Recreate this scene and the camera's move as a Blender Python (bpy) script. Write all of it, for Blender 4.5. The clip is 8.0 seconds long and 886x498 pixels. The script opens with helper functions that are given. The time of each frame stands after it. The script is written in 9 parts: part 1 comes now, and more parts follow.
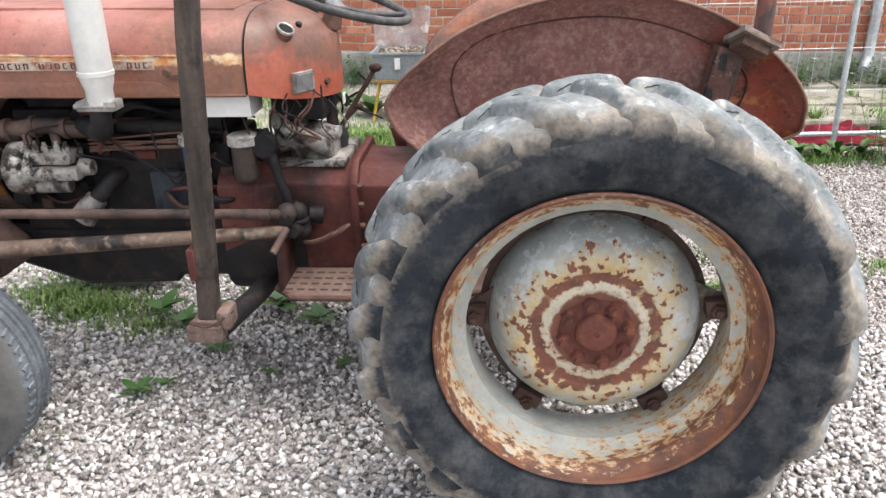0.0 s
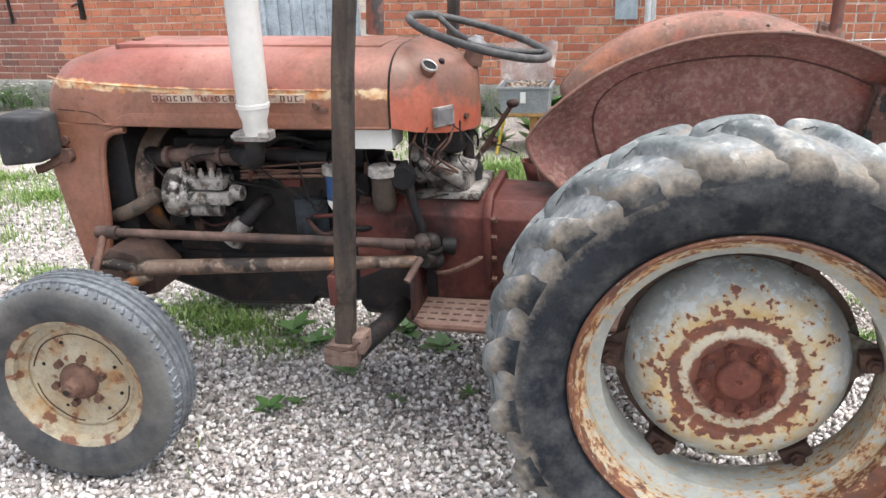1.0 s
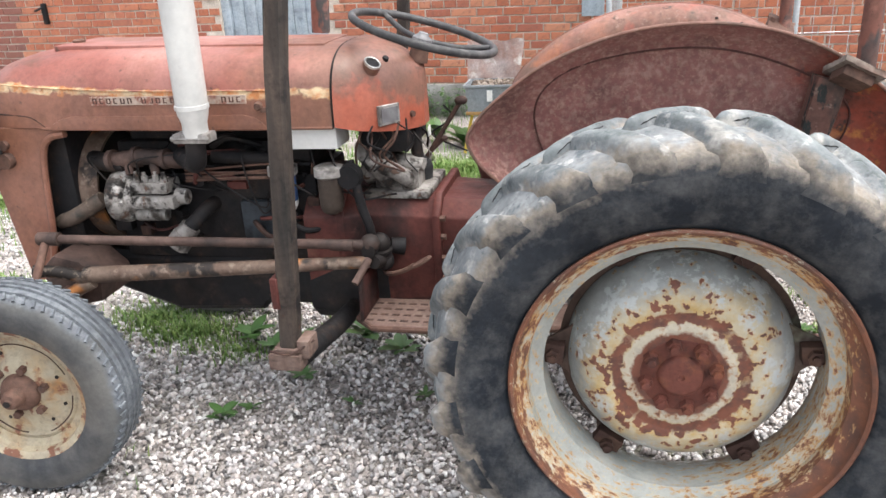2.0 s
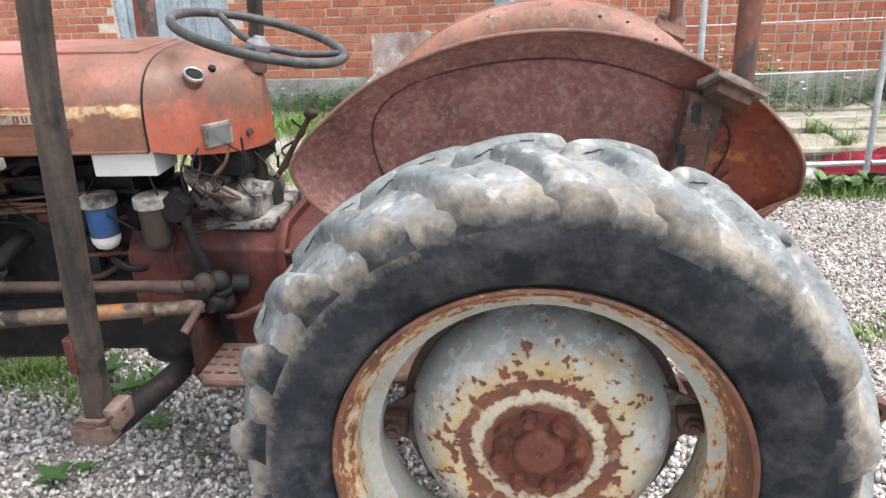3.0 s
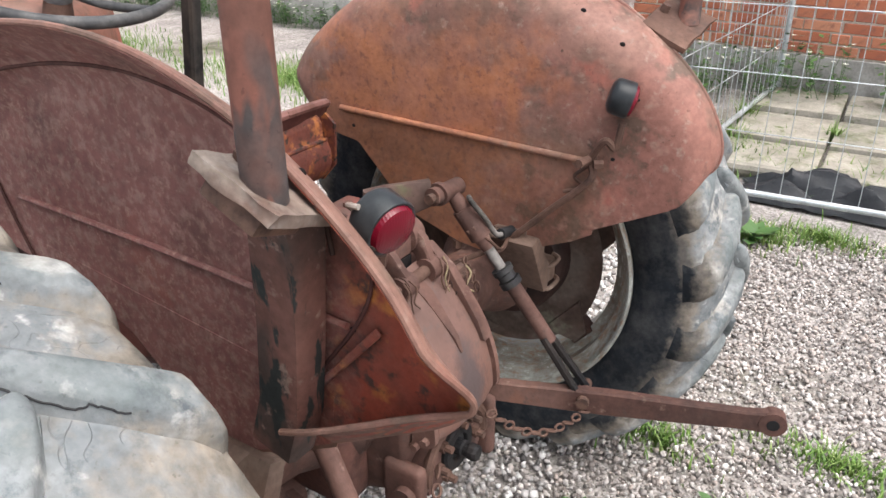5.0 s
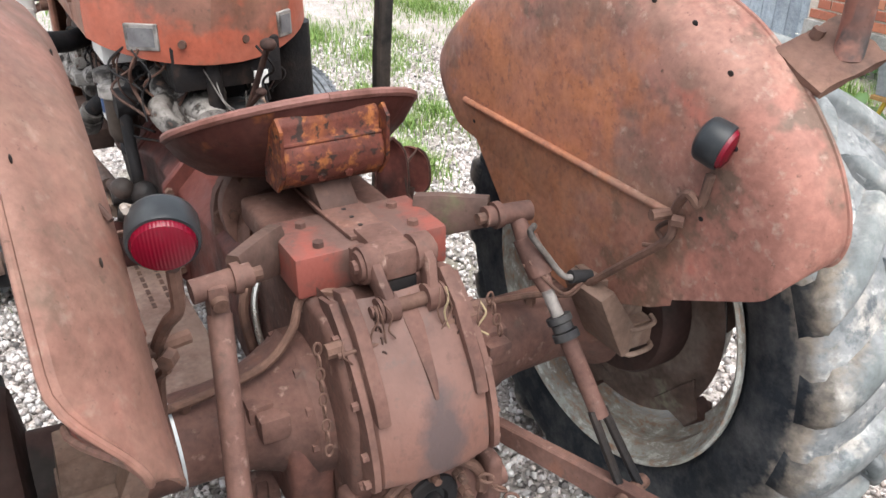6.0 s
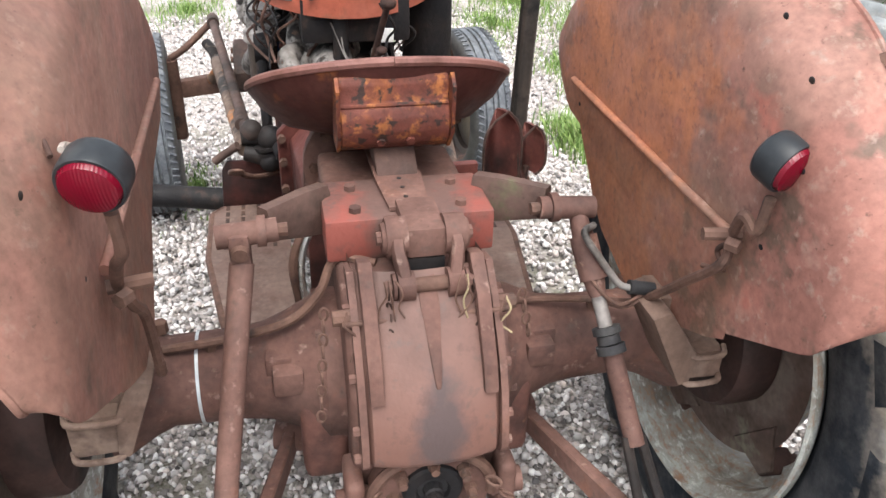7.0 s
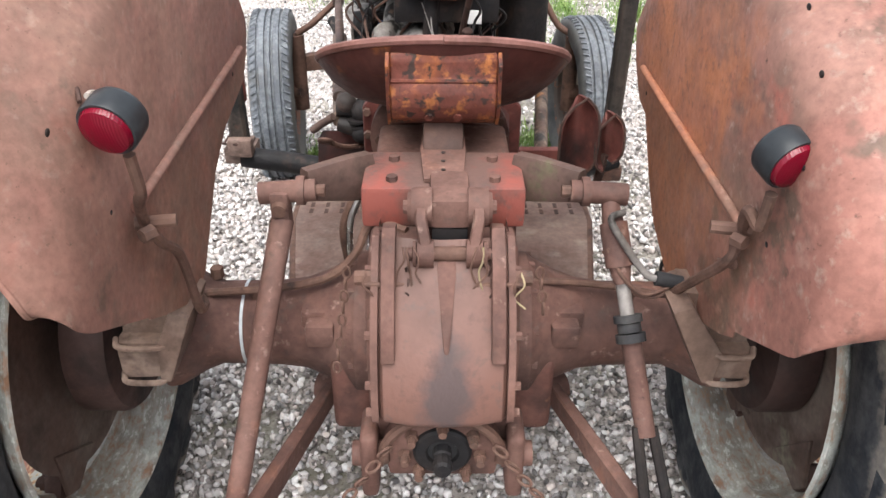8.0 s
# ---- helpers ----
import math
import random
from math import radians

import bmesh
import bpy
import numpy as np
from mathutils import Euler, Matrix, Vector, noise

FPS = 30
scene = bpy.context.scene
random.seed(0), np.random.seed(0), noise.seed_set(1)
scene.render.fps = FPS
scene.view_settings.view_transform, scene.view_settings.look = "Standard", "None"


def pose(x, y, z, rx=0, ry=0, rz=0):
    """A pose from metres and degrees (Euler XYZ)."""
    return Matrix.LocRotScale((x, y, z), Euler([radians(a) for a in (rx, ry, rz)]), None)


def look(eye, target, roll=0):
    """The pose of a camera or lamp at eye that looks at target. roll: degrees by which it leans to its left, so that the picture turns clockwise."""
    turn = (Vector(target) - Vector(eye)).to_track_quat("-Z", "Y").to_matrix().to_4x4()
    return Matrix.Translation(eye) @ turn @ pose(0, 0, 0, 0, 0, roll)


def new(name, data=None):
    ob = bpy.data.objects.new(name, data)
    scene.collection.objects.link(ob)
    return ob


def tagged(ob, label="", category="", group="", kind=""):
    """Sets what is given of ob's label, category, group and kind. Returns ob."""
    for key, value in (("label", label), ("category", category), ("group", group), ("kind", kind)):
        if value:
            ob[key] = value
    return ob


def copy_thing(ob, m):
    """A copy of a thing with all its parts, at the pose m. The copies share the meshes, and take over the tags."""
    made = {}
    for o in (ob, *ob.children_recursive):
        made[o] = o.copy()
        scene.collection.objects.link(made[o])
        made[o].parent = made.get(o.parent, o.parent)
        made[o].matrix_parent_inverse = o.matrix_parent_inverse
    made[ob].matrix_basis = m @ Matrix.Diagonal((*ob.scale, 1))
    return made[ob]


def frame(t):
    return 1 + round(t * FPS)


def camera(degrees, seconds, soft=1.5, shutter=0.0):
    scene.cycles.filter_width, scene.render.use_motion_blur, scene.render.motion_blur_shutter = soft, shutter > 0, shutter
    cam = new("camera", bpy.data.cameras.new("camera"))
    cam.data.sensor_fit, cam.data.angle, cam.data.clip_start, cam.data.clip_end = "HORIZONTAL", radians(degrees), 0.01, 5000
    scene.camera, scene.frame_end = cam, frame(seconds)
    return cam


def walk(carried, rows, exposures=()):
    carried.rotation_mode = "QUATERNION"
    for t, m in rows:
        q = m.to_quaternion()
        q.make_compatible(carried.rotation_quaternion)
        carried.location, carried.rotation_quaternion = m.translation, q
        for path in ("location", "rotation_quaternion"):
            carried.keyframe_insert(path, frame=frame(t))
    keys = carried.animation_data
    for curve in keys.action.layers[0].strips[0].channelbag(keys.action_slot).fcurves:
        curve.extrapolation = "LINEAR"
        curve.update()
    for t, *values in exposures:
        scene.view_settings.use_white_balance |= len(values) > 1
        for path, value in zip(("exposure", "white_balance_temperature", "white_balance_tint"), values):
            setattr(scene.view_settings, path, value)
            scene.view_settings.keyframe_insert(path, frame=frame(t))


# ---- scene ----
cam = camera(58.9, 8.0)
PATH = [
    (0, (-0.209, -2.433, 1.519), (-0.381, -0.611, 0.711), -1.6),
    (0.4, (-0.263, -2.465, 1.531), (-0.575, -0.641, 0.774), -1.6),
    (0.5, (-0.269, -2.462, 1.535), (-0.615, -0.643, 0.779), -2.0),
    (1, (-0.273, -2.455, 1.535), (-0.722, -0.647, 0.809), -2.5),
    (1.2, (-0.271, -2.458, 1.535), (-0.726, -0.649, 0.814), -2.6),
    (2.3, (-0.121, -2.312, 1.502), (-0.49, -0.49, 0.764), -3.3),
    (2.5, (-0.087, -2.218, 1.495), (-0.422, -0.394, 0.747), -3.2),
    (3, (0.012, -2.029, 1.514), (-0.256, -0.201, 0.747), -3.1),
    (3.4, (0.227, -1.863, 1.49), (-0.083, -0.054, 0.695), -3.1),
    (3.5, (0.291, -1.846, 1.503), (-0.033, -0.039, 0.71), -2.9),
    (3.7, (0.404, -1.779, 1.499), (0.035, 0.017, 0.7), -3.4),
    (3.8, (0.426, -1.722, 1.507), (0.051, 0.065, 0.693), -2.8),
    (4, (0.513, -1.6, 1.478), (0.066, 0.165, 0.651), -2.5),
    (4.2, (0.561, -1.432, 1.476), (0.056, 0.300, 0.612), -2.1),
    (4.5, (0.651, -1.253, 1.489), (-0.022, 0.414, 0.61), -1.7),
    (4.7, (0.703, -1.135, 1.472), (-0.070, 0.477, 0.576), -1.4),
    (5, (0.846, -0.981, 1.471), (-0.139, 0.514, 0.581), -0.8),
    (5.1, (0.925, -0.922, 1.486), (-0.174, 0.478, 0.585), -1.1),
    (5.2, (0.984, -0.849, 1.472), (-0.209, 0.486, 0.581), -1.2),
    (6.3, (1.099, -0.362, 1.446), (-0.497, 0.364, 0.483), 0.9),
    (6.5, (1.132, -0.291, 1.454), (-0.502, 0.328, 0.48), 1.0),
    (7, (1.099, -0.188, 1.439), (-0.59, 0.191, 0.438), 1.3),
    (7.3, (1.081, -0.112, 1.444), (-0.612, 0.074, 0.397), 0.3),
    (7.5, (1.107, -0.103, 1.427), (-0.602, 0.059, 0.402), 0.9),
    (7.7, (1.125, -0.045, 1.449), (-0.572, 0.024, 0.397), 0.2),
    (8, (1.173, -0.008, 1.443), (-0.541, 0.004, 0.412), 0.4),
]
walk(cam, [(t, look(eye, target, roll)) for t, eye, target, roll in PATH],
     exposures=((0, 1.46), (1.2, 1.48), (3.0, 1.56), (4.0, 1.38), (5.0, 1.30), (6.5, 1.60), (8, 1.58)))

# ---- world and light ----
world = bpy.data.worlds.new("sky")
scene.world = world
world.use_nodes = True
wt = world.node_tree
wt.nodes.clear()
w_out = wt.nodes.new("ShaderNodeOutputWorld")
w_bg = wt.nodes.new("ShaderNodeBackground")
w_sky = wt.nodes.new("ShaderNodeTexSky")
w_sky.sky_type = "NISHITA"
w_sky.sun_disc = False
SUN_EL, SUN_AZ = radians(66), radians(98)
w_sky.sun_elevation, w_sky.sun_rotation = SUN_EL, SUN_AZ
w_sky.air_density, w_sky.dust_density, w_sky.ozone_density = 1.0, 4.0, 1.0
w_hsv = wt.nodes.new("ShaderNodeHueSaturation")
w_hsv.inputs["Saturation"].default_value = 0.35
wt.links.new(w_sky.outputs[0], w_hsv.inputs["Color"])
wt.links.new(w_hsv.outputs[0], w_bg.inputs["Color"])
w_bg.inputs["Strength"].default_value = 0.15
wt.links.new(w_bg.outputs[0], w_out.inputs["Surface"])

sun_data = bpy.data.lights.new("sun", "SUN")
sun_data.energy, sun_data.angle, sun_data.color = 1.0, radians(60), (1.0, 0.97, 0.92)
sun = new("sun", sun_data)
sun_way = Vector((math.sin(SUN_AZ) * math.cos(SUN_EL), math.cos(SUN_AZ) * math.cos(SUN_EL), math.sin(SUN_EL)))
sun.matrix_basis = look(sun_way * 30, (0, 0, 0))


# ---- materials ----
def nodes_of(name):
    m = bpy.data.materials.new(name)
    m.use_nodes = True
    nt = m.node_tree
    nt.nodes.clear()
    out = nt.nodes.new("ShaderNodeOutputMaterial")
    bsdf = nt.nodes.new("ShaderNodeBsdfPrincipled")
    nt.links.new(bsdf.outputs[0], out.inputs[0])
    return m, nt, bsdf


def rgb(c):
    return (c[0], c[1], c[2], 1.0)


def noise_fac(nt, coord, scale, lo, hi, detail=4.0, rough=0.6, stretch=None):
    """A noise between lo and hi turned into a 0 to 1 mask."""
    src = coord
    if stretch:
        mp = nt.nodes.new("ShaderNodeMapping")
        mp.inputs["Scale"].default_value = stretch
        nt.links.new(coord, mp.inputs["Vector"])
        src = mp.outputs[0]
    n = nt.nodes.new("ShaderNodeTexNoise")
    n.inputs["Scale"].default_value = scale
    n.inputs["Detail"].default_value = detail
    n.inputs["Roughness"].default_value = rough
    nt.links.new(src, n.inputs["Vector"])
    r = nt.nodes.new("ShaderNodeMapRange")
    r.inputs["From Min"].default_value = lo
    r.inputs["From Max"].default_value = hi
    nt.links.new(n.outputs["Fac"], r.inputs["Value"])
    return r.outputs[0]


def mix(nt, fac, a, b):
    n = nt.nodes.new("ShaderNodeMix")
    n.data_type = "RGBA"
    if isinstance(fac, float):
        n.inputs[0].default_value = fac
    else:
        nt.links.new(fac, n.inputs[0])
    for sock, v in ((n.inputs[6], a), (n.inputs[7], b)):
        if isinstance(v, (tuple, list)):
            sock.default_value = rgb(v)
        else:
            nt.links.new(v, sock)
    return n.outputs[2]


def calc(nt, op, a, b=None):
    n = nt.nodes.new("ShaderNodeMath")
    n.operation = op
    for i, v in enumerate((a, b)):
        if v is None:
            continue
        if isinstance(v, (int, float)):
            n.inputs[i].default_value = v
        else:
            nt.links.new(v, n.inputs[i])
    return n.outputs[0]


def object_coord(nt):
    return nt.nodes.new("ShaderNodeTexCoord").outputs["Object"]


def add_bump(nt, bsdf, coord, scale, strength, dist=0.004, extra=None):
    n = nt.nodes.new("ShaderNodeTexNoise")
    n.inputs["Scale"].default_value = scale
    n.inputs["Detail"].default_value = 6
    nt.links.new(coord, n.inputs["Vector"])
    b = nt.nodes.new("ShaderNodeBump")
    b.inputs["Strength"].default_value = strength
    b.inputs["Distance"].default_value = dist
    h = n.outputs["Fac"]
    if extra is not None:
        h = calc(nt, "ADD", h, extra)
    nt.links.new(h, b.inputs["Height"])
    nt.links.new(b.outputs[0], bsdf.inputs["Normal"])


def grained(nt, co, col, depth):
    """Uneven dirt at three scales over a colour: broad mottles, grain and small dark pits."""
    n = nt.nodes.new("ShaderNodeMix")
    n.data_type, n.blend_type = "RGBA", "MULTIPLY"
    n.inputs[0].default_value = 1.0
    broad = noise_fac(nt, co, 4.2, 0.32, 0.68, detail=8.0, rough=0.72)
    fine = noise_fac(nt, co, 75, 0.30, 0.70, detail=3.0)
    pits = noise_fac(nt, co, 130, 0.66, 0.74, detail=2.0)
    v = calc(nt, "ADD", calc(nt, "MULTIPLY", broad, depth * 1.5), calc(nt, "MULTIPLY", fine, depth * 0.7))
    v = calc(nt, "SUBTRACT", calc(nt, "ADD", v, 1.0 - 1.05 * depth), calc(nt, "MULTIPLY", pits, depth * 0.6))
    cmb = nt.nodes.new("ShaderNodeCombineColor")
    for k in range(3):
        nt.links.new(v, cmb.inputs[k])
    if isinstance(col, tuple):
        n.inputs[6].default_value = rgb(col)
    else:
        nt.links.new(col, n.inputs[6])
    nt.links.new(cmb.outputs[0], n.inputs[7])
    return n.outputs[2]


def layered(name, base, layers, rough=(0.5, 0.8), metal=0.0, bump=(60, 0.25), grain=0.40, spec=0.22):
    """Base colour with noise masks on it: (colour, scale, lo, hi[, stretch])."""
    m, nt, bsdf = nodes_of(name)
    co = object_coord(nt)
    col = base
    mask = None
    for colour, scale, lo, hi, *rest in layers:
        mask = noise_fac(nt, co, scale, lo, hi, stretch=rest[0] if rest else None)
        col = mix(nt, mask, col, colour)
    nt.links.new(grained(nt, co, col, grain), bsdf.inputs["Base Color"])
    rg = nt.nodes.new("ShaderNodeMapRange")
    rg.inputs["To Min"].default_value, rg.inputs["To Max"].default_value = rough
    nt.links.new(noise_fac(nt, co, 14, 0.3, 0.7), rg.inputs["Value"])
    nt.links.new(rg.outputs[0], bsdf.inputs["Roughness"])
    bsdf.inputs["Metallic"].default_value = metal
    bsdf.inputs["Specular IOR Level"].default_value = spec if metal < 0.25 else 0.5
    if bump:
        add_bump(nt, bsdf, co, bump[0], bump[1])
    return m


RUST = (0.115, 0.048, 0.028)
fender_layers = [
    ((0.115, 0.074, 0.057), 11.0, 0.54, 0.63), ((0.285, 0.158, 0.128), 14.0, 0.58, 0.67),
    ((0.145, 0.088, 0.068), 4.0, 0.49, 0.66), ((0.27, 0.145, 0.116), 3.3, 0.53, 0.68), ((0.29, 0.092, 0.068), 7.0, 0.60, 0.72),
    ((0.070, 0.046, 0.037), 17.0, 0.62, 0.72), ((0.29, 0.205, 0.172), 45.0, 0.58, 0.76), ((0.085, 0.050, 0.038), 60.0, 0.67, 0.75)]


def bonnet_material():
    """Faded red paint, chipped to yellow primer along the body crease and browner below it."""
    m, nt, bsdf = nodes_of("bonnet_red_paint")
    co = object_coord(nt)
    col = mix(nt, noise_fac(nt, co, 2.2, 0.40, 0.70), (0.245, 0.080, 0.060), (0.33, 0.165, 0.138))
    col = mix(nt, noise_fac(nt, co, 3.5, 0.50, 0.75), col, (0.19, 0.078, 0.042))
    sp = nt.nodes.new("ShaderNodeSeparateXYZ")
    nt.links.new(co, sp.inputs[0])
    rear = span(nt, wobble(nt, sp.outputs["X"], co, 6, 0.5), -1.28, -1.02)
    col = mix(nt, calc(nt, "MULTIPLY", rear, 0.65), col, mix(nt, noise_fac(nt, co, 12, 0.4, 0.65), (0.19, 0.098, 0.066), (0.13, 0.072, 0.05)))
    rise = calc(nt, "MULTIPLY", calc(nt, "MAXIMUM", calc(nt, "SUBTRACT", -1.55, sp.outputs["X"]), 0.0), 0.065)
    z = wobble(nt, calc(nt, "SUBTRACT", sp.outputs["Z"], rise), co, 22, 0.016)
    low = mix(nt, noise_fac(nt, co, 12, 0.4, 0.7, stretch=(1, 1, 0.2)), (0.20, 0.085, 0.048), (0.145, 0.066, 0.042))
    col = mix(nt, calc(nt, "MULTIPLY", span(nt, z, 1.146, 1.140), 0.75), col, low)
    band = calc(nt, "MULTIPLY", span(nt, wobble(nt, z, co, 13, 0.05), 1.112, 1.122), span(nt, z, 1.147, 1.142))
    chip = calc(nt, "MULTIPLY", band, noise_fac(nt, co, 9, 0.40, 0.48, detail=8.0, rough=0.75, stretch=(0.35, 1, 1)))
    primer = mix(nt, noise_fac(nt, co, 26, 0.42, 0.60, detail=7.0), (0.55, 0.42, 0.26), (0.44, 0.17, 0.055))
    col = mix(nt, chip, col, primer)
    col = mix(nt, noise_fac(nt, co, 9.0, 0.58, 0.75), col, (0.14, 0.062, 0.036))
    col = mix(nt, noise_fac(nt, co, 45.0, 0.64, 0.76), col, (0.09, 0.05, 0.035))
    nt.links.new(grained(nt, co, col, 0.36), bsdf.inputs["Base Color"])
    nt.links.new(calc(nt, "ADD", calc(nt, "MULTIPLY", noise_fac(nt, co, 14, 0.3, 0.7), 0.2), 0.42), bsdf.inputs["Roughness"])
    add_bump(nt, bsdf, co, 60, 0.2)
    return m


cast_red = layered("cast_dusty_red", (0.100, 0.0515, 0.0415), [
    ((0.148, 0.085, 0.069), 4.0, 0.42, 0.70), ((0.057, 0.0331, 0.0285), 6.0, 0.46, 0.68),
    ((0.175, 0.0782, 0.0506), 9.0, 0.60, 0.78), ((0.23, 0.156, 0.129), 36.0, 0.62, 0.76), ((0.0782, 0.0534, 0.046), 30.0, 0.60, 0.76)], rough=(0.6, 0.85), bump=(90, 0.3))
cast_dark_red = layered("cast_oily_red", (0.083, 0.026, 0.0215), [
    ((0.130, 0.046, 0.037), 4.0, 0.48, 0.72), ((0.022, 0.0130, 0.0125), 5.0, 0.48, 0.66),
    ((0.145, 0.064, 0.047), 14.0, 0.62, 0.78)], rough=(0.4, 0.75), bump=(90, 0.3))
arm_brown = layered("oily_brown_arm_paint", (0.088, 0.055, 0.046), [((0.13, 0.083, 0.068), 7.0, 0.45, 0.68), ((0.045, 0.034, 0.028), 9.0, 0.50, 0.70), ((0.09, 0.08, 0.05), 14.0, 0.62, 0.72)], rough=(0.5, 0.8))
# oily maroon, darkened further for the shade inside the wheel
drum_mat = layered("oily_shaded_maroon_drum", (0.038, 0.021, 0.018), [((0.060, 0.034, 0.029), 6.0, 0.45, 0.7), ((0.016, 0.012, 0.011), 9.0, 0.48, 0.66)], rough=(0.5, 0.8))
grime = layered("black_engine_grime", (0.0104, 0.01, 0.0112), [
    ((0.024, 0.0184, 0.016), 8.0, 0.45, 0.7), ((0.06, 0.036, 0.0264), 16.0, 0.60, 0.78)], rough=(0.5, 0.8), bump=(70, 0.5))
rusty_steel = layered("rusty_steel", (0.105, 0.06, 0.0465), [
    ((0.154, 0.09, 0.0675), 10.0, 0.45, 0.7), ((0.045, 0.0315, 0.027), 18.0, 0.52, 0.72)], rough=(0.6, 0.9), metal=0.15, bump=(120, 0.35))
pole_dark = layered("weathered_dark_pole_paint", (0.0286, 0.0255, 0.0234), [
    ((0.0676, 0.051, 0.0416), 11.0, 0.46, 0.62, (1, 1, 0.12)), ((0.0146, 0.0135, 0.0135), 14.0, 0.54, 0.7),
    ((0.0832, 0.039, 0.026), 11.0, 0.66, 0.8)], rough=(0.55, 0.85), bump=(70, 0.4))
post_rust = layered("rusty_red_post_paint", (0.195, 0.080, 0.060), [
    ((0.060, 0.056, 0.056), 8.3, 0.46, 0.49, (1, 1, 0.35)), ((0.14, 0.065, 0.05), 5.0, 0.5, 0.68), ((0.34, 0.16, 0.12), 12.0, 0.55, 0.75)], rough=(0.55, 0.85))
dark_rust = layered("dark_brown_rust", (0.0527, 0.0298, 0.0242), [((0.093, 0.0527, 0.0372), 12.0, 0.52, 0.7), ((0.0248, 0.0174, 0.0155), 18.0, 0.52, 0.72)], rough=(0.6, 0.85), bump=(120, 0.35))
hub_rust = layered("red_brown_hub_rust", (0.111, 0.0391, 0.0289), [((0.17, 0.0638, 0.034), 16.0, 0.52, 0.7), ((0.0595, 0.0272, 0.0229), 22.0, 0.50, 0.7)], rough=(0.6, 0.85), bump=(120, 0.4))
link_brown = layered("greasy_brown_link", (0.070, 0.045, 0.038), [((0.115, 0.075, 0.062), 8.0, 0.45, 0.68), ((0.030, 0.024, 0.022), 6.0, 0.50, 0.64)], rough=(0.5, 0.8))
foot_brown = layered("dusty_brown_foot_wood", (0.120, 0.080, 0.066), [((0.175, 0.125, 0.105), 8.0, 0.45, 0.68, (3, 3, 1)), ((0.060, 0.042, 0.036), 18.0, 0.52, 0.70, (1, 1, 4))], rough=(0.6, 0.85), bump=(70, 0.5))
plate_pale = layered("weathered_pale_steel", (0.24, 0.195, 0.165), [((0.36, 0.33, 0.30), 14.0, 0.52, 0.66), ((0.13, 0.085, 0.068), 10.0, 0.50, 0.66)], rough=(0.6, 0.85), bump=(60, 0.5))
strut_mat = layered("flaking_black_strut_paint", (0.165, 0.080, 0.064), [((0.10, 0.055, 0.045), 6.0, 0.5, 0.7), ((0.075, 0.052, 0.045), 9.0, 0.49, 0.60, (1, 1, 0.45)), ((0.030, 0.034, 0.033), 24.0, 0.55, 0.585, (1, 1, 0.35)), ((0.24, 0.165, 0.135), 40.0, 0.60, 0.70)], rough=(0.5, 0.8))
tube_orange = layered("orange_rusty_tube_paint", (0.150, 0.108, 0.084), [
    ((0.095, 0.060, 0.046), 9.0, 0.45, 0.62), ((0.30, 0.125, 0.042), 8.0, 0.55, 0.64), ((0.028, 0.024, 0.022), 6.0, 0.53, 0.60), ((0.22, 0.17, 0.135), 30.0, 0.56, 0.68)], rough=(0.5, 0.8))
alu = layered("dirty_aluminium", (0.32, 0.305, 0.29), [
    ((0.15, 0.135, 0.123), 12.0, 0.45, 0.66), ((0.0425, 0.0382, 0.0357), 16.0, 0.52, 0.68)], rough=(0.45, 0.7), metal=0.35, bump=(80, 0.3))
silver = layered("silver_heat_paint", (0.60, 0.60, 0.58), [
    ((0.50, 0.50, 0.49), 6.0, 0.4, 0.7), ((0.48, 0.47, 0.46), 40.0, 0.64, 0.78)], rough=(0.35, 0.5), metal=0.3, bump=(60, 0.05), grain=0.10)
bronze = layered("dull_bronze_bowl", (0.055, 0.0425, 0.036), [((0.05, 0.04, 0.0325), 10.0, 0.45, 0.7)], rough=(0.4, 0.65), metal=0.2)
white_tin = layered("white_painted_tin", (0.66, 0.66, 0.64), [((0.45, 0.42, 0.38), 14.0, 0.58, 0.76)], rough=(0.35, 0.6), bump=None, grain=0.12)
blue_tin = layered("blue_filter_paint", (0.030, 0.075, 0.19), [((0.06, 0.08, 0.13), 12.0, 0.5, 0.7)], rough=(0.35, 0.6), bump=None)
black_rubber = layered("black_rubber", (0.022, 0.022, 0.024), [((0.05, 0.048, 0.046), 20.0, 0.5, 0.75)], rough=(0.5, 0.75))
black_plastic = layered("weathered_black_plastic", (0.030, 0.031, 0.034), [((0.058, 0.058, 0.060), 9.0, 0.45, 0.7), ((0.10, 0.09, 0.08), 20.0, 0.60, 0.75)], rough=(0.45, 0.7))
cover_dark = layered("dark_blue_grey_cover_paint", (0.024, 0.030, 0.037), [((0.045, 0.052, 0.060), 9.0, 0.45, 0.7), ((0.012, 0.012, 0.013), 14.0, 0.5, 0.7)], rough=(0.4, 0.65))
wheel_grip = layered("steering_wheel_grip", (0.050, 0.050, 0.052), [((0.10, 0.098, 0.095), 20.0, 0.45, 0.7)], rough=(0.4, 0.6))
box_alu = layered("flaking_pale_casting_paint", (0.27, 0.255, 0.24), [((0.14, 0.125, 0.112), 11.0, 0.44, 0.60), ((0.030, 0.027, 0.025), 15.0, 0.50, 0.58), ((0.10, 0.06, 0.045), 30.0, 0.58, 0.66)], rough=(0.45, 0.7), bump=(70, 0.5))
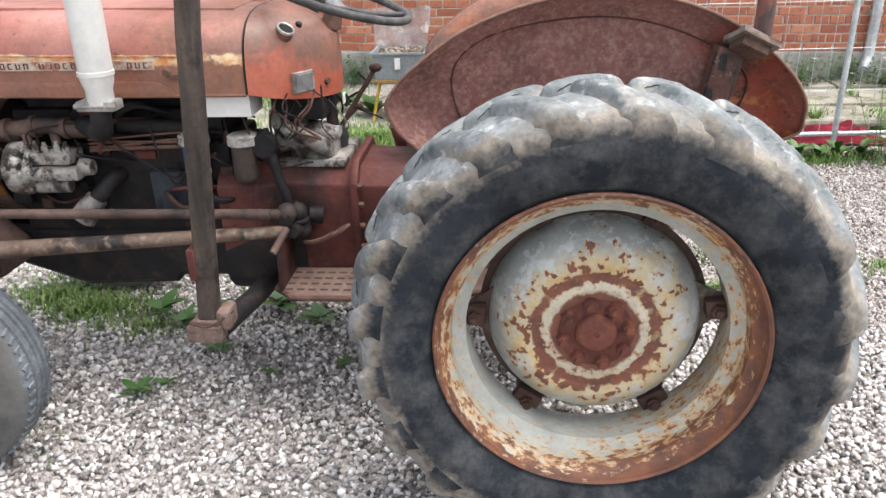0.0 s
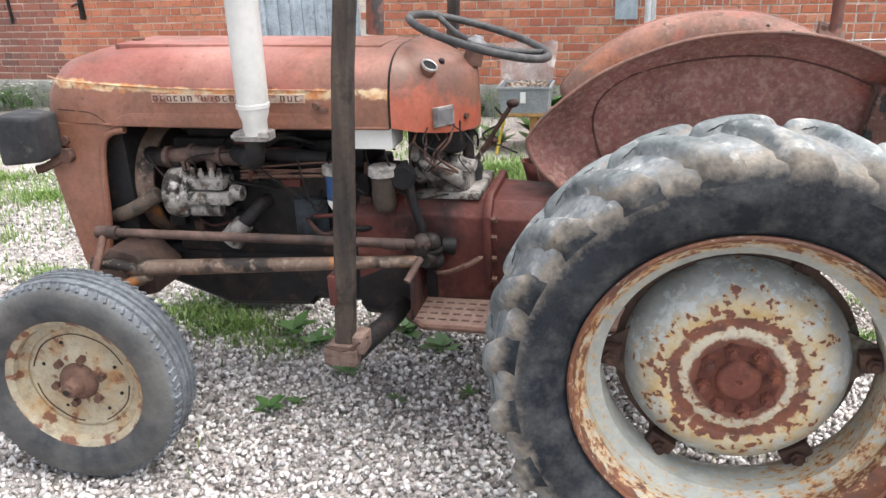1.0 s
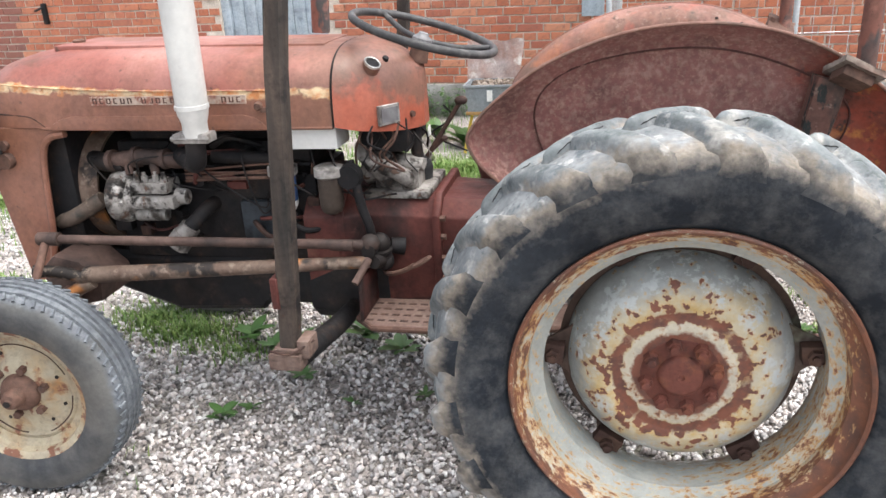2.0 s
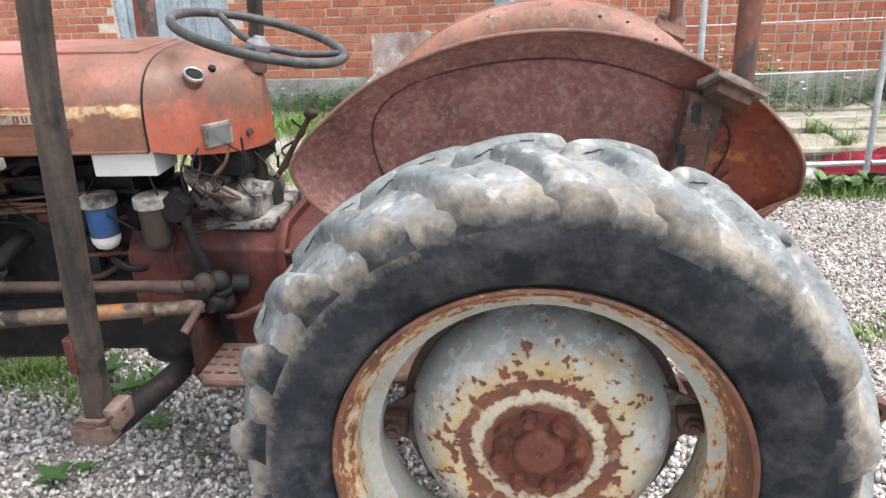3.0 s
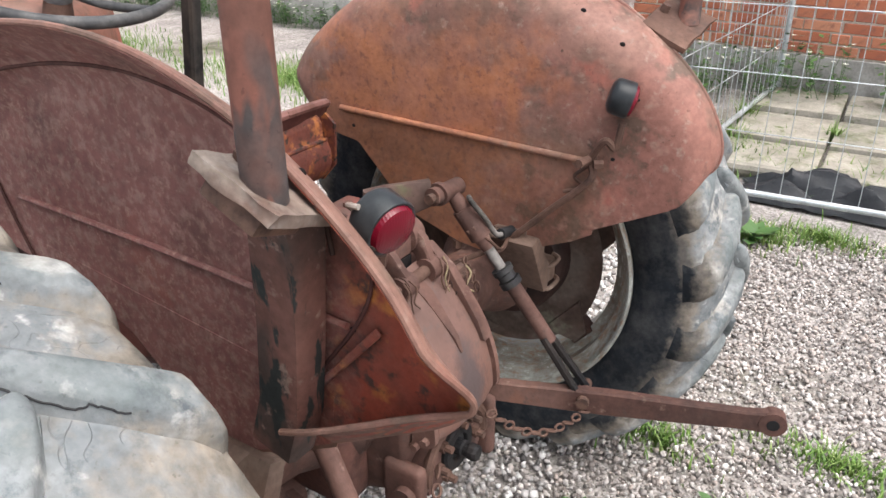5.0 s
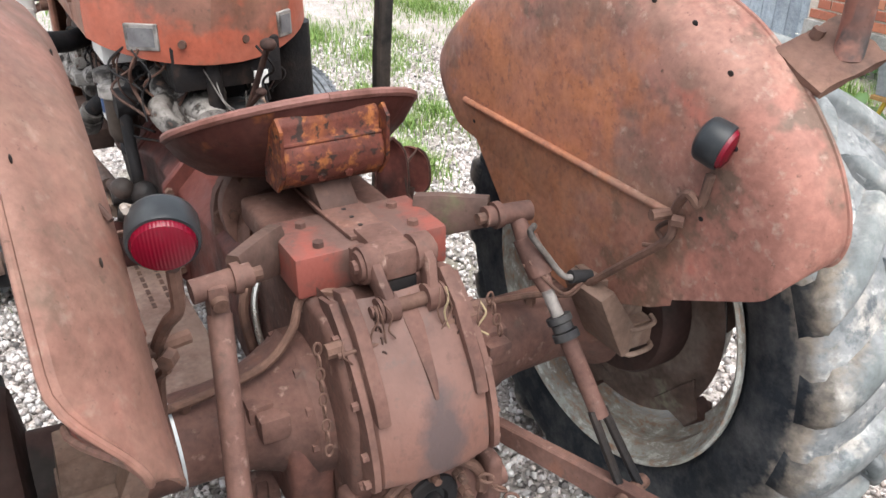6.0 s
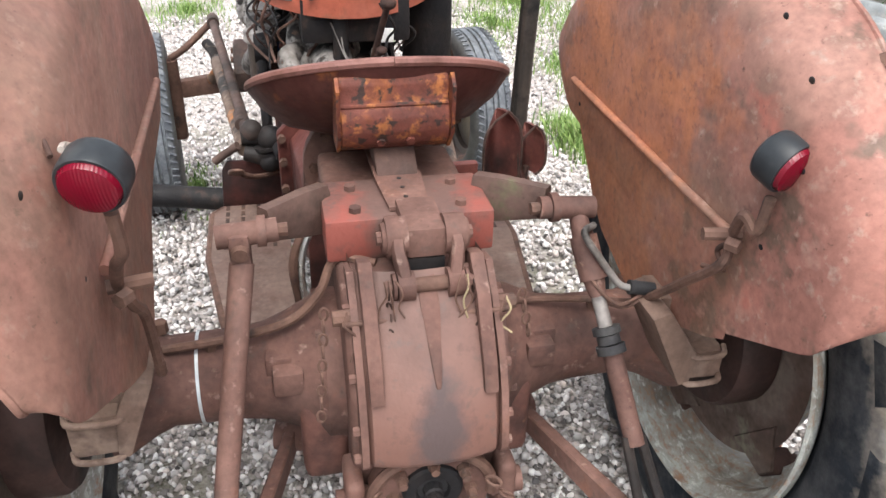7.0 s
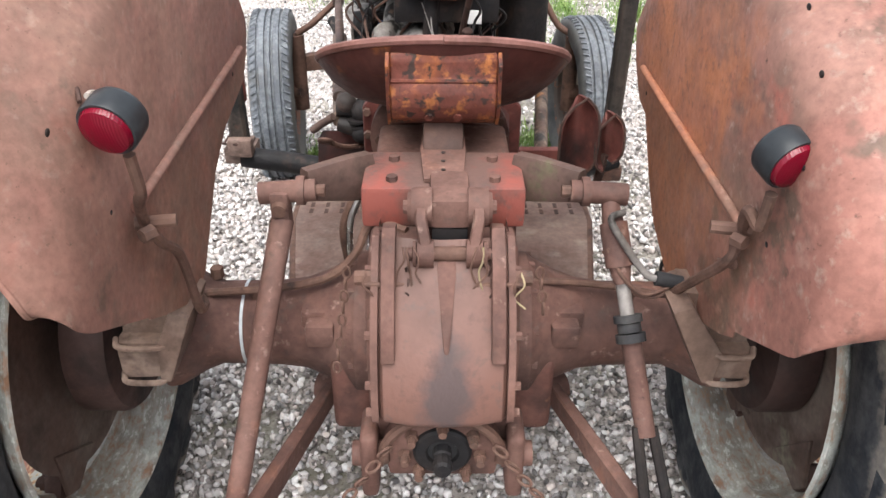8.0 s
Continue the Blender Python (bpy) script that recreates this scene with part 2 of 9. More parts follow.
pump_alu = layered("oil_streaked_pump_alloy", (0.25, 0.235, 0.22), [((0.38, 0.365, 0.35), 9.0, 0.50, 0.66), ((0.055, 0.046, 0.040), 12.0, 0.50, 0.62), ((0.018, 0.016, 0.015), 20.0, 0.52, 0.62), ((0.10, 0.06, 0.045), 30.0, 0.60, 0.68)], rough=(0.4, 0.7), bump=(70, 0.6), metal=0.2)
alu_dirty = layered("oily_aluminium", (0.20, 0.185, 0.175), [((0.09, 0.08, 0.072), 12.0, 0.45, 0.66), ((0.03, 0.027, 0.025), 16.0, 0.50, 0.66)], rough=(0.45, 0.7), metal=0.2)
chrome = layered("dull_chrome", (0.60, 0.59, 0.56), [((0.30, 0.24, 0.2), 40.0, 0.58, 0.72)], rough=(0.2, 0.45), metal=0.9, bump=None)
seat_rust = layered("seat_orange_rust_paint", (0.101, 0.0308, 0.022), [
    ((0.235, 0.074, 0.026), 9.0, 0.48, 0.64), ((0.285, 0.105, 0.034), 34.0, 0.53, 0.64), ((0.066, 0.0246, 0.0194), 5.0, 0.52, 0.70),
    ((0.030, 0.018, 0.015), 46.0, 0.55, 0.62)], rough=(0.5, 0.8), bump=(90, 0.5))
seat_pan = layered("seat_dark_maroon_paint", (0.06, 0.02, 0.0168), [((0.096, 0.04, 0.032), 6.0, 0.5, 0.7), ((0.216, 0.08, 0.032), 9.0, 0.60, 0.72), ((0.04, 0.0208, 0.0176), 30.0, 0.6, 0.72)], rough=(0.4, 0.7))
seat_rim_paint = layered("seat_rim_faded_paint", (0.165, 0.080, 0.068), [((0.10, 0.045, 0.035), 12.0, 0.5, 0.7)], rough=(0.5, 0.7))
galvanised = layered("galvanised_steel", (0.47, 0.50, 0.52), [((0.36, 0.39, 0.41), 20.0, 0.45, 0.7)], rough=(0.4, 0.6), metal=0.5, bump=None)
grey_face = layered("dull_grey_plate_face", (0.17, 0.17, 0.175), [((0.10, 0.095, 0.10), 20.0, 0.45, 0.65)], rough=(0.35, 0.5), bump=None)
mirror_glass = layered("tarnished_plate", (0.45, 0.46, 0.46), [((0.25, 0.2, 0.17), 25.0, 0.5, 0.7)], rough=(0.2, 0.4), metal=0.5, bump=None)


def lens_material():
    m, nt, bsdf = nodes_of("red_lamp_lens")
    bsdf.inputs["Base Color"].default_value = (0.125, 0.0006, 0.011, 1)
    bsdf.inputs["Roughness"].default_value = 0.18
    bsdf.inputs["Specular IOR Level"].default_value = 0.35
    co = object_coord(nt)
    wv = nt.nodes.new("ShaderNodeTexWave")
    wv.inputs["Scale"].default_value = 90
    wv.bands_direction = "Y"
    nt.links.new(co, wv.inputs["Vector"])
    b = nt.nodes.new("ShaderNodeBump")
    b.inputs["Strength"].default_value = 0.22
    b.inputs["Distance"].default_value = 0.001
    nt.links.new(wv.outputs["Fac"], b.inputs["Height"])
    nt.links.new(b.outputs[0], bsdf.inputs["Normal"])
    return m


lens_red = lens_material()
lamp_black = layered("glossy_black_lamp_plastic", (0.020, 0.023, 0.026), [((0.05, 0.055, 0.058), 14.0, 0.52, 0.75)], rough=(0.25, 0.45), bump=None)
cast_maroon = layered("cast_maroon_paint", (0.092, 0.042, 0.034), [((0.125, 0.062, 0.050), 5.0, 0.46, 0.70), ((0.050, 0.026, 0.022), 8.0, 0.50, 0.68), ((0.15, 0.075, 0.052), 28.0, 0.60, 0.74)], rough=(0.6, 0.85), bump=(90, 0.35))


def radius_from_axle(nt, co):
    """Distance from the wheel's own axle (local y)."""
    sp = nt.nodes.new("ShaderNodeSeparateXYZ")
    nt.links.new(co, sp.inputs[0])
    x2 = calc(nt, "MULTIPLY", sp.outputs["X"], sp.outputs["X"])
    z2 = calc(nt, "MULTIPLY", sp.outputs["Z"], sp.outputs["Z"])
    return calc(nt, "SQRT", calc(nt, "ADD", x2, z2))


def span(nt, v, lo, hi):
    r = nt.nodes.new("ShaderNodeMapRange")
    r.inputs["From Min"].default_value, r.inputs["From Max"].default_value = lo, hi
    nt.links.new(v, r.inputs["Value"])
    return r.outputs[0]


def wobble(nt, r, co, scale, amount):
    n = noise_fac(nt, co, scale, 0.25, 0.75)
    return calc(nt, "ADD", r, calc(nt, "MULTIPLY", calc(nt, "SUBTRACT", n, 0.5), amount))


def rear_tyre_material():
    m, nt, bsdf = nodes_of("old_tractor_tyre_rubber")
    local = object_coord(nt)
    info = nt.nodes.new("ShaderNodeObjectInfo")
    shift = nt.nodes.new("ShaderNodeVectorMath")
    shift.operation = "ADD"
    nt.links.new(local, shift.inputs[0])
    nt.links.new(calc(nt, "MULTIPLY", info.outputs["Random"], 7.0), shift.inputs[1])
    co = shift.outputs[0]
    r = wobble(nt, radius_from_axle(nt, local), co, 9, 0.030)
    r = wobble(nt, wobble(nt, r, co, 20, 0.022), co, 50, 0.022)
    # dust lies further down the wall on one half of the wheel
    lx = nt.nodes.new("ShaderNodeSeparateXYZ")
    nt.links.new(local, lx.inputs[0])
    r = calc(nt, "ADD", r, calc(nt, "MULTIPLY", calc(nt, "SUBTRACT", span(nt, lx.outputs["X"], 0.10, -0.30), 0.28), 0.028))
    col = mix(nt, noise_fac(nt, co, 9, 0.4, 0.7), (0.008, 0.011, 0.016), (0.020, 0.024, 0.030))
    col = mix(nt, calc(nt, "MULTIPLY", noise_fac(nt, co, 13, 0.44, 0.68, detail=7.0, rough=0.7), 0.6), col, (0.085, 0.086, 0.086))
    brown = mix(nt, noise_fac(nt, co, 22, 0.35, 0.7), (0.285, 0.243, 0.195), (0.135, 0.125, 0.113))
    col = mix(nt, calc(nt, "MULTIPLY", span(nt, r, 0.504, 0.544), 0.95), col, brown)
    dust = mix(nt, noise_fac(nt, co, 12, 0.35, 0.65), (0.130, 0.142, 0.150), (0.235, 0.245, 0.248))
    dust = mix(nt, noise_fac(nt, co, 60, 0.52, 0.72), dust, (0.15, 0.16, 0.165))
    dust = mix(nt, noise_fac(nt, co, 11, 0.58, 0.68), dust, (0.36, 0.345, 0.32))
    dust = mix(nt, noise_fac(nt, co, 15, 0.54, 0.64, detail=7.0, rough=0.7), dust, (0.095, 0.108, 0.118))
    dust = mix(nt, noise_fac(nt, co, 24, 0.60, 0.70, detail=6.0), dust, (0.42, 0.415, 0.40))
    col = mix(nt, span(nt, r, 0.537, 0.562), col, dust)
    crown = calc(nt, "MULTIPLY", span(nt, radius_from_axle(nt, local), 0.566, 0.584), noise_fac(nt, co, 16, 0.36, 0.60, detail=7.0, rough=0.7))
    col = mix(nt, calc(nt, "MULTIPLY", crown, 0.55), col, (0.105, 0.125, 0.122))
    vor = nt.nodes.new("ShaderNodeTexVoronoi")
    vor.feature = "DISTANCE_TO_EDGE"
    vor.inputs["Scale"].default_value = 9
    warp = nt.nodes.new("ShaderNodeTexNoise")
    warp.inputs["Scale"].default_value = 10
    nt.links.new(co, warp.inputs["Vector"])
    add = nt.nodes.new("ShaderNodeVectorMath")
    add.operation = "MULTIPLY_ADD"
    nt.links.new(warp.outputs["Color"], add.inputs[0])
    add.inputs[1].default_value = (0.30, 0.30, 0.30)
    nt.links.new(co, add.inputs[2])
    nt.links.new(add.outputs[0], vor.inputs["Vector"])
    crack = calc(nt, "MULTIPLY", calc(nt, "MULTIPLY", span(nt, vor.outputs["Distance"], 0.014, 0.002), span(nt, r, 0.54, 0.56)), noise_fac(nt, co, 4, 0.56, 0.62))
    col = mix(nt, calc(nt, "MULTIPLY", crack, 0.12), col, (0.05, 0.052, 0.055))
    nt.links.new(grained(nt, co, col, 0.40), bsdf.inputs["Base Color"])
    bsdf.inputs["Roughness"].default_value = 0.75
    bsdf.inputs["Specular IOR Level"].default_value = 0.25
    add_bump(nt, bsdf, co, 20, 0.7, 0.009, extra=calc(nt, "MULTIPLY", crack, -0.2))
    return m


def front_tyre_material():
    m, nt, bsdf = nodes_of("front_tyre_rubber")
    co = object_coord(nt)
    r = wobble(nt, radius_from_axle(nt, co), co, 8, 0.03)
    col = mix(nt, noise_fac(nt, co, 12, 0.4, 0.7), (0.022, 0.026, 0.032), (0.060, 0.062, 0.065))
    col = mix(nt, calc(nt, "MULTIPLY", noise_fac(nt, co, 5, 0.40, 0.62, detail=6.0), 0.75), col, (0.105, 0.100, 0.092))
    col = mix(nt, calc(nt, "MULTIPLY", span(nt, r, 0.285, 0.325), 0.55), col, (0.115, 0.115, 0.11))
    dust = mix(nt, noise_fac(nt, co, 50, 0.4, 0.65), (0.145, 0.16, 0.175), (0.062, 0.070, 0.082))
    dust = mix(nt, noise_fac(nt, co, 14, 0.48, 0.66), dust, (0.085, 0.095, 0.11))
    col = mix(nt, span(nt, r, 0.328, 0.343), col, dust)
    nt.links.new(grained(nt, co, col, 0.35), bsdf.inputs["Base Color"])
    bsdf.inputs["Roughness"].default_value = 0.7
    add_bump(nt, bsdf, co, 70, 0.3, 0.003)
    return m


def rim_material():
    """Pale grey barrel, cream and yellow towards the flange, brown rust on the flange and down one side."""
    m, nt, bsdf = nodes_of("rusty_grey_rim_paint")
    co = object_coord(nt)
    rr = radius_from_axle(nt, co)
    r = wobble(nt, rr, co, 12, 0.03)
    xyz = nt.nodes.new("ShaderNodeSeparateXYZ")
    nt.links.new(co, xyz.inputs[0])
    edge = span(nt, xyz.outputs["Y"], -0.050, -0.125)
    side = span(nt, calc(nt, "SUBTRACT", xyz.outputs["X"], calc(nt, "MULTIPLY", xyz.outputs["Z"], 0.5)), 0.10, 0.34)
    turn = calc(nt, "MULTIPLY", calc(nt, "ARCTAN2", xyz.outputs["Z"], xyz.outputs["X"]), 0.36)
    polar = nt.nodes.new("ShaderNodeCombineXYZ")
    nt.links.new(turn, polar.inputs["X"])
    nt.links.new(calc(nt, "MULTIPLY", xyz.outputs["Y"], 2.4), polar.inputs["Y"])
    nt.links.new(calc(nt, "MULTIPLY", rr, 2.4), polar.inputs["Z"])
    n2 = nt.nodes.new("ShaderNodeTexNoise")
    n2.inputs["Scale"].default_value = 27
    n2.inputs["Detail"].default_value = 8
    n2.inputs["Roughness"].default_value = 0.75
    nt.links.new(polar.outputs[0], n2.inputs["Vector"])
    col = mix(nt, noise_fac(nt, co, 8, 0.4, 0.7), (0.35, 0.36, 0.335), (0.255, 0.275, 0.26))
    col = mix(nt, noise_fac(nt, co, 6, 0.52, 0.70, detail=6.0), col, (0.20, 0.225, 0.21))
    cream = mix(nt, noise_fac(nt, co, 14, 0.42, 0.62), (0.47, 0.40, 0.265), (0.41, 0.245, 0.088))
    push = calc(nt, "ADD", calc(nt, "MULTIPLY", edge, 0.20), calc(nt, "MULTIPLY", side, 0.105))
    worn = calc(nt, "ADD", n2.outputs["Fac"], push)
    col = mix(nt, span(nt, worn, 0.55, 0.63), col, cream)
    stain = mix(nt, noise_fac(nt, co, 25, 0.4, 0.6), (0.36, 0.175, 0.062), (0.25, 0.108, 0.045))
    col = mix(nt, calc(nt, "MULTIPLY", span(nt, worn, 0.60, 0.68), 0.85), col, stain)
    rust = mix(nt, noise_fac(nt, co, 18, 0.4, 0.68), (0.165, 0.062, 0.032), (0.080, 0.036, 0.025))
    flange = calc(nt, "MULTIPLY", span(nt, rr, 0.362, 0.374), 0.075)
    col = mix(nt, span(nt, calc(nt, "ADD", worn, flange), 0.655, 0.70), col, rust)
    sp = nt.nodes.new("ShaderNodeSeparateXYZ")
    nt.links.new(co, sp.inputs[0])
    inner = mix(nt, noise_fac(nt, co, 9, 0.42, 0.66), (0.32, 0.335, 0.31), (0.20, 0.185, 0.16))
    inner = mix(nt, noise_fac(nt, co, 16, 0.60, 0.70), inner, (0.16, 0.09, 0.055))
    dusty = mix(nt, noise_fac(nt, co, 7, 0.40, 0.65), (0.165, 0.140, 0.115), (0.300, 0.295, 0.262))
    inner = mix(nt, span(nt, r, 0.366, 0.350), inner, dusty)
    inner = mix(nt, calc(nt, "MULTIPLY", span(nt, n2.outputs["Fac"], 0.52, 0.60), 0.7), inner, (0.23, 0.12, 0.065))
    inner = mix(nt, calc(nt, "MULTIPLY", span(nt, n2.outputs["Fac"], 0.46, 0.40), 0.75), inner, (0.50, 0.51, 0.48))
    inner = mix(nt, calc(nt, "MULTIPLY", noise_fac(nt, co, 11, 0.50, 0.66, detail=7.0), 0.6), inner, (0.105, 0.090, 0.072))
    col = mix(nt, span(nt, sp.outputs["Y"], 0.02, 0.05), col, inner)
    nt.links.new(grained(nt, co, col, 0.22), bsdf.inputs["Base Color"])
    bsdf.inputs["Roughness"].default_value = 0.6
    add_bump(nt, bsdf, co, 80, 0.35, 0.003)
    return m


def disc_material():
    m, nt, bsdf = nodes_of("chipped_grey_wheel_disc_paint")
    co = object_coord(nt)
    rr = radius_from_axle(nt, co)
    r = wobble(nt, wobble(nt, rr, co, 14, 0.03), co, 45, 0.014)
    col = mix(nt, noise_fac(nt, co, 8, 0.42, 0.68), (0.235, 0.25, 0.245), (0.34, 0.36, 0.355))
    cream = mix(nt, noise_fac(nt, co, 20, 0.45, 0.65), (0.43, 0.38, 0.27), (0.42, 0.30, 0.12))
    col = mix(nt, span(nt, wobble(nt, rr, co, 9, 0.10), 0.232, 0.180), col, cream)
    col = mix(nt, calc(nt, "MULTIPLY", noise_fac(nt, co, 13, 0.53, 0.57, detail=8.0, rough=0.7), span(nt, rr, 0.16, 0.20)), col, (0.40, 0.43, 0.43))
    chips = nt.nodes.new("ShaderNodeTexNoise")
    chips.inputs["Scale"].default_value = 44
    chips.inputs["Detail"].default_value = 5
    nt.links.new(co, chips.inputs["Vector"])
    near = calc(nt, "MULTIPLY", span(nt, wobble(nt, rr, co, 7, 0.06), 0.235, 0.150), 0.155)
    dx = nt.nodes.new("ShaderNodeSeparateXYZ")
    nt.links.new(co, dx.inputs[0])
    near = calc(nt, "ADD", near, calc(nt, "MULTIPLY", calc(nt, "MULTIPLY", span(nt, calc(nt, "ADD", dx.outputs["X"], calc(nt, "MULTIPLY", dx.outputs["Z"], 0.6)), -0.04, -0.16), span(nt, rr, 0.205, 0.17)), 0.045))
    rust = mix(nt, noise_fac(nt, co, 30, 0.4, 0.65), (0.165, 0.056, 0.032), (0.085, 0.035, 0.026))
    spots = calc(nt, "ADD", chips.outputs["Fac"], near)
    col = mix(nt, calc(nt, "MULTIPLY", span(nt, spots, 0.60, 0.68), 0.75), col, (0.43, 0.27, 0.10))
    pits = calc(nt, "ADD", calc(nt, "MULTIPLY", noise_fac(nt, co, 90, 0.3, 0.7), 0.06), -0.03)
    col = mix(nt, span(nt, calc(nt, "ADD", spots, pits), 0.672, 0.690), col, rust)
    rw = wobble(nt, wobble(nt, wobble(nt, rr, co, 7, 0.012), co, 22, 0.013), co, 60, 0.010)
    ring = calc(nt, "MULTIPLY", span(nt, rw, 0.127, 0.130), span(nt, rw, 0.155, 0.149))
    col = mix(nt, calc(nt, "MULTIPLY", ring, calc(nt, "ADD", 0.35, calc(nt, "MULTIPLY", noise_fac(nt, co, 24, 0.30, 0.46, detail=6.0), 0.65))), col, rust)
    inner = mix(nt, noise_fac(nt, co, 22, 0.5, 0.62), (0.45, 0.41, 0.32), (0.36, 0.33, 0.27))
    inner = mix(nt, noise_fac(nt, co, 30, 0.51, 0.60, detail=6.0), inner, (0.30, 0.14, 0.06))
    inner = mix(nt, noise_fac(nt, co, 30, 0.57, 0.62, detail=6.0), inner, rust)
    col = mix(nt, span(nt, rw, 0.127, 0.123), col, inner)
    col = mix(nt, span(nt, rw, 0.107, 0.101), col, rust)
    nt.links.new(grained(nt, co, col, 0.2), bsdf.inputs["Base Color"])
    bsdf.inputs["Roughness"].default_value = 0.5
    add_bump(nt, bsdf, co, 60, 0.25, 0.002)
    return m


def front_rim_material():
    m, nt, bsdf = nodes_of("cream_front_rim_paint")
    co = object_coord(nt)
    rr = radius_from_axle(nt, co)
    col = mix(nt, noise_fac(nt, co, 9, 0.42, 0.68), (0.36, 0.315, 0.225), (0.25, 0.22, 0.17))
    col = mix(nt, noise_fac(nt, co, 6, 0.46, 0.66, detail=7.0), col, (0.33, 0.235, 0.125))
    col = mix(nt, noise_fac(nt, co, 13, 0.54, 0.68), col, (0.30, 0.155, 0.06))
    col = mix(nt, calc(nt, "MULTIPLY", noise_fac(nt, co, 28, 0.50, 0.66, detail=7.0, rough=0.7), 0.6), col, (0.145, 0.105, 0.075))
    col = mix(nt, calc(nt, "MULTIPLY", span(nt, wobble(nt, rr, co, 12, 0.02), 0.222, 0.232), 0.8), col, (0.25, 0.125, 0.055))
    sp = nt.nodes.new("ShaderNodeSeparateXYZ")
    nt.links.new(co, sp.inputs[0])
    col = mix(nt, span(nt, sp.outputs["Y"], -0.012, 0.0), col, (0.075, 0.055, 0.046))
    n2 = nt.nodes.new("ShaderNodeTexNoise")
    n2.inputs["Scale"].default_value = 24
    n2.inputs["Detail"].default_value = 6
    nt.links.new(co, n2.inputs["Vector"])
    edge = calc(nt, "ADD", calc(nt, "MULTIPLY", span(nt, rr, 0.19, 0.235), 0.13), calc(nt, "MULTIPLY", span(nt, rr, 0.11, 0.06), 0.12))
    col = mix(nt, span(nt, calc(nt, "ADD", n2.outputs["Fac"], edge), 0.625, 0.67), col, (0.15, 0.062, 0.035))
    nt.links.new(grained(nt, co, col, 0.3), bsdf.inputs["Base Color"])
    bsdf.inputs["Roughness"].default_value = 0.55
    add_bump(nt, bsdf, co, 60, 0.25, 0.002)
    return m


bonnet_red = bonnet_material()
tyre_rear_mat, tyre_front_mat = rear_tyre_material(), front_tyre_material()
rim_mat, disc_mat, front_rim_mat = rim_material(), disc_material(), front_rim_material()


disc_back = layered("dusty_brown_wheel_back", (0.090, 0.058, 0.046), [((0.145, 0.118, 0.100), 6.0, 0.48, 0.7), ((0.050, 0.034, 0.028), 9.0, 0.48, 0.70), ((0.17, 0.18, 0.13), 7.0, 0.64, 0.76)], rough=(0.6, 0.85))
hose_skin = layered("peeling_hose", (0.10, 0.075, 0.06), [((0.28, 0.22, 0.17), 14.0, 0.5, 0.65), ((0.05, 0.045, 0.04), 20.0, 0.5, 0.7)], rough=(0.5, 0.8))


def patched(name, base, patch, where, reach, mirrored=False):
    """A casting with one stain or paint patch round a place, ragged at its edge."""
    m, nt, bsdf = nodes_of(name)
    co = object_coord(nt)
    col = mix(nt, noise_fac(nt, co, 4, 0.42, 0.70), base, tuple(1.3 * c for c in base))
    col = mix(nt, noise_fac(nt, co, 7, 0.50, 0.75), col, tuple(0.6 * c for c in base))
    mp = nt.nodes.new("ShaderNodeVectorMath")
    mp.operation = "SUBTRACT"
    nt.links.new(co, mp.inputs[0])
    mp.inputs[1].default_value = where
    if mirrored:
        both = nt.nodes.new("ShaderNodeVectorMath")
        both.operation = "ABSOLUTE"
        nt.links.new(co, both.inputs[0])
        nt.links.new(both.outputs[0], mp.inputs[0])
    sc = nt.nodes.new("ShaderNodeVectorMath")
    sc.operation = "DIVIDE"
    nt.links.new(mp.outputs[0], sc.inputs[0])
    sc.inputs[1].default_value = reach
    ln = nt.nodes.new("ShaderNodeVectorMath")
    ln.operation = "LENGTH"
    nt.links.new(sc.outputs[0], ln.inputs[0])
    # bare paint lower down, dust above
    split = nt.nodes.new("ShaderNodeSeparateXYZ")
    nt.links.new(co, split.inputs[0])
    col = mix(nt, calc(nt, "MULTIPLY", span(nt, wobble(nt, split.outputs["Z"], co, 6, 0.14), 0.69, 0.60), 0.7), col, (0.138, 0.064, 0.047))
    d = wobble(nt, ln.outputs["Value"], co, 18, 0.9)
    col = mix(nt, calc(nt, "MULTIPLY", span(nt, d, 1.15, 0.6), 0.85), col, patch)
    col = mix(nt, noise_fac(nt, co, 11, 0.54, 0.70, detail=7.0, rough=0.7), col, (0.066, 0.036, 0.031))
    col = mix(nt, noise_fac(nt, co, 30, 0.60, 0.76), col, (0.085, 0.058, 0.050))
    nt.links.new(col, bsdf.inputs["Base Color"])
    bsdf.inputs["Roughness"].default_value = 0.7
    add_bump(nt, bsdf, co, 90, 0.3)
    return m


tie_straw = layered("straw_coloured_tie", (0.26, 0.21, 0.13), [((0.18, 0.14, 0.08), 20.0, 0.45, 0.7)], rough=(0.6, 0.8), bump=None)
cover_mat = patched("rear_cover_with_oil_stain", (0.121, 0.065, 0.052), (0.055, 0.042, 0.043), (0.24, 0.005, 0.635), (0.2, 0.042, 0.085))
lift_mat = patched("lift_cover_with_red_patch", (0.090, 0.049, 0.040), (0.215, 0.050, 0.036), (0.03, 0.118, 0.83), (0.11, 0.066, 0.065), True)
plate_dust = layered("dusty_worn_steel_plate", (0.150, 0.103, 0.086), [((0.105, 0.062, 0.052), 7.0, 0.45, 0.7), ((0.21, 0.165, 0.142), 15.0, 0.55, 0.75)], rough=(0.6, 0.85))
tote_mat = layered("grey_plastic_tote", (0.20, 0.22, 0.235), [((0.26, 0.27, 0.28), 9.0, 0.45, 0.7)], rough=(0.45, 0.65), bump=None)
film_mat = layered("cloudy_plastic_sheet", (0.32, 0.264, 0.248), [((0.24, 0.144, 0.12), 6.0, 0.42, 0.66), ((0.464, 0.432, 0.4), 10.0, 0.55, 0.68)], rough=(0.3, 0.5), bump=(12, 0.6))
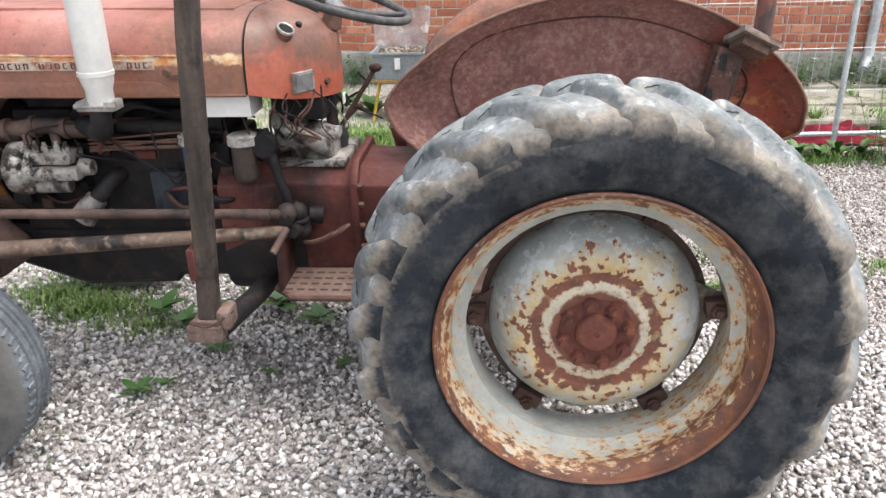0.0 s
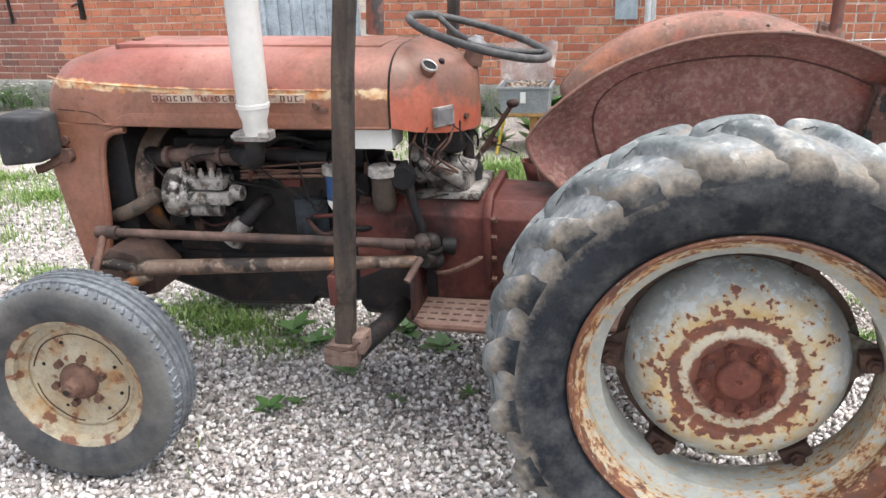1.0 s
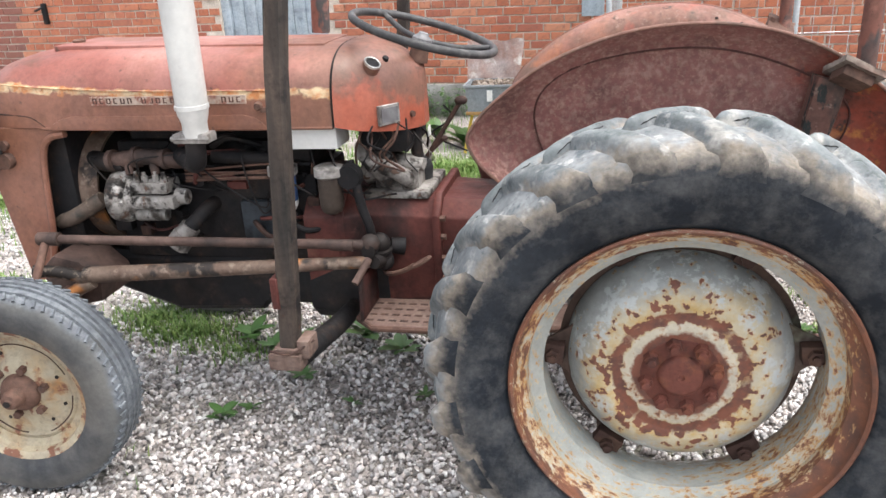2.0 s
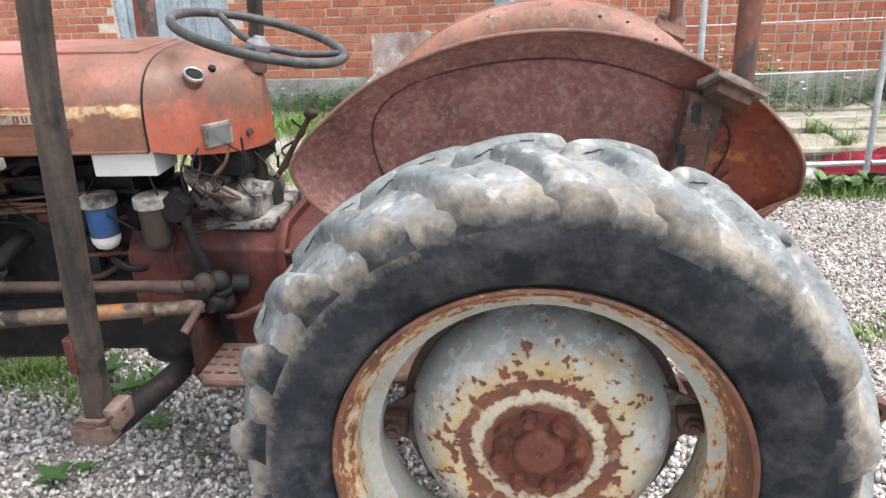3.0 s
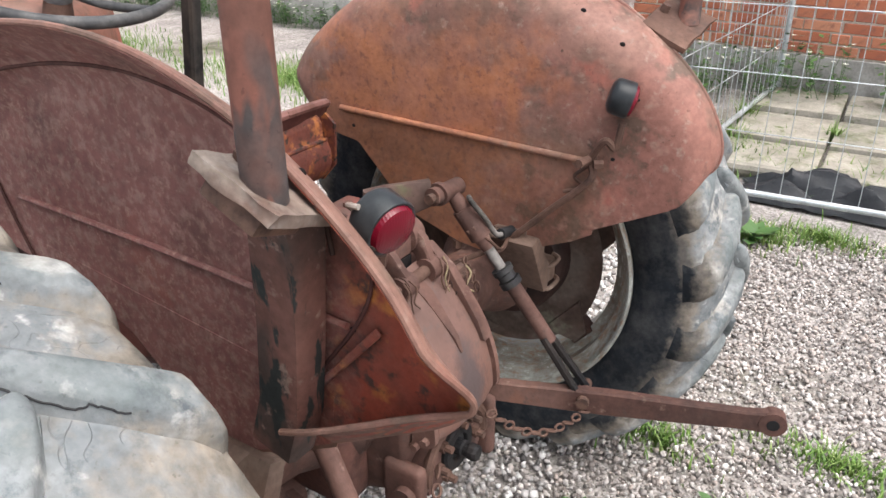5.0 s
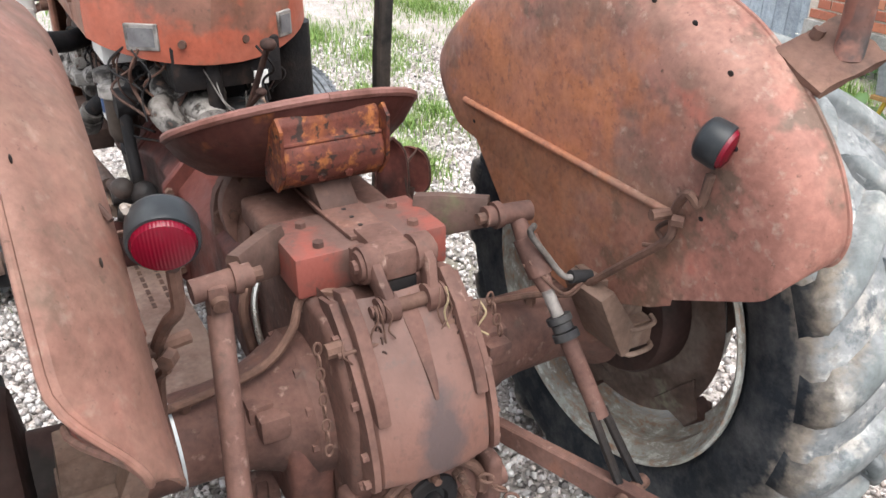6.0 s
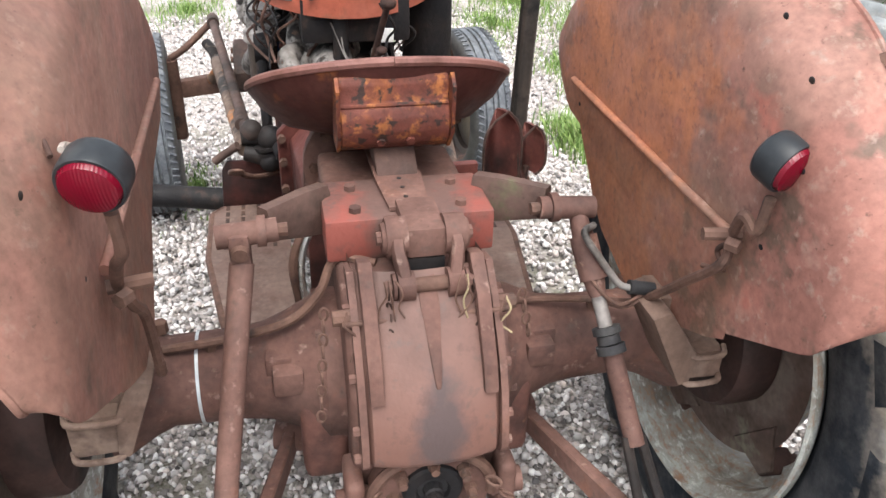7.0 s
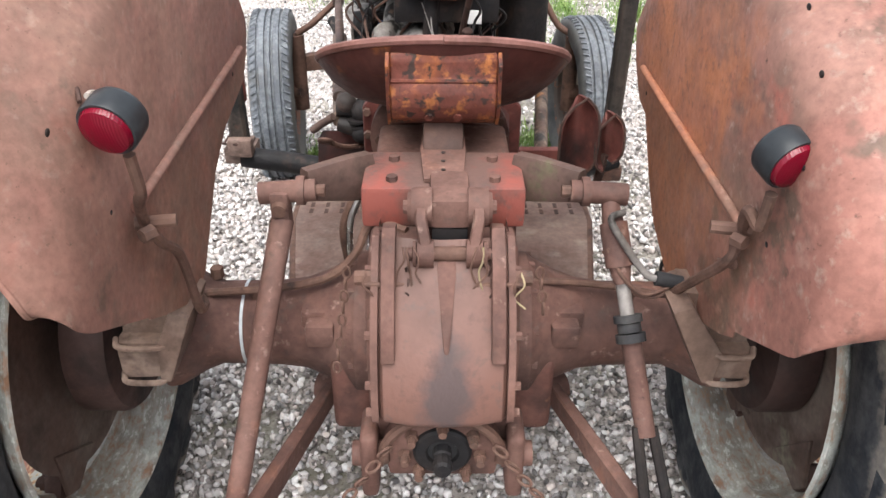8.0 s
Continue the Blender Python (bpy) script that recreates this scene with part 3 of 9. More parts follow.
yellow_paint = layered("yellow_paint", (0.55, 0.40, 0.06), [((0.38, 0.26, 0.06), 18.0, 0.5, 0.7)], rough=(0.4, 0.6), bump=None)
wood_mat = layered("ochre_wood", (0.32, 0.19, 0.075), [((0.22, 0.125, 0.05), 14.0, 0.45, 0.7, (1, 1, 0.2))], rough=(0.6, 0.8))
red_cloth = layered("crimson_cloth", (0.17, 0.012, 0.024), [((0.10, 0.006, 0.014), 9.0, 0.45, 0.7)], rough=(0.75, 0.9))
black_sheet = layered("black_plastic_sheet", (0.028, 0.030, 0.034), [((0.05, 0.05, 0.055), 6.0, 0.45, 0.7)], rough=(0.4, 0.6))


def island_material(name, colours, rough=0.8, bump=(140, 0.3), fine=None):
    """Each loose piece of the mesh takes one of the colours."""
    m, nt, bsdf = nodes_of(name)
    co = object_coord(nt)
    geo = nt.nodes.new("ShaderNodeNewGeometry")
    ramp = nt.nodes.new("ShaderNodeValToRGB")
    ramp.color_ramp.interpolation = "LINEAR"
    els = ramp.color_ramp.elements
    while len(els) < len(colours):
        els.new(0.5)
    for i, c in enumerate(colours):
        els[i].position = i / (len(colours) - 1)
        els[i].color = rgb(c)
    nt.links.new(geo.outputs["Random Per Island"], ramp.inputs["Fac"])
    col = ramp.outputs[0]
    if fine:
        col = mix(nt, noise_fac(nt, co, fine[1], fine[2], fine[3]), col, fine[0])
    nt.links.new(col, bsdf.inputs["Base Color"])
    bsdf.inputs["Roughness"].default_value = rough
    if bump:
        add_bump(nt, bsdf, co, bump[0], bump[1])
    return m


stone_mat = island_material("gravel_stones", [
    (0.045, 0.042, 0.042), (0.40, 0.355, 0.335), (0.14, 0.128, 0.122), (0.68, 0.65, 0.64), (0.30, 0.27, 0.255),
    (0.78, 0.76, 0.75), (0.075, 0.07, 0.07), (0.62, 0.55, 0.51), (0.82, 0.81, 0.80), (0.30, 0.285, 0.275), (0.58, 0.55, 0.54)], rough=0.75, bump=(200, 0.2))
fine_stone_mat = island_material("fine_gravel_stones", [
    (0.065, 0.057, 0.053), (0.34, 0.295, 0.27), (0.15, 0.132, 0.122), (0.56, 0.515, 0.49), (0.26, 0.225, 0.205),
    (0.62, 0.585, 0.56), (0.10, 0.09, 0.085), (0.50, 0.42, 0.375), (0.66, 0.635, 0.615), (0.27, 0.24, 0.225), (0.48, 0.44, 0.42)], rough=0.8, bump=(200, 0.2))
ground_mat = layered("gravel_bed", (0.29, 0.265, 0.247), [
    ((0.48, 0.44, 0.417), 55.0, 0.45, 0.62), ((0.09, 0.08, 0.072), 75.0, 0.52, 0.64),
    ((0.46, 0.44, 0.42), 95.0, 0.58, 0.66), ((0.10, 0.10, 0.06), 0.9, 0.52, 0.70)], rough=(0.8, 0.95), bump=(60, 0.8))
grass_mat = island_material("grass_blades", [
    (0.075, 0.155, 0.026), (0.115, 0.215, 0.038), (0.150, 0.255, 0.050), (0.21, 0.27, 0.085), (0.095, 0.185, 0.034)], rough=0.55, bump=None)
leaf_mat = island_material("weed_leaves", [
    (0.030, 0.085, 0.022), (0.055, 0.125, 0.030), (0.085, 0.16, 0.045), (0.045, 0.10, 0.028)], rough=0.5, bump=None)
cone_mat = island_material("dry_brown_cones", [(0.045, 0.032, 0.025), (0.10, 0.07, 0.05), (0.16, 0.12, 0.09), (0.30, 0.26, 0.22)], rough=0.8)
flower_mat = island_material("white_petals", [(0.75, 0.74, 0.68), (0.65, 0.63, 0.50), (0.8, 0.8, 0.76)], rough=0.6, bump=None)


def brick_material(name, cols):
    m, nt, bsdf = nodes_of(name)
    co = object_coord(nt)
    info = nt.nodes.new("ShaderNodeObjectInfo")
    geo = nt.nodes.new("ShaderNodeNewGeometry")
    rnd = calc(nt, "FRACT", calc(nt, "ADD", info.outputs["Random"], geo.outputs["Random Per Island"]))
    ramp = nt.nodes.new("ShaderNodeValToRGB")
    els = ramp.color_ramp.elements
    while len(els) < len(cols):
        els.new(0.5)
    for i, c in enumerate(cols):
        els[i].position, els[i].color = i / (len(cols) - 1), rgb(c)
    nt.links.new(rnd, ramp.inputs["Fac"])
    col = mix(nt, noise_fac(nt, co, 25, 0.5, 0.75), ramp.outputs[0], (0.22, 0.085, 0.06))
    col = mix(nt, noise_fac(nt, co, 60, 0.62, 0.75), col, (0.46, 0.30, 0.22))
    nt.links.new(col, bsdf.inputs["Base Color"])
    bsdf.inputs["Roughness"].default_value = 0.88
    add_bump(nt, bsdf, co, 90, 0.5)
    return m


brick_mat = brick_material("red_brick", [(0.36, 0.112, 0.062), (0.43, 0.145, 0.078), (0.47, 0.175, 0.098), (0.32, 0.102, 0.066), (0.50, 0.22, 0.13), (0.40, 0.128, 0.07)])
dark_brick_mat = brick_material("dark_red_brick", [(0.17, 0.075, 0.062), (0.23, 0.088, 0.066), (0.29, 0.105, 0.075), (0.13, 0.068, 0.062), (0.26, 0.11, 0.085), (0.20, 0.08, 0.06)])
mortar_mat = layered("lime_mortar", (0.58, 0.51, 0.44), [((0.44, 0.37, 0.31), 9.0, 0.4, 0.7), ((0.6, 0.55, 0.5), 40.0, 0.5, 0.7)], rough=(0.85, 0.95), bump=(150, 0.5))
plinth_mat = layered("grey_cement_plinth", (0.27, 0.26, 0.245), [((0.36, 0.35, 0.33), 3.0, 0.4, 0.7), ((0.17, 0.17, 0.15), 7.0, 0.5, 0.72)], rough=(0.8, 0.95), bump=(60, 0.5))
slab_mat = layered("weathered_concrete_slab", (0.33, 0.305, 0.26), [((0.24, 0.225, 0.19), 4.0, 0.4, 0.7), ((0.14, 0.15, 0.09), 6.0, 0.52, 0.68), ((0.10, 0.13, 0.05), 11.0, 0.60, 0.70)], rough=(0.8, 0.95), bump=(80, 0.5))
door_mat = layered("faded_blue_grey_door_paint", (0.30, 0.35, 0.40), [((0.38, 0.43, 0.47), 5.0, 0.4, 0.7, (4, 4, 0.5)), ((0.20, 0.24, 0.28), 16.0, 0.55, 0.72)], rough=(0.5, 0.7))


# ---- mesh helpers ----
def part(name, bm, material, parent=None, label="", smooth=True, at=None, sharp=38):
    me = bpy.data.meshes.new(name)
    bm.normal_update()
    bm.to_mesh(me)
    bm.free()
    if material:
        me.materials.append(material)
    if smooth:
        me.polygons.foreach_set("use_smooth", [True] * len(me.polygons))
        me.set_sharp_from_angle(angle=radians(sharp))
    ob = new(name, me)
    if at is not None:
        ob.matrix_basis = at
    ob.parent = parent
    if label:
        tagged(ob, label)
    return ob


def thing(name, label, category, at=None, group="", kind=""):
    ob = new(name)
    ob.empty_display_size = 0.1
    if at is not None:
        ob.matrix_basis = at
    return tagged(ob, label, category, group, kind)


def bevelled(bm, width, segments=2):
    if width > 0:
        bmesh.ops.bevel(bm, geom=bm.edges[:], offset=width, segments=segments, profile=0.6, affect="EDGES")
    return bm


def box(bm, x0, x1, y0, y1, z0, z1, m=None):
    vs = [bm.verts.new((x, y, z)) for x in (x0, x1) for y in (y0, y1) for z in (z0, z1)]
    if m is not None:
        for v in vs:
            v.co = m @ v.co
    for f in ((0, 1, 3, 2), (4, 6, 7, 5), (0, 4, 5, 1), (2, 3, 7, 6), (0, 2, 6, 4), (1, 5, 7, 3)):
        bm.faces.new([vs[i] for i in f])
    return vs


def block(x0, x1, y0, y1, z0, z1, bevel=0.004, m=None):
    bm = bmesh.new()
    box(bm, x0, x1, y0, y1, z0, z1)
    bevelled(bm, bevel)
    if m is not None:
        bmesh.ops.transform(bm, matrix=m, verts=bm.verts)
    return bm


def lathe(bm, profile, steps=48, axis="y", centre=(0, 0, 0), closed=False):
    """Turn (radius, along) pairs round an axis."""
    rings = []
    cx, cy, cz = centre
    for i in range(steps):
        a = 2 * math.pi * i / steps
        c, s = math.cos(a), math.sin(a)
        ring = []
        for r, h in profile:
            if axis == "y":
                p = (cx + r * c, cy + h, cz + r * s)
            elif axis == "z":
                p = (cx + r * c, cy + r * s, cz + h)
            else:
                p = (cx + h, cy + r * c, cz + r * s)
            ring.append(bm.verts.new(p))
        rings.append(ring)
    n = len(profile)
    for i in range(steps):
        a, b = rings[i], rings[(i + 1) % steps]
        for j in range(n if closed else n - 1):
            k = (j + 1) % n
            bm.faces.new((a[j], a[k], b[k], b[j]))
    if not closed:
        for j in (0, n - 1):
            if profile[j][0] > 1e-6:
                try:
                    bm.faces.new([rings[i][j] for i in range(steps)])
                except ValueError:
                    pass
    bmesh.ops.remove_doubles(bm, verts=bm.verts, dist=1e-6)
    bmesh.ops.recalc_face_normals(bm, faces=bm.faces)
    return bm


def rod(bm, a, b, r0, r1=None, steps=14):
    """A round bar from a to b."""
    a, b = Vector(a), Vector(b)
    r1 = r0 if r1 is None else r1
    way = (b - a).normalized()
    side = way.orthogonal().normalized()
    other = way.cross(side)
    ends = []
    for p, r in ((a, r0), (b, r1)):
        ends.append([bm.verts.new(p + r * (math.cos(2 * math.pi * i / steps) * side + math.sin(2 * math.pi * i / steps) * other)) for i in range(steps)])
    for i in range(steps):
        j = (i + 1) % steps
        bm.faces.new((ends[0][i], ends[0][j], ends[1][j], ends[1][i]))
    bm.faces.new(ends[0][::-1])
    bm.faces.new(ends[1])
    return bm


def spline(points, per=8):
    """Smooth points through the given ones (Catmull-Rom)."""
    p = [Vector(q) for q in points]
    p = [2 * p[0] - p[1]] + p + [2 * p[-1] - p[-2]]
    out = []
    for i in range(1, len(p) - 2):
        for k in range(per):
            t = k / per
            a, b, c, d = p[i - 1], p[i], p[i + 1], p[i + 2]
            out.append(0.5 * ((2 * b) + (c - a) * t + (2 * a - 5 * b + 4 * c - d) * t * t + (3 * b - a - 3 * c + d) * t ** 3))
    out.append(p[-2])
    return out


def tube(bm, points, radius, steps=10, smooth=6, radii=None):
    """A round pipe along points."""
    pts = spline(points, smooth) if smooth else [Vector(q) for q in points]
    rings = []
    side = None
    for i, p in enumerate(pts):
        way = (pts[min(i + 1, len(pts) - 1)] - pts[max(i - 1, 0)]).normalized()
        if side is None:
            side = way.orthogonal().normalized()
        side = (side - way * side.dot(way)).normalized()
        other = way.cross(side)
        r = radius if radii is None else radii[0] + (radii[1] - radii[0]) * i / (len(pts) - 1)
        rings.append([bm.verts.new(p + r * (math.cos(2 * math.pi * k / steps) * side + math.sin(2 * math.pi * k / steps) * other)) for k in range(steps)])
    for a, b in zip(rings, rings[1:]):
        for k in range(steps):
            j = (k + 1) % steps
            bm.faces.new((a[k], a[j], b[j], b[k]))
    bm.faces.new(rings[0][::-1])
    bm.faces.new(rings[-1])
    return bm


def prism(bm, outline, y0, y1, axis="y", m=None):
    """A flat outline given in (u, v), drawn out along an axis: y takes (x, z), x takes (y, z), z takes (x, y)."""
    def at(u, v, w):
        return {"y": (u, w, v), "x": (w, u, v), "z": (u, v, w)}[axis]
    a = [bm.verts.new(at(u, v, y0)) for u, v in outline]
    b = [bm.verts.new(at(u, v, y1)) for u, v in outline]
    fs = [bm.faces.new(a), bm.faces.new(b[::-1])]
    n = len(outline)
    for i in range(n):
        j = (i + 1) % n
        fs.append(bm.faces.new((a[i], b[i], b[j], a[j])))
    if m is not None:
        for v in a + b:
            v.co = m @ v.co
    bmesh.ops.recalc_face_normals(bm, faces=fs)
    return bm


def loft(bm, sections, cap=True, loop=True):
    """Skin over rows of points."""
    rows = [[bm.verts.new(p) for p in s] for s in sections]
    n = len(rows[0])
    for a, b in zip(rows, rows[1:]):
        for k in range(n if loop else n - 1):
            j = (k + 1) % n
            bm.faces.new((a[k], a[j], b[j], b[k]))
    if cap and loop:
        bm.faces.new(rows[0][::-1])
        bm.faces.new(rows[-1])
    bmesh.ops.recalc_face_normals(bm, faces=bm.faces)
    return bm


def thicken(bm, depth):
    bmesh.ops.solidify(bm, geom=bm.faces[:], thickness=depth)
    return bm


def bolt(parent, at, way, r=0.009, h=0.008, material=None, name="bolt"):
    """A hexagon bolt head."""
    bm = bmesh.new()
    w = Vector(way).normalized()
    rod(bm, Vector(at) - 0.006 * w, Vector(at) + h * w, r, r * 0.96, 6)
    return part(name, bm, material or rusty_steel, parent, smooth=False)


def fender_material():
    """Faded pink paint outside, with broad orange rust over the front of the side plate."""
    m, nt, bsdf = nodes_of("fender_outside_paint")
    co = object_coord(nt)
    col = (0.228, 0.106, 0.084)
    for colour, scale, lo, hi in fender_layers:
        col = mix(nt, noise_fac(nt, co, scale, lo, hi), col, colour)
    sp = nt.nodes.new("ShaderNodeSeparateXYZ")
    nt.links.new(co, sp.inputs[0])
    x = wobble(nt, wobble(nt, sp.outputs["X"], co, 5, 0.42), co, 22, 0.22)
    area = calc(nt, "MULTIPLY", span(nt, x, 0.16, 0.02), span(nt, x, -0.46, -0.36))
    area = calc(nt, "MULTIPLY", area, span(nt, sp.outputs["Y"], 0.1, 0.2))
    rust = mix(nt, noise_fac(nt, co, 16, 0.36, 0.64), (0.34, 0.132, 0.062), (0.275, 0.112, 0.068))
    rust = mix(nt, noise_fac(nt, co, 55, 0.54, 0.68), rust, (0.175, 0.074, 0.048))
    area = calc(nt, "MULTIPLY", area, span(nt, wobble(nt, sp.outputs["Z"], co, 6, 0.2), 1.22, 1.10))
    col = mix(nt, calc(nt, "MULTIPLY", area, 0.8), col, rust)
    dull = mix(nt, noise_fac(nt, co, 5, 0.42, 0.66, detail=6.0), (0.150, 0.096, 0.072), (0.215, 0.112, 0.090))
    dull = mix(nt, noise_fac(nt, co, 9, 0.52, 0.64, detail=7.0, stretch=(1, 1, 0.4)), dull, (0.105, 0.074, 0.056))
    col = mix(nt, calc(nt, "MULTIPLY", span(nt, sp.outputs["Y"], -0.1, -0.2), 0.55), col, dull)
    low = wobble(nt, sp.outputs["Z"], co, 9, 0.05)
    lowmask = calc(nt, "MULTIPLY", calc(nt, "MULTIPLY", span(nt, low, 0.965, 0.945), span(nt, sp.outputs["X"], 0.33, 0.27)), 0.35)
    col = mix(nt, lowmask, col, mix(nt, noise_fac(nt, co, 20, 0.4, 0.65), (0.19, 0.115, 0.078), (0.24, 0.11, 0.065)))
    nt.links.new(grained(nt, co, col, 0.42), bsdf.inputs["Base Color"])
    nt.links.new(calc(nt, "ADD", calc(nt, "MULTIPLY", noise_fac(nt, co, 14, 0.3, 0.7), 0.25), 0.5), bsdf.inputs["Roughness"])
    bsdf.inputs["Specular IOR Level"].default_value = 0.25
    add_bump(nt, bsdf, co, 70, 0.35, 0.003)
    return m


fender_out = fender_material()


def dash_material():
    """Orange-red paint on the sides, rubbed to brown metal over the top."""
    m, nt, bsdf = nodes_of("dash_orange_red_paint")
    co = object_coord(nt)
    col = mix(nt, noise_fac(nt, co, 4, 0.42, 0.70), (0.31, 0.078, 0.044), (0.33, 0.112, 0.075))
    col = mix(nt, noise_fac(nt, co, 9, 0.56, 0.70), col, (0.17, 0.075, 0.045))
    sp = nt.nodes.new("ShaderNodeSeparateXYZ")
    nt.links.new(co, sp.inputs[0])
    top = span(nt, wobble(nt, wobble(nt, calc(nt, "ADD", sp.outputs["Z"], calc(nt, "MULTIPLY", calc(nt, "ADD", sp.outputs["X"], 0.86), 0.40)), co, 7, 0.15), co, 26, 0.07), 1.105, 1.150)
    brown = mix(nt, noise_fac(nt, co, 13, 0.40, 0.66), (0.118, 0.066, 0.046), (0.185, 0.088, 0.064))
    brown = mix(nt, noise_fac(nt, co, 42, 0.56, 0.68), brown, (0.085, 0.055, 0.042))
    col = mix(nt, calc(nt, "MULTIPLY", top, 0.85), col, brown)
    nt.links.new(grained(nt, co, col, 0.34), bsdf.inputs["Base Color"])
    nt.links.new(calc(nt, "ADD", calc(nt, "MULTIPLY", noise_fac(nt, co, 14, 0.3, 0.7), 0.25), 0.35), bsdf.inputs["Roughness"])
    add_bump(nt, bsdf, co, 60, 0.25)
    return m


dash_red = dash_material()


def fender_inside_material():
    """Dull maroon inside, turning to bright red and orange rust in the rear pocket."""
    m, nt, bsdf = nodes_of("fender_inside_paint")
    co = object_coord(nt)
    col = (0.225, 0.092, 0.080)
    # the last two layers paint fine glints as pale speckle
    for colour, scale, lo, hi in (((0.235, 0.106, 0.092), 3.0, 0.42, 0.66), ((0.125, 0.060, 0.051), 6.0, 0.50, 0.70),
                                  ((0.26, 0.078, 0.050), 4.5, 0.60, 0.74), ((0.31, 0.180, 0.152), 60.0, 0.48, 0.68), ((0.34, 0.20, 0.16), 110.0, 0.54, 0.70)):
        col = mix(nt, noise_fac(nt, co, scale, lo, hi), col, colour)
    sp = nt.nodes.new("ShaderNodeSeparateXYZ")
    nt.links.new(co, sp.inputs[0])
    area = span(nt, wobble(nt, sp.outputs["X"], co, 8, 0.16), 0.27, 0.36)
    rust = mix(nt, noise_fac(nt, co, 9, 0.42, 0.64), (0.290, 0.058, 0.032), (0.190, 0.055, 0.036))
    rust = mix(nt, noise_fac(nt, co, 15, 0.56, 0.66), rust, (0.46, 0.17, 0.035))
    # dirt mottles and specks, dark enough to carry the pocket's shade too
    rust = mix(nt, noise_fac(nt, co, 6, 0.54, 0.68, detail=7.0, rough=0.7), rust, (0.120, 0.050, 0.040))
    rust = mix(nt, noise_fac(nt, co, 34, 0.55, 0.66, detail=6.0), rust, (0.05, 0.028, 0.024))
    col = mix(nt, calc(nt, "MULTIPLY", area, 0.9), col, rust)
    nt.links.new(grained(nt, co, col, 0.40), bsdf.inputs["Base Color"])
    nt.links.new(calc(nt, "ADD", calc(nt, "MULTIPLY", noise_fac(nt, co, 14, 0.3, 0.7), 0.3), 0.5), bsdf.inputs["Roughness"])
    add_bump(nt, bsdf, co, 60, 0.3, 0.003)
    return m


fender_in = fender_inside_material()
# darker than the lining: the crease's shade put into the colour
crease_mat = layered("maroon_crease_shade", (0.075, 0.034, 0.030), [((0.11, 0.05, 0.043), 12.0, 0.45, 0.7)], rough=(0.6, 0.8))
bracket_mat = layered("dusty_brown_bracket_paint", (0.135, 0.088, 0.068), [((0.21, 0.155, 0.125), 9.0, 0.45, 0.7), ((0.075, 0.05, 0.04), 14.0, 0.52, 0.7)], rough=(0.6, 0.85))


# ---- ground, gravel and the brick building ----
def ground_sheet():
    bm = bmesh.new()
    bmesh.ops.create_grid(bm, x_segments=60, y_segments=60, size=60)
    for v in bm.verts:
        v.co.z = -0.012 + (0.0 if v.co.length < 8 else 0.05 * noise.noise(v.co * 0.08))
    ob = part("ground", bm, ground_mat)
    return tagged(ob, "pale mixed gravel yard with patches of grass", "ground", kind="structure")


ground_sheet()


def icosahedron():
    p = (1 + 5 ** 0.5) / 2
    v = np.array([(-1, p, 0), (1, p, 0), (-1, -p, 0), (1, -p, 0), (0, -1, p), (0, 1, p), (0, -1, -p), (0, 1, -p), (p, 0, -1), (p, 0, 1), (-p, 0, -1), (-p, 0, 1)])
    f = np.array([(0, 11, 5), (0, 5, 1), (0, 1, 7), (0, 7, 10), (0, 10, 11), (1, 5, 9), (5, 11, 4), (11, 10, 2), (10, 7, 6), (7, 1, 8),
                  (3, 9, 4), (3, 4, 2), (3, 2, 6), (3, 6, 8), (3, 8, 9), (4, 9, 5), (2, 4, 11), (6, 2, 10), (8, 6, 7), (9, 8, 1)])
    return v / np.linalg.norm(v[0]), f


def pebbles(name, label, areas, seed, material, sides=(0.0045, 0.0115), lift=0.004, category="gravel"):
    """Loose stones strewn over (x0, x1, y0, y1, stones a square metre)."""
    rng = np.random.default_rng(seed)
    base, faces = icosahedron()
    xy = []
    for x0, x1, y0, y1, dense in areas:
        n = int((x1 - x0) * (y1 - y0) * dense)
        xy.append(np.column_stack([rng.uniform(x0, x1, n), rng.uniform(y0, y1, n)]))
    xy = np.concatenate(xy)
    n = len(xy)
    size = rng.uniform(sides[0], sides[1], (n, 1)) * rng.uniform(0.5, 1.5, (n, 3))
    q = rng.normal(size=(n, 4))
    q /= np.linalg.norm(q, axis=1, keepdims=True)
    w, x, y, z = q.T
    rot = np.stack([np.stack([1 - 2 * (y * y + z * z), 2 * (x * y - z * w), 2 * (x * z + y * w)], 1),
                    np.stack([2 * (x * y + z * w), 1 - 2 * (x * x + z * z), 2 * (y * z - x * w)], 1),
                    np.stack([2 * (x * z - y * w), 2 * (y * z + x * w), 1 - 2 * (x * x + y * y)], 1)], 1)
    local = base[None] * size[:, None, :] * rng.uniform(0.72, 1.18, (n, 12, 1))
    pts = np.einsum("nij,nkj->nki", rot, local)
    pts[:, :, 0] += xy[:, 0:1]
    pts[:, :, 1] += xy[:, 1:2]
    pts[:, :, 2] += (rng.uniform(-0.008, lift, n))[:, None]
    idx = (faces[None] + 12 * np.arange(n)[:, None, None]).reshape(-1, 3)
    me = bpy.data.meshes.new(name)
    me.vertices.add(12 * n)
    me.vertices.foreach_set("co", pts.reshape(-1).astype(np.float32))
    me.loops.add(len(idx) * 3)
    me.loops.foreach_set("vertex_index", idx.reshape(-1).astype(np.int32))
    me.polygons.add(len(idx))
    me.polygons.foreach_set("loop_start", (3 * np.arange(len(idx))).astype(np.int32))
    me.update(calc_edges=True)
    me.materials.append(material)
    return tagged(new(name, me), label, category, kind="stuff")


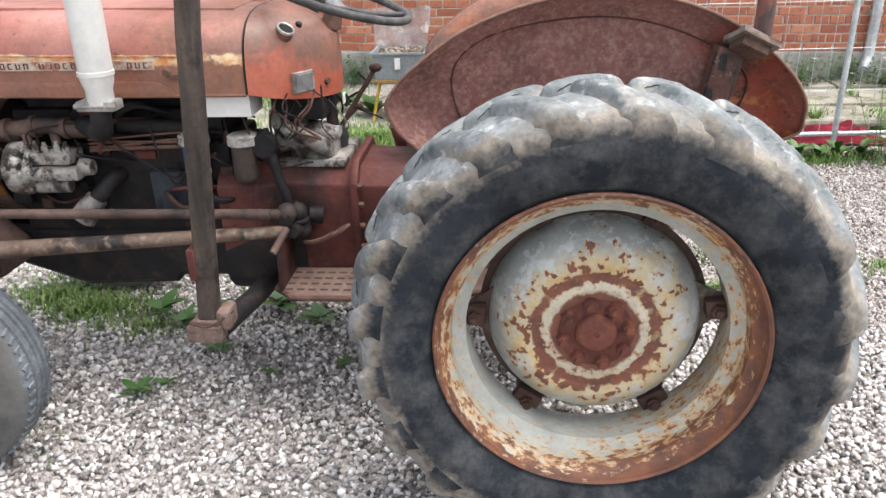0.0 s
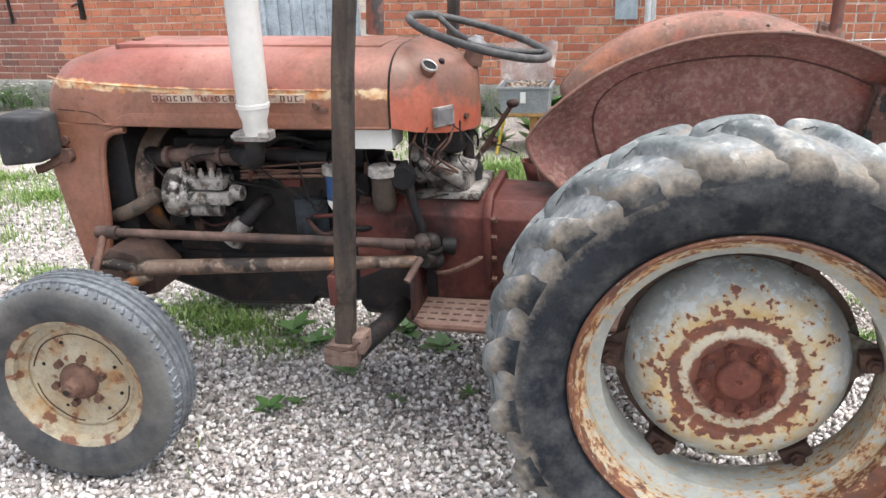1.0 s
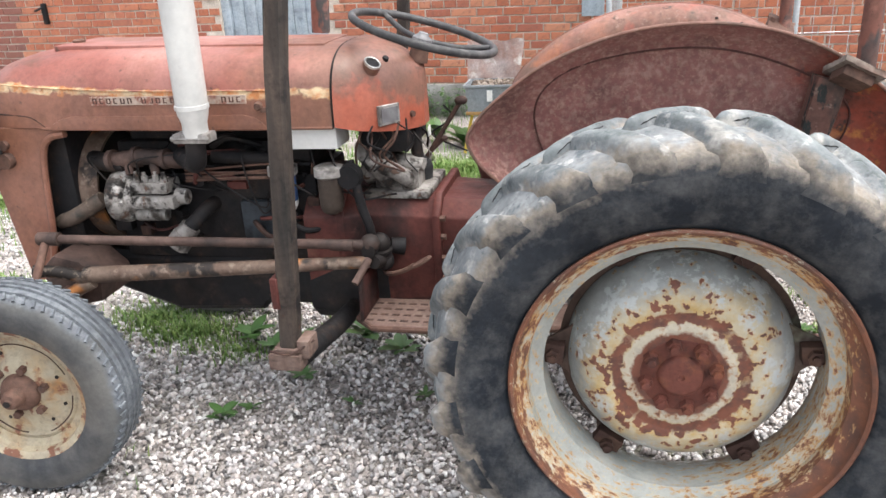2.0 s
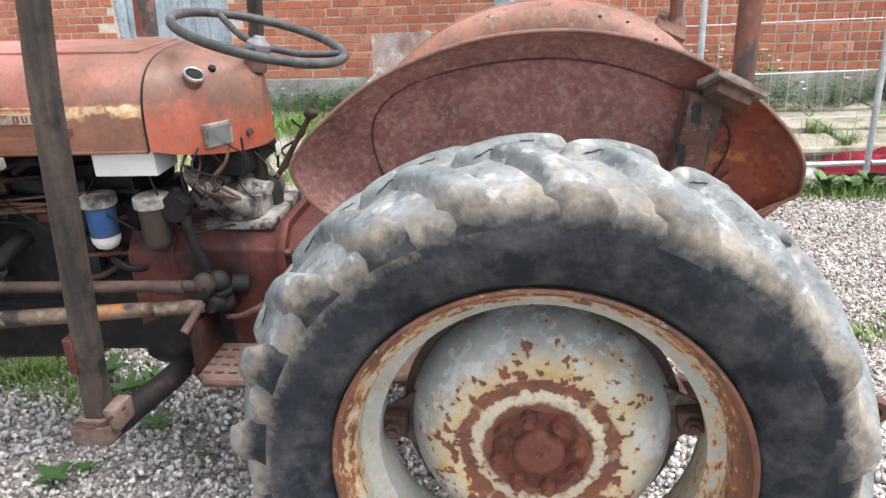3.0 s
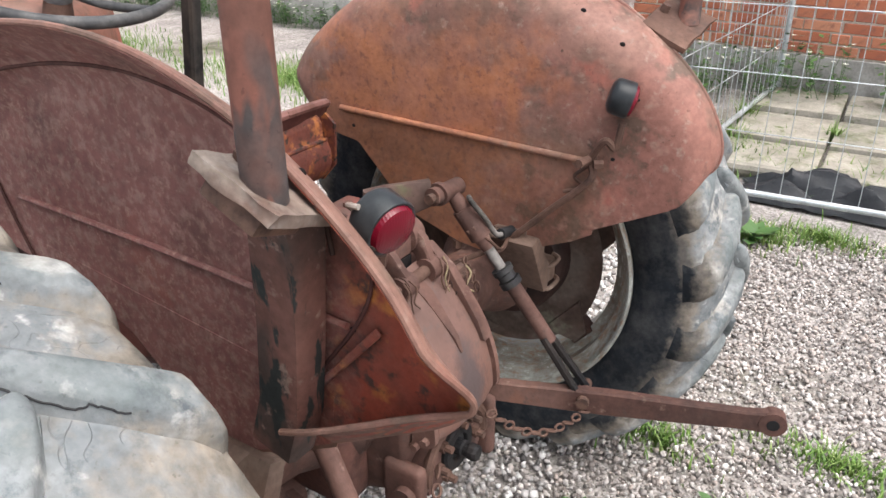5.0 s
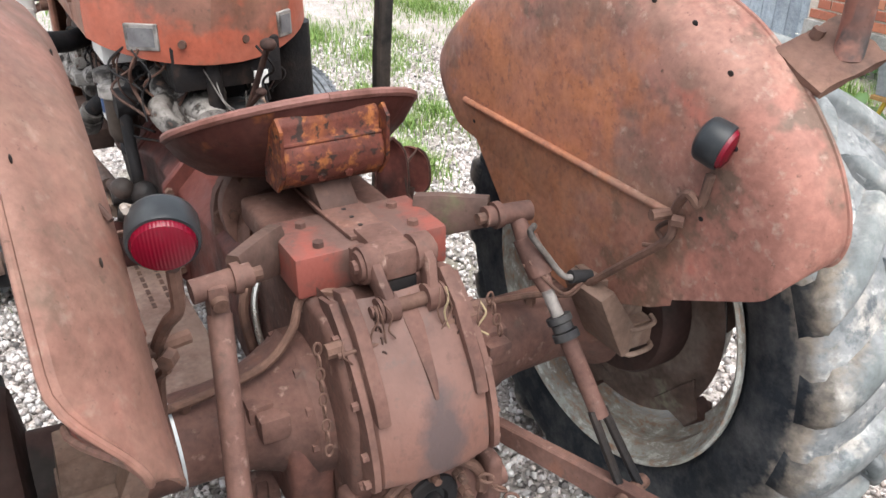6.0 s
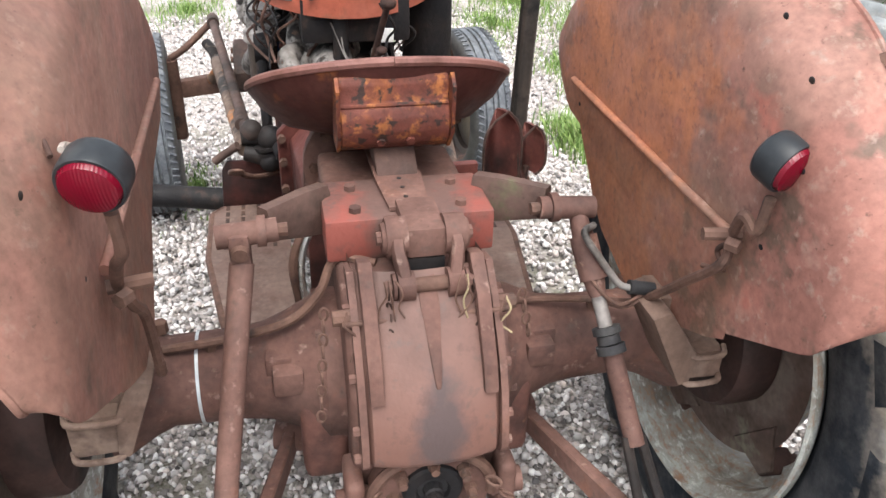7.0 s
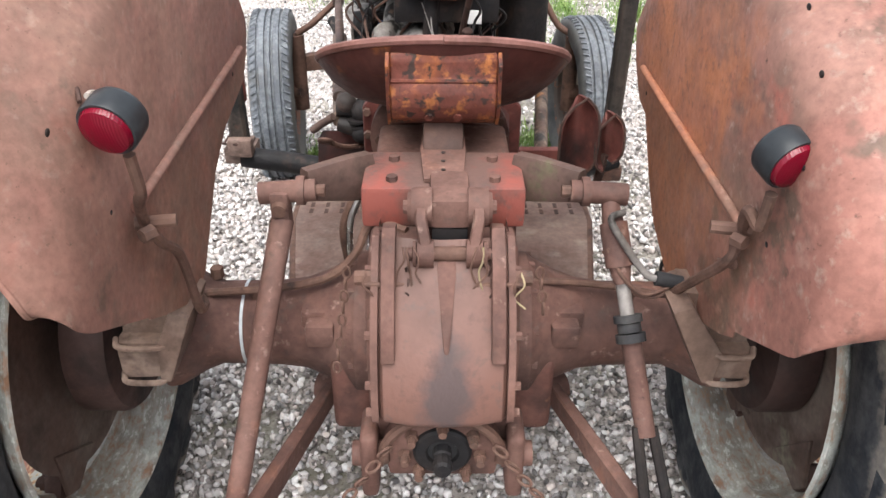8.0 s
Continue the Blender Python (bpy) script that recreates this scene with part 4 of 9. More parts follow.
pebbles("gravel", "loose pale, pink and dark gravel stones", [
    (-2.4, 0.2, -1.5, 0.6, 4800), (0.2, 1.2, -1.2, 0.3, 6000), (-3.2, 2.6, -2.8, -1.5, 700), (-2.4, 0.2, 0.6, 2.5, 3000), (-5.0, -2.4, -1.4, 2.6, 1300)], 3, stone_mat)
pebbles("gravel", "fine pale, pink and dark gravel stones", [
    (0.2, 2.1, 0.3, 2.5, 7000), (1.2, 2.1, -1.0, 0.3, 4500), (2.1, 3.4, -0.6, 2.5, 2600)], 4, fine_stone_mat, sides=(0.0034, 0.0082))


def blades(name, label, patches, seed, material=None, category="grass"):
    """Grass: tapered bent blades in oval patches (x, y, rx, ry, count, height)."""
    rng = np.random.default_rng(seed)
    vs, fs = [], []
    for px, py, rx, ry, count, height in patches:
        for _ in range(count):
            a, d = rng.uniform(0, 2 * math.pi), abs(rng.normal(0, 0.5))
            x, y = px + rx * d * math.cos(a), py + ry * d * math.sin(a)
            h = height * rng.uniform(0.5, 1.3)
            w = rng.uniform(0.002, 0.0045)
            t = rng.uniform(0, 2 * math.pi)
            lean = rng.uniform(0.15, 0.9) * h
            ux, uy = math.cos(t), math.sin(t)
            k = len(vs)
            for s, ws in ((0.0, 1.0), (0.55, 0.8), (1.0, 0.1)):
                off = lean * s * s
                for sg in (-1, 1):
                    vs.append((x + ux * off - uy * sg * w * ws, y + uy * off + ux * sg * w * ws, -0.01 + h * s * (1 - 0.15 * s)))
            fs += [(k, k + 1, k + 3, k + 2), (k + 2, k + 3, k + 5, k + 4)]
    me = bpy.data.meshes.new(name)
    me.from_pydata(vs, [], fs)
    me.materials.append(material or grass_mat)
    return tagged(new(name, me), label, category, kind="stuff")


blades("grass", "short green grass tufts growing through gravel", [
    (-1.87, 0.35, 0.45, 0.22, 800, 0.050), (-1.62, 0.20, 0.25, 0.12, 200, 0.05), (-2.15, 0.45, 0.35, 0.22, 1500, 0.045),
    (0.82, 0.95, 0.30, 0.10, 500, 0.045), (1.10, 0.75, 0.28, 0.10, 400, 0.04), (0.68, 0.62, 0.14, 0.08, 200, 0.04),
    (1.45, 0.85, 0.3, 0.12, 300, 0.04), (0.30, 2.30, 0.25, 0.16, 700, 0.06), (-0.75, 1.05, 0.3, 0.2, 300, 0.05),
    (1.70, 2.40, 0.5, 0.15, 900, 0.08), (2.5, 2.5, 0.5, 0.2, 700, 0.09),
    (-1.2, 2.9, 1.3, 0.55, 4200, 0.075), (-0.3, 3.4, 0.7, 0.5, 1500, 0.09), (-3.2, 3.3, 1.6, 0.6, 3200, 0.08),
    (-5.9, 3.3, 1.5, 0.7, 2500, 0.08), (-4.9, 2.4, 0.9, 0.3, 900, 0.06), (-4.0, 1.2, 0.5, 0.18, 500, 0.05),
    (-5.0, 0.3, 0.8, 0.3, 900, 0.06), (-4.6, 0.9, 0.9, 0.25, 900, 0.06), (-3.2, 0.75, 0.7, 0.2, 500, 0.05),
    (-7.0, 0.5, 1.2, 0.9, 1500, 0.07), (-2.25, 1.22, 0.35, 0.16, 1500, 0.10), (-2.9, 1.75, 0.6, 0.3, 500, 0.08), (-1.95, 0.33, 0.30, 0.14, 500, 0.06), (-2.0, -0.55, 0.3, 0.12, 300, 0.05), (-2.75, 1.5, 0.45, 0.2, 350, 0.08), (-3.4, 1.55, 0.6, 0.25, 450, 0.07), (-4.2, 2.0, 0.8, 0.4, 1200, 0.07), (-4.5, 1.4, 0.6, 0.3, 700, 0.07), (-5.2, 1.8, 0.8, 0.5, 1800, 0.08), (-5.2, -0.8, 0.7, 0.5, 900, 0.06), (-2.1, 4.2, 0.5, 0.5, 1500, 0.10), (0.40, 0.80, 0.14, 0.10, 260, 0.045), (0.55, 2.40, 0.22, 0.12, 500, 0.06), (1.25, 2.40, 0.3, 0.1, 500, 0.07), (1.2, 3.3, 1.0, 0.4, 500, 0.09), (2.6, 3.4, 0.8, 0.4, 500, 0.1)], 5)


WALL = pose(0, 4.72, 0, 0, 0, -4.1)
DOOR_X = (-3.95, -2.83)
WALL_X = (-14.0, 9.0)
WALL_H = 3.0


def brick_wall():
    bm = bmesh.new()
    for x0, x1, z0, z1 in ((WALL_X[0], DOOR_X[0], 0, WALL_H), (DOOR_X[1], WALL_X[1], 0, WALL_H), (DOOR_X[0], DOOR_X[1], 2.1, WALL_H)):
        box(bm, x0, x1, 0.0, 0.30, z0 - 0.05, z1)
    ob = part("wall_north", bm, mortar_mat, smooth=False, at=WALL)
    tagged(ob, "red brick building wall with pale mortar joints", "wall", kind="structure")
    for x0, x1 in ((WALL_X[0], DOOR_X[0]), (DOOR_X[1], WALL_X[1])):
        pl = part("plinth", block(x0, x1, -0.035, -0.002, -0.06, 0.28, 0.008), plinth_mat, ob, "grey rendered plinth")
    return ob


wall_north = brick_wall()


def plank_door():
    d = thing("door_1", "closed faded blue-grey plank door in the brick wall", "door", WALL, kind="structure")
    x0, x1 = DOOR_X
    for a, b, c, e in ((x0, x0 + 0.09, 0.02, 2.1), (x1 - 0.09, x1, 0.02, 2.1), (x0 + 0.09, x1 - 0.09, 2.01, 2.1)):
        part("frame", block(a, b, 0.02, 0.12, c, e, 0.004), door_mat, d)
    n = 7
    w = (x1 - x0 - 0.2) / n
    for i in range(n):
        part("board", block(x0 + 0.1 + i * w + 0.003, x0 + 0.1 + (i + 1) * w - 0.003, 0.05, 0.08, 0.06, 2.0, 0.004), door_mat, d)
    part("threshold", block(x0 + 0.09, x1 - 0.09, -0.02, 0.14, -0.02, 0.05, 0.006), plinth_mat, d)
    return d


plank_door()


# ---- the tractor: it faces -x, its centre line is y = 0, the rear axle stands over x = 0 ----
tractor = thing("tractor", "old rusty red farm tractor standing on gravel", "tractor")
AXLE_Z = 0.58
REAR_Y = 0.74


TREAD_Y = -0.012


def tyre_carcass(bm):
    side = [(0.345, 0.100), (0.372, 0.112), (0.396, 0.136), (0.44, 0.149), (0.480, 0.153), (0.516, 0.149), (0.537, 0.139), (0.552, 0.112), (0.565, 0.06), (0.570, 0.0)]
    prof = [(r, -y) for r, y in side] + [(r, y) for r, y in side[-2::-1]]
    prof = [(r, y + TREAD_Y * min(1.0, (r - 0.345) / 0.12)) for r, y in prof]
    lathe(bm, prof, 88, closed=True)


def tyre_lug(bm, hand, start, lean):
    """One worn bar of the tread, from past the middle to the shoulder and down it."""
    def along(s):
        if s < 0.82:
            y = -0.016 + 0.154 * s / 0.82
            top, low = 0.594 - 0.013 * (y / 0.1) ** 2, 0.560 - 0.013 * (y / 0.1) ** 2
        else:
            u = (s - 0.82) / 0.18
            y, top = 0.138 + 0.018 * u, 0.5692 - 0.046 * u ** 1.3
            low = top - 0.033
        th = start - lean * (0.235 * min(s, 0.92) / 0.82 + 0.018 * math.sin(math.pi * s))
        half = (0.025 + 0.009 * s) * (0.55 + 0.45 * min(1.0, s / 0.12))
        top -= 0.013 * (1 - min(1.0, s / 0.10)) ** 2
        return y, top, low, th, half

    def point(s, u, r):
        y, top, low, th, half = along(s)
        a = th + u * half / 0.59
        y -= 0.0075 * max(0.0, abs(u) - 0.95) * (1.0 if s > 0.8 else 0.0)
        return (r * math.cos(a), hand * y + TREAD_Y, r * math.sin(a))
    rows = []
    for i in range(19):
        s = i / 18
        y, top, low, th, half = along(s)
        worn = [0.0022 * noise.noise(Vector((s * 7, u * 1.3, hand * 3.1))) for u in range(4)]
        rows.append([point(s, u, r) for u, r in (
            (-2.0, low), (-1.6, low + 0.0085), (-1.32, low + 0.017), (-1.14, top - 0.010), (-0.95, top - 0.0035), (-0.6, top + worn[0]), (0.0, top + worn[1]),
            (0.55, top + worn[2]), (0.92, top - 0.0035), (1.12, top - 0.010), (1.30, low + 0.017), (1.58, low + 0.0085), (2.0, low))])
    loft(bm, rows)
    if hand < 0:
        return
    # perished split round the nose and along the foot of the bar
    n = len(bm.faces)
    path = []
    seed = 11.0 * start
    for i in range(40):
        s = 0.02 + (0.46 + 0.10 * math.sin(seed)) * i / 39
        y, top, low, th, half = along(s)
        w = 0.50 + 0.90 * noise.noise(Vector((s * 9, seed, 1.7))) + 0.70 * noise.noise(Vector((s * 38, seed, 5.1)))
        w = min(1.0, max(0.0, w + 0.5 * max(0.0, 0.08 - s) / 0.08))
        path.append(point(s, -lean * (1.32 - 0.18 * w), low + 0.017 + w * (top - low - 0.027)))
    tube(bm, path, 0.0013, 5, smooth=1)
    bm.faces.ensure_lookup_table()
    for f in bm.faces[n:]:
        f.material_index = 1


def rear_wheel(lean):
    bm = bmesh.new()
    # rim: flange, bead seat, well, seen from both sides
    prof = [(0.376, -0.142), (0.381, -0.138), (0.380, -0.126), (0.364, -0.108), (0.350, -0.100), (0.347, -0.062), (0.318, -0.045),
            (0.316, 0.045), (0.347, 0.062), (0.350, 0.100), (0.364, 0.108), (0.380, 0.126), (0.381, 0.138), (0.376, 0.142),
            (0.370, 0.138), (0.368, 0.122), (0.354, 0.106), (0.343, 0.100), (0.340, 0.066), (0.311, 0.049),
            (0.309, -0.049), (0.340, -0.066), (0.343, -0.100), (0.354, -0.106), (0.368, -0.122), (0.370, -0.138)]
    lathe(bm, prof, 80, closed=True)
    wheel = part("rear_wheel", bm, rim_mat, tractor, "rear wheel with rust-streaked grey and cream rim", at=pose(-0.006, -REAR_Y, AXLE_Z))
    bm = bmesh.new()
    tyre_carcass(bm)
    n = 20
    part("tyre", bm, tyre_rear_mat, wheel, "cracked dusty black tyre with grey tread", sharp=70)
    for hand, turn in ((-1, 0.0), (1, 0.36)):
        bm = bmesh.new()
        tyre_lug(bm, hand, 0.0, lean)
        first = part("tread_bar", bm, tyre_rear_mat, wheel, sharp=75)
        first.data.materials.append(black_rubber)
        for k in range(n):
            ob = first if k == 0 else new("tread_bar", first.data)
            ob.parent = wheel
            ob.matrix_basis = Matrix.Rotation(-2 * math.pi * (k + turn) / n - radians(6.6), 4, "Y")
    # domed disc: the face swells outwards, a shallow groove rings the hub
    dome = [(0.0, -0.052), (0.110, -0.052), (0.120, -0.0525), (0.126, -0.0490), (0.134, -0.0475), (0.150, -0.0475), (0.160, -0.0490), (0.166, -0.0520), (0.185, -0.0490), (0.205, -0.0405),
            (0.222, -0.0275), (0.238, -0.009), (0.250, 0.012), (0.258, 0.036), (0.262, 0.058)]
    bm = bmesh.new()
    lathe(bm, dome + [(r - 0.007, y + 0.001) for r, y in dome[:0:-1]] + [(0.0, -0.044)], 72)
    part("wheel_disc", bm, disc_mat, wheel, "domed grey wheel disc with rust ring and chipped paint")
    bm = bmesh.new()
    lathe(bm, [(0.0, -0.040), (0.14, -0.036), (0.19, -0.034), (0.218, -0.018), (0.234, 0.001), (0.245, 0.020), (0.253, 0.044), (0.257, 0.062), (0.280, 0.064)], 64)
    part("disc_back", bm, disc_back, wheel, "dusty brown back of the wheel disc")
    bm = bmesh.new()
    lathe(bm, [(0.0, -0.062), (0.006, -0.062), (0.008, -0.066), (0.038, -0.067), (0.046, -0.065), (0.050, -0.060), (0.052, -0.0545), (0.088, -0.0535), (0.092, -0.050), (0.0, -0.050)], 40)
    part("hub", bm, hub_rust, wheel, "rusty hub")
    for k in range(8):
        a = 2 * math.pi * (k + 0.3) / 8
        c, s = 0.078 * math.cos(a), 0.078 * math.sin(a)
        bm = bmesh.new()
        rod(bm, (c, -0.050, s), (c, -0.072, s), 0.0185, 0.0165, 6)
        rod(bm, (c, -0.070, s), (c, -0.083, s), 0.0115, 0.0092, 12)
        part("wheel_nut", bm, hub_rust, wheel)
    for deg, depth, out in ((8, 0.006, 0.0), (62, 0.050, 0.0), (118, 0.050, 0.0), (178, 0.008, 0.0), (238, 0.042, 0.010), (304, 0.042, 0.010)):
        m = Matrix.Rotation(-radians(deg), 4, "Y")
        bm = bmesh.new()
        prism(bm, [(0.238, -0.075), (0.262, -0.055), (0.314, -0.020), (0.318, 0.020), (0.262, 0.055), (0.238, 0.075)], depth + 0.018, depth + 0.028, m=m)
        bevelled(bm, 0.002, 1)
        part("rim_lug", bm, disc_back, wheel, smooth=False)
        bm = bmesh.new()
        wide = 0.025 if out == 0.0 else 0.036
        box(bm, 0.262 + out, 0.312 + out, depth - 0.014, depth + 0.020, -wide, wide)
        bevelled(bm, 0.009, 2)
        rod(bm, (0.289 + out, depth - 0.030, 0.0), (0.289 + out, depth - 0.008, 0.0), 0.0185, 0.0165, 6)
        rod(bm, (0.289 + out, depth - 0.040, 0.0), (0.289 + out, depth - 0.028, 0.0), 0.0105, 0.0095, 10)
        for v in bm.verts:
            v.co += 0.0035 * noise.noise_vector(v.co * 55 + Vector((deg, 0, 0)))
        bmesh.ops.transform(bm, matrix=m, verts=bm.verts)
        part("rim_clamp", bm, dark_rust, wheel, "rusted rim clamp and nut")
    return wheel


rear_wheel(1)
right_rear = rear_wheel(-1)
right_rear.matrix_basis = pose(-0.036, 0.700, AXLE_Z - 0.008, 0, 17, 180)

FRONT = (-1.875, 0.600, 0.338)


def front_wheel():
    bm = bmesh.new()
    prof = [(0.232, -0.070), (0.236, -0.066), (0.230, -0.058), (0.216, -0.054), (0.210, -0.03), (0.185, -0.02), (0.185, 0.02), (0.210, 0.03), (0.216, 0.054),
            (0.230, 0.058), (0.236, 0.066), (0.232, 0.070), (0.224, 0.066), (0.208, 0.056), (0.203, 0.032), (0.178, 0.024), (0.178, -0.024), (0.203, -0.032), (0.208, -0.056), (0.224, -0.066)]
    lathe(bm, prof, 64, closed=True)
    wheel = part("front_wheel", bm, front_rim_mat, tractor, "front wheel with cream rust-flecked rim", at=pose(FRONT[0], -FRONT[1] - 0.055, FRONT[2] - 0.001, 0, 0, 6) @ Matrix.Scale(0.955, 4))
    bm = bmesh.new()
    half = [(0.214, 0.058), (0.236, 0.074), (0.262, 0.084), (0.295, 0.087), (0.322, 0.083), (0.334, 0.076), (0.341, 0.068), (0.345, 0.056)]
    ribs = [(0.347, 0.050), (0.340, 0.047), (0.340, 0.041), (0.349, 0.038), (0.351, 0.018), (0.342, 0.015), (0.342, 0.008), (0.351, 0.005)]
    prof = [(r, -y) for r, y in half + ribs] + [(r, y) for r, y in (half + ribs)[::-1]]
    lathe(bm, prof, 72, closed=True)
    tyre = part("tyre", bm, tyre_front_mat, wheel, "worn grey ribbed tyre")
    bm = bmesh.new()
    for k in range(72):
        a = 2 * math.pi * k / 72
        for hand in (-1, 1):
            rod(bm, (0.340 * math.cos(a), hand * 0.0735, 0.340 * math.sin(a)), (0.348 * math.cos(a + 0.03), hand * 0.052, 0.348 * math.sin(a + 0.03)), 0.0062, 0.0055, 5)
    tagged(part("shoulder_tread", bm, tyre_front_mat, wheel), "short shoulder tread blocks", kind="stuff")
    bm = bmesh.new()
    lathe(bm, [(0.0, -0.030), (0.085, -0.030), (0.098, -0.022), (0.150, -0.014), (0.168, -0.022), (0.178, -0.018), (0.182, 0.0), (0.170, 0.0), (0.0, -0.016)], 56)
    part("wheel_disc", bm, front_rim_mat, wheel)
    for a0, a1 in ((20, 165), (188, 262), (290, 352)):
        bm = bmesh.new()
        turns = [radians(a0 + (a1 - a0) * i / 20) for i in range(21)]
        tube(bm, [((0.160 + 0.0012 * math.sin(9 * a)) * math.cos(a), -0.0195, (0.160 + 0.0012 * math.sin(9 * a)) * math.sin(a)) for a in turns], 0.0022, 5, smooth=0)
        part("seam", bm, dark_rust, wheel, "dark rusty seam of the disc")
    bm = bmesh.new()
    lathe(bm, [(0.0, -0.108), (0.010, -0.108), (0.012, -0.100), (0.024, -0.098), (0.030, -0.088), (0.034, -0.060), (0.055, -0.052), (0.062, -0.042), (0.064, -0.028), (0.0, -0.028)], 32)
    part("hub_cap", bm, rusty_steel, wheel, "rusty hub cap")
    for k in range(6):
        a = 2 * math.pi * (k + 0.2) / 6
        bolt(wheel, (0.082 * math.cos(a), -0.032, 0.082 * math.sin(a)), (0, -1, 0), 0.014, 0.016, name="wheel_nut")
    bm = bmesh.new()
    rod(bm, (0, -0.1095, 0), (0, -0.1055, 0), 0.0105, 0.0105, 14)
    part("grease_hole", bm, grime, wheel)
    for a, r in ((0.35, 0.128), (1.9, 0.135), (2.75, 0.13), (4.1, 0.124), (5.3, 0.13), (5.9, 0.136)):
        bolt(wheel, (r * math.cos(a), -0.0165, r * math.sin(a)), (0, -1, 0), 0.0065, 0.003, grime, name="rivet_hole")
    return wheel


left_front = front_wheel()
copy_thing(left_front, pose(FRONT[0], FRONT[1] - 0.030, FRONT[2] - 0.006, 0, 0, 186) @ Matrix.Scale(0.955, 4))


# ---- fenders ----
FENDER = [(-0.440, 0.930), (-0.500, 0.985), (-0.529, 1.043), (-0.511, 1.085), (-0.458, 1.142), (-0.332, 1.232), (-0.156, 1.298), (0.010, 1.316), (0.150, 1.302),
          (0.256, 1.268), (0.335, 1.227), (0.410, 1.170), (0.467, 1.112), (0.503, 1.050), (0.515, 1.000), (0.511, 0.968), (0.488, 0.953), (0.420, 0.930), (0.290, 0.885)]


LEFT_SHELL = [(1.0, 0.505), (1.0, 0.492), (0.977, 0.474), (0.935, 0.450), (0.885, 0.422), (0.82, 0.402)]
RIGHT_SHELL = [(1.0, 0.505), (1.0, 0.488), (0.985, 0.455), (0.95, 0.425), (0.895, 0.407), (0.82, 0.402)]


def fender(side):
    """side: -1 left, 1 right. A shell open towards the tyre."""
    def dense(o):
        return [(p.x, p.z) for p in spline([(x, 0, z) for x, z in o], 4)]
    rim = dense(FENDER)
    dz = 0.0 if side < 0 else -0.035
    cx, cz = 0.0, 0.86

    def ease(u):
        u = min(1.0, max(0.0, u))
        return u * u * (3 - 2 * u)

    def reach(x, z, y):
        """How far out the shell stands: its rear lower corner is drawn in towards the seat."""
        if side < 0:
            return 0.40 + (y - 0.40) * (0.86 - 0.56 * ease((x - 0.30) / 0.20) * ease((1.075 - z) / 0.11))
        return 0.40 + (y - 0.40) * (1 - 0.2 * ease((x - 0.25) / 0.27))

    def ring(s, y):
        """One line of the shell; at the rear foot it sinks inwards to the lower edge of the seat-side face."""
        drop = min(1.0, max(0.0, (0.506 - y) / 0.104) ** 1.5)
        out = []
        for x, z in rim:
            w = min(1.0, max(0.0, (1.005 - z) / 0.055)) * min(1.0, max(0.0, x / 0.2))
            k = s + ((1.02 if side < 0 else 0.98) - s) * w
            px, pz = cx + (x - cx) * k, cz + (z - cz) * k + dz
            foot_z = 0.733 + 0.575 * (px - 0.171) if side < 0 else 0.721 + 0.505 * (px - 0.171)
            foot_z += 4.0 * max(0.0, px - 0.44) ** 2
            out.append((px, side * reach(x, z, y), pz + min(0.0, foot_z - pz) * drop * w))
        return out
    bm = bmesh.new()
    levels = LEFT_SHELL if side < 0 else RIGHT_SHELL
    loft(bm, [ring(s, y) for s, y in levels], cap=False, loop=False)
    inner = ring(0.82, 0.402)
    bm.verts.ensure_lookup_table()
    last = [v for v in bm.verts][-len(inner):]
    bm.faces.new(last)
    bmesh.ops.recalc_face_normals(bm, faces=bm.faces)
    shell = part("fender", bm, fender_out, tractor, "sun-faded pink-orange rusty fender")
    bm = bmesh.new()
    loft(bm, [ring(s - 0.005, y + 0.004) for s, y in levels], cap=False, loop=False)
    last = [v for v in bm.verts][-len(inner):]
    bm.faces.new(last)
    bmesh.ops.recalc_face_normals(bm, faces=bm.faces)
    part("fender_lining", bm, fender_in, shell, "dull maroon inside of the fender")
    bm = bmesh.new()
    tube(bm, ring(1.0, 0.504), 0.0042, 8, smooth=0)
    part("rolled_edge", bm, fender_out, shell)
    # where the side face stands at a place
    def face_y(x, z):
        a = math.atan2(z - cz, x - cx)
        rx, rz = min(rim, key=lambda q: abs(math.atan2(q[1] + dz - cz, q[0] - cx) - a))
        k = math.hypot(x - cx, z - cz) / math.hypot(rx - cx, rz + dz - cz)
        y = float(np.interp(k, [s for s, q in levels[:0:-1]], [q for s, q in levels[:0:-1]]))
        return reach(x, z - dz, y)
    # pressed panel inside; the shade along its crease is a dark maroon line
    press = [(-0.30, 0.90), (-0.345, 1.00), (-0.365, 1.07), (-0.362, 1.12), (-0.335, 1.168), (-0.27, 1.212), (-0.17, 1.238), (-0.05, 1.252), (0.05, 1.251), (0.15, 1.232), (0.25, 1.195), (0.33, 1.15), (0.373, 1.10), (0.373, 1.05), (0.345, 0.995), (0.285, 0.915)]
    if side < 0:
        bm = bmesh.new()
        tube(bm, [(x, side * (face_y(x, z + dz) + 0.0060), z + dz) for x, z in dense(press)], 0.0026, 6, smooth=0)
        part("pressing_crease", bm, crease_mat, shell, "crease of the pressed panel, its shade painted as a dark line")
    # horizontal crease above the flat foot of the inside
    bm = bmesh.new()
    tube(bm, [(-0.30, side * 0.408, 1.020 + dz), (0.05, side * 0.408, 1.012 + dz), (0.34, side * 0.411, 1.000 + dz)], 0.0045, 8)
    part("crease", bm, fender_in, shell)
    # lower side plate down to the axle
    foot = [(-0.42, 0.955), (-0.25, 0.915), (-0.09, 0.842), (0.05, 0.722), (0.09, 0.711), (0.143, 0.722), (0.246, 0.772), (0.30, 0.803), (0.31, 0.88)]
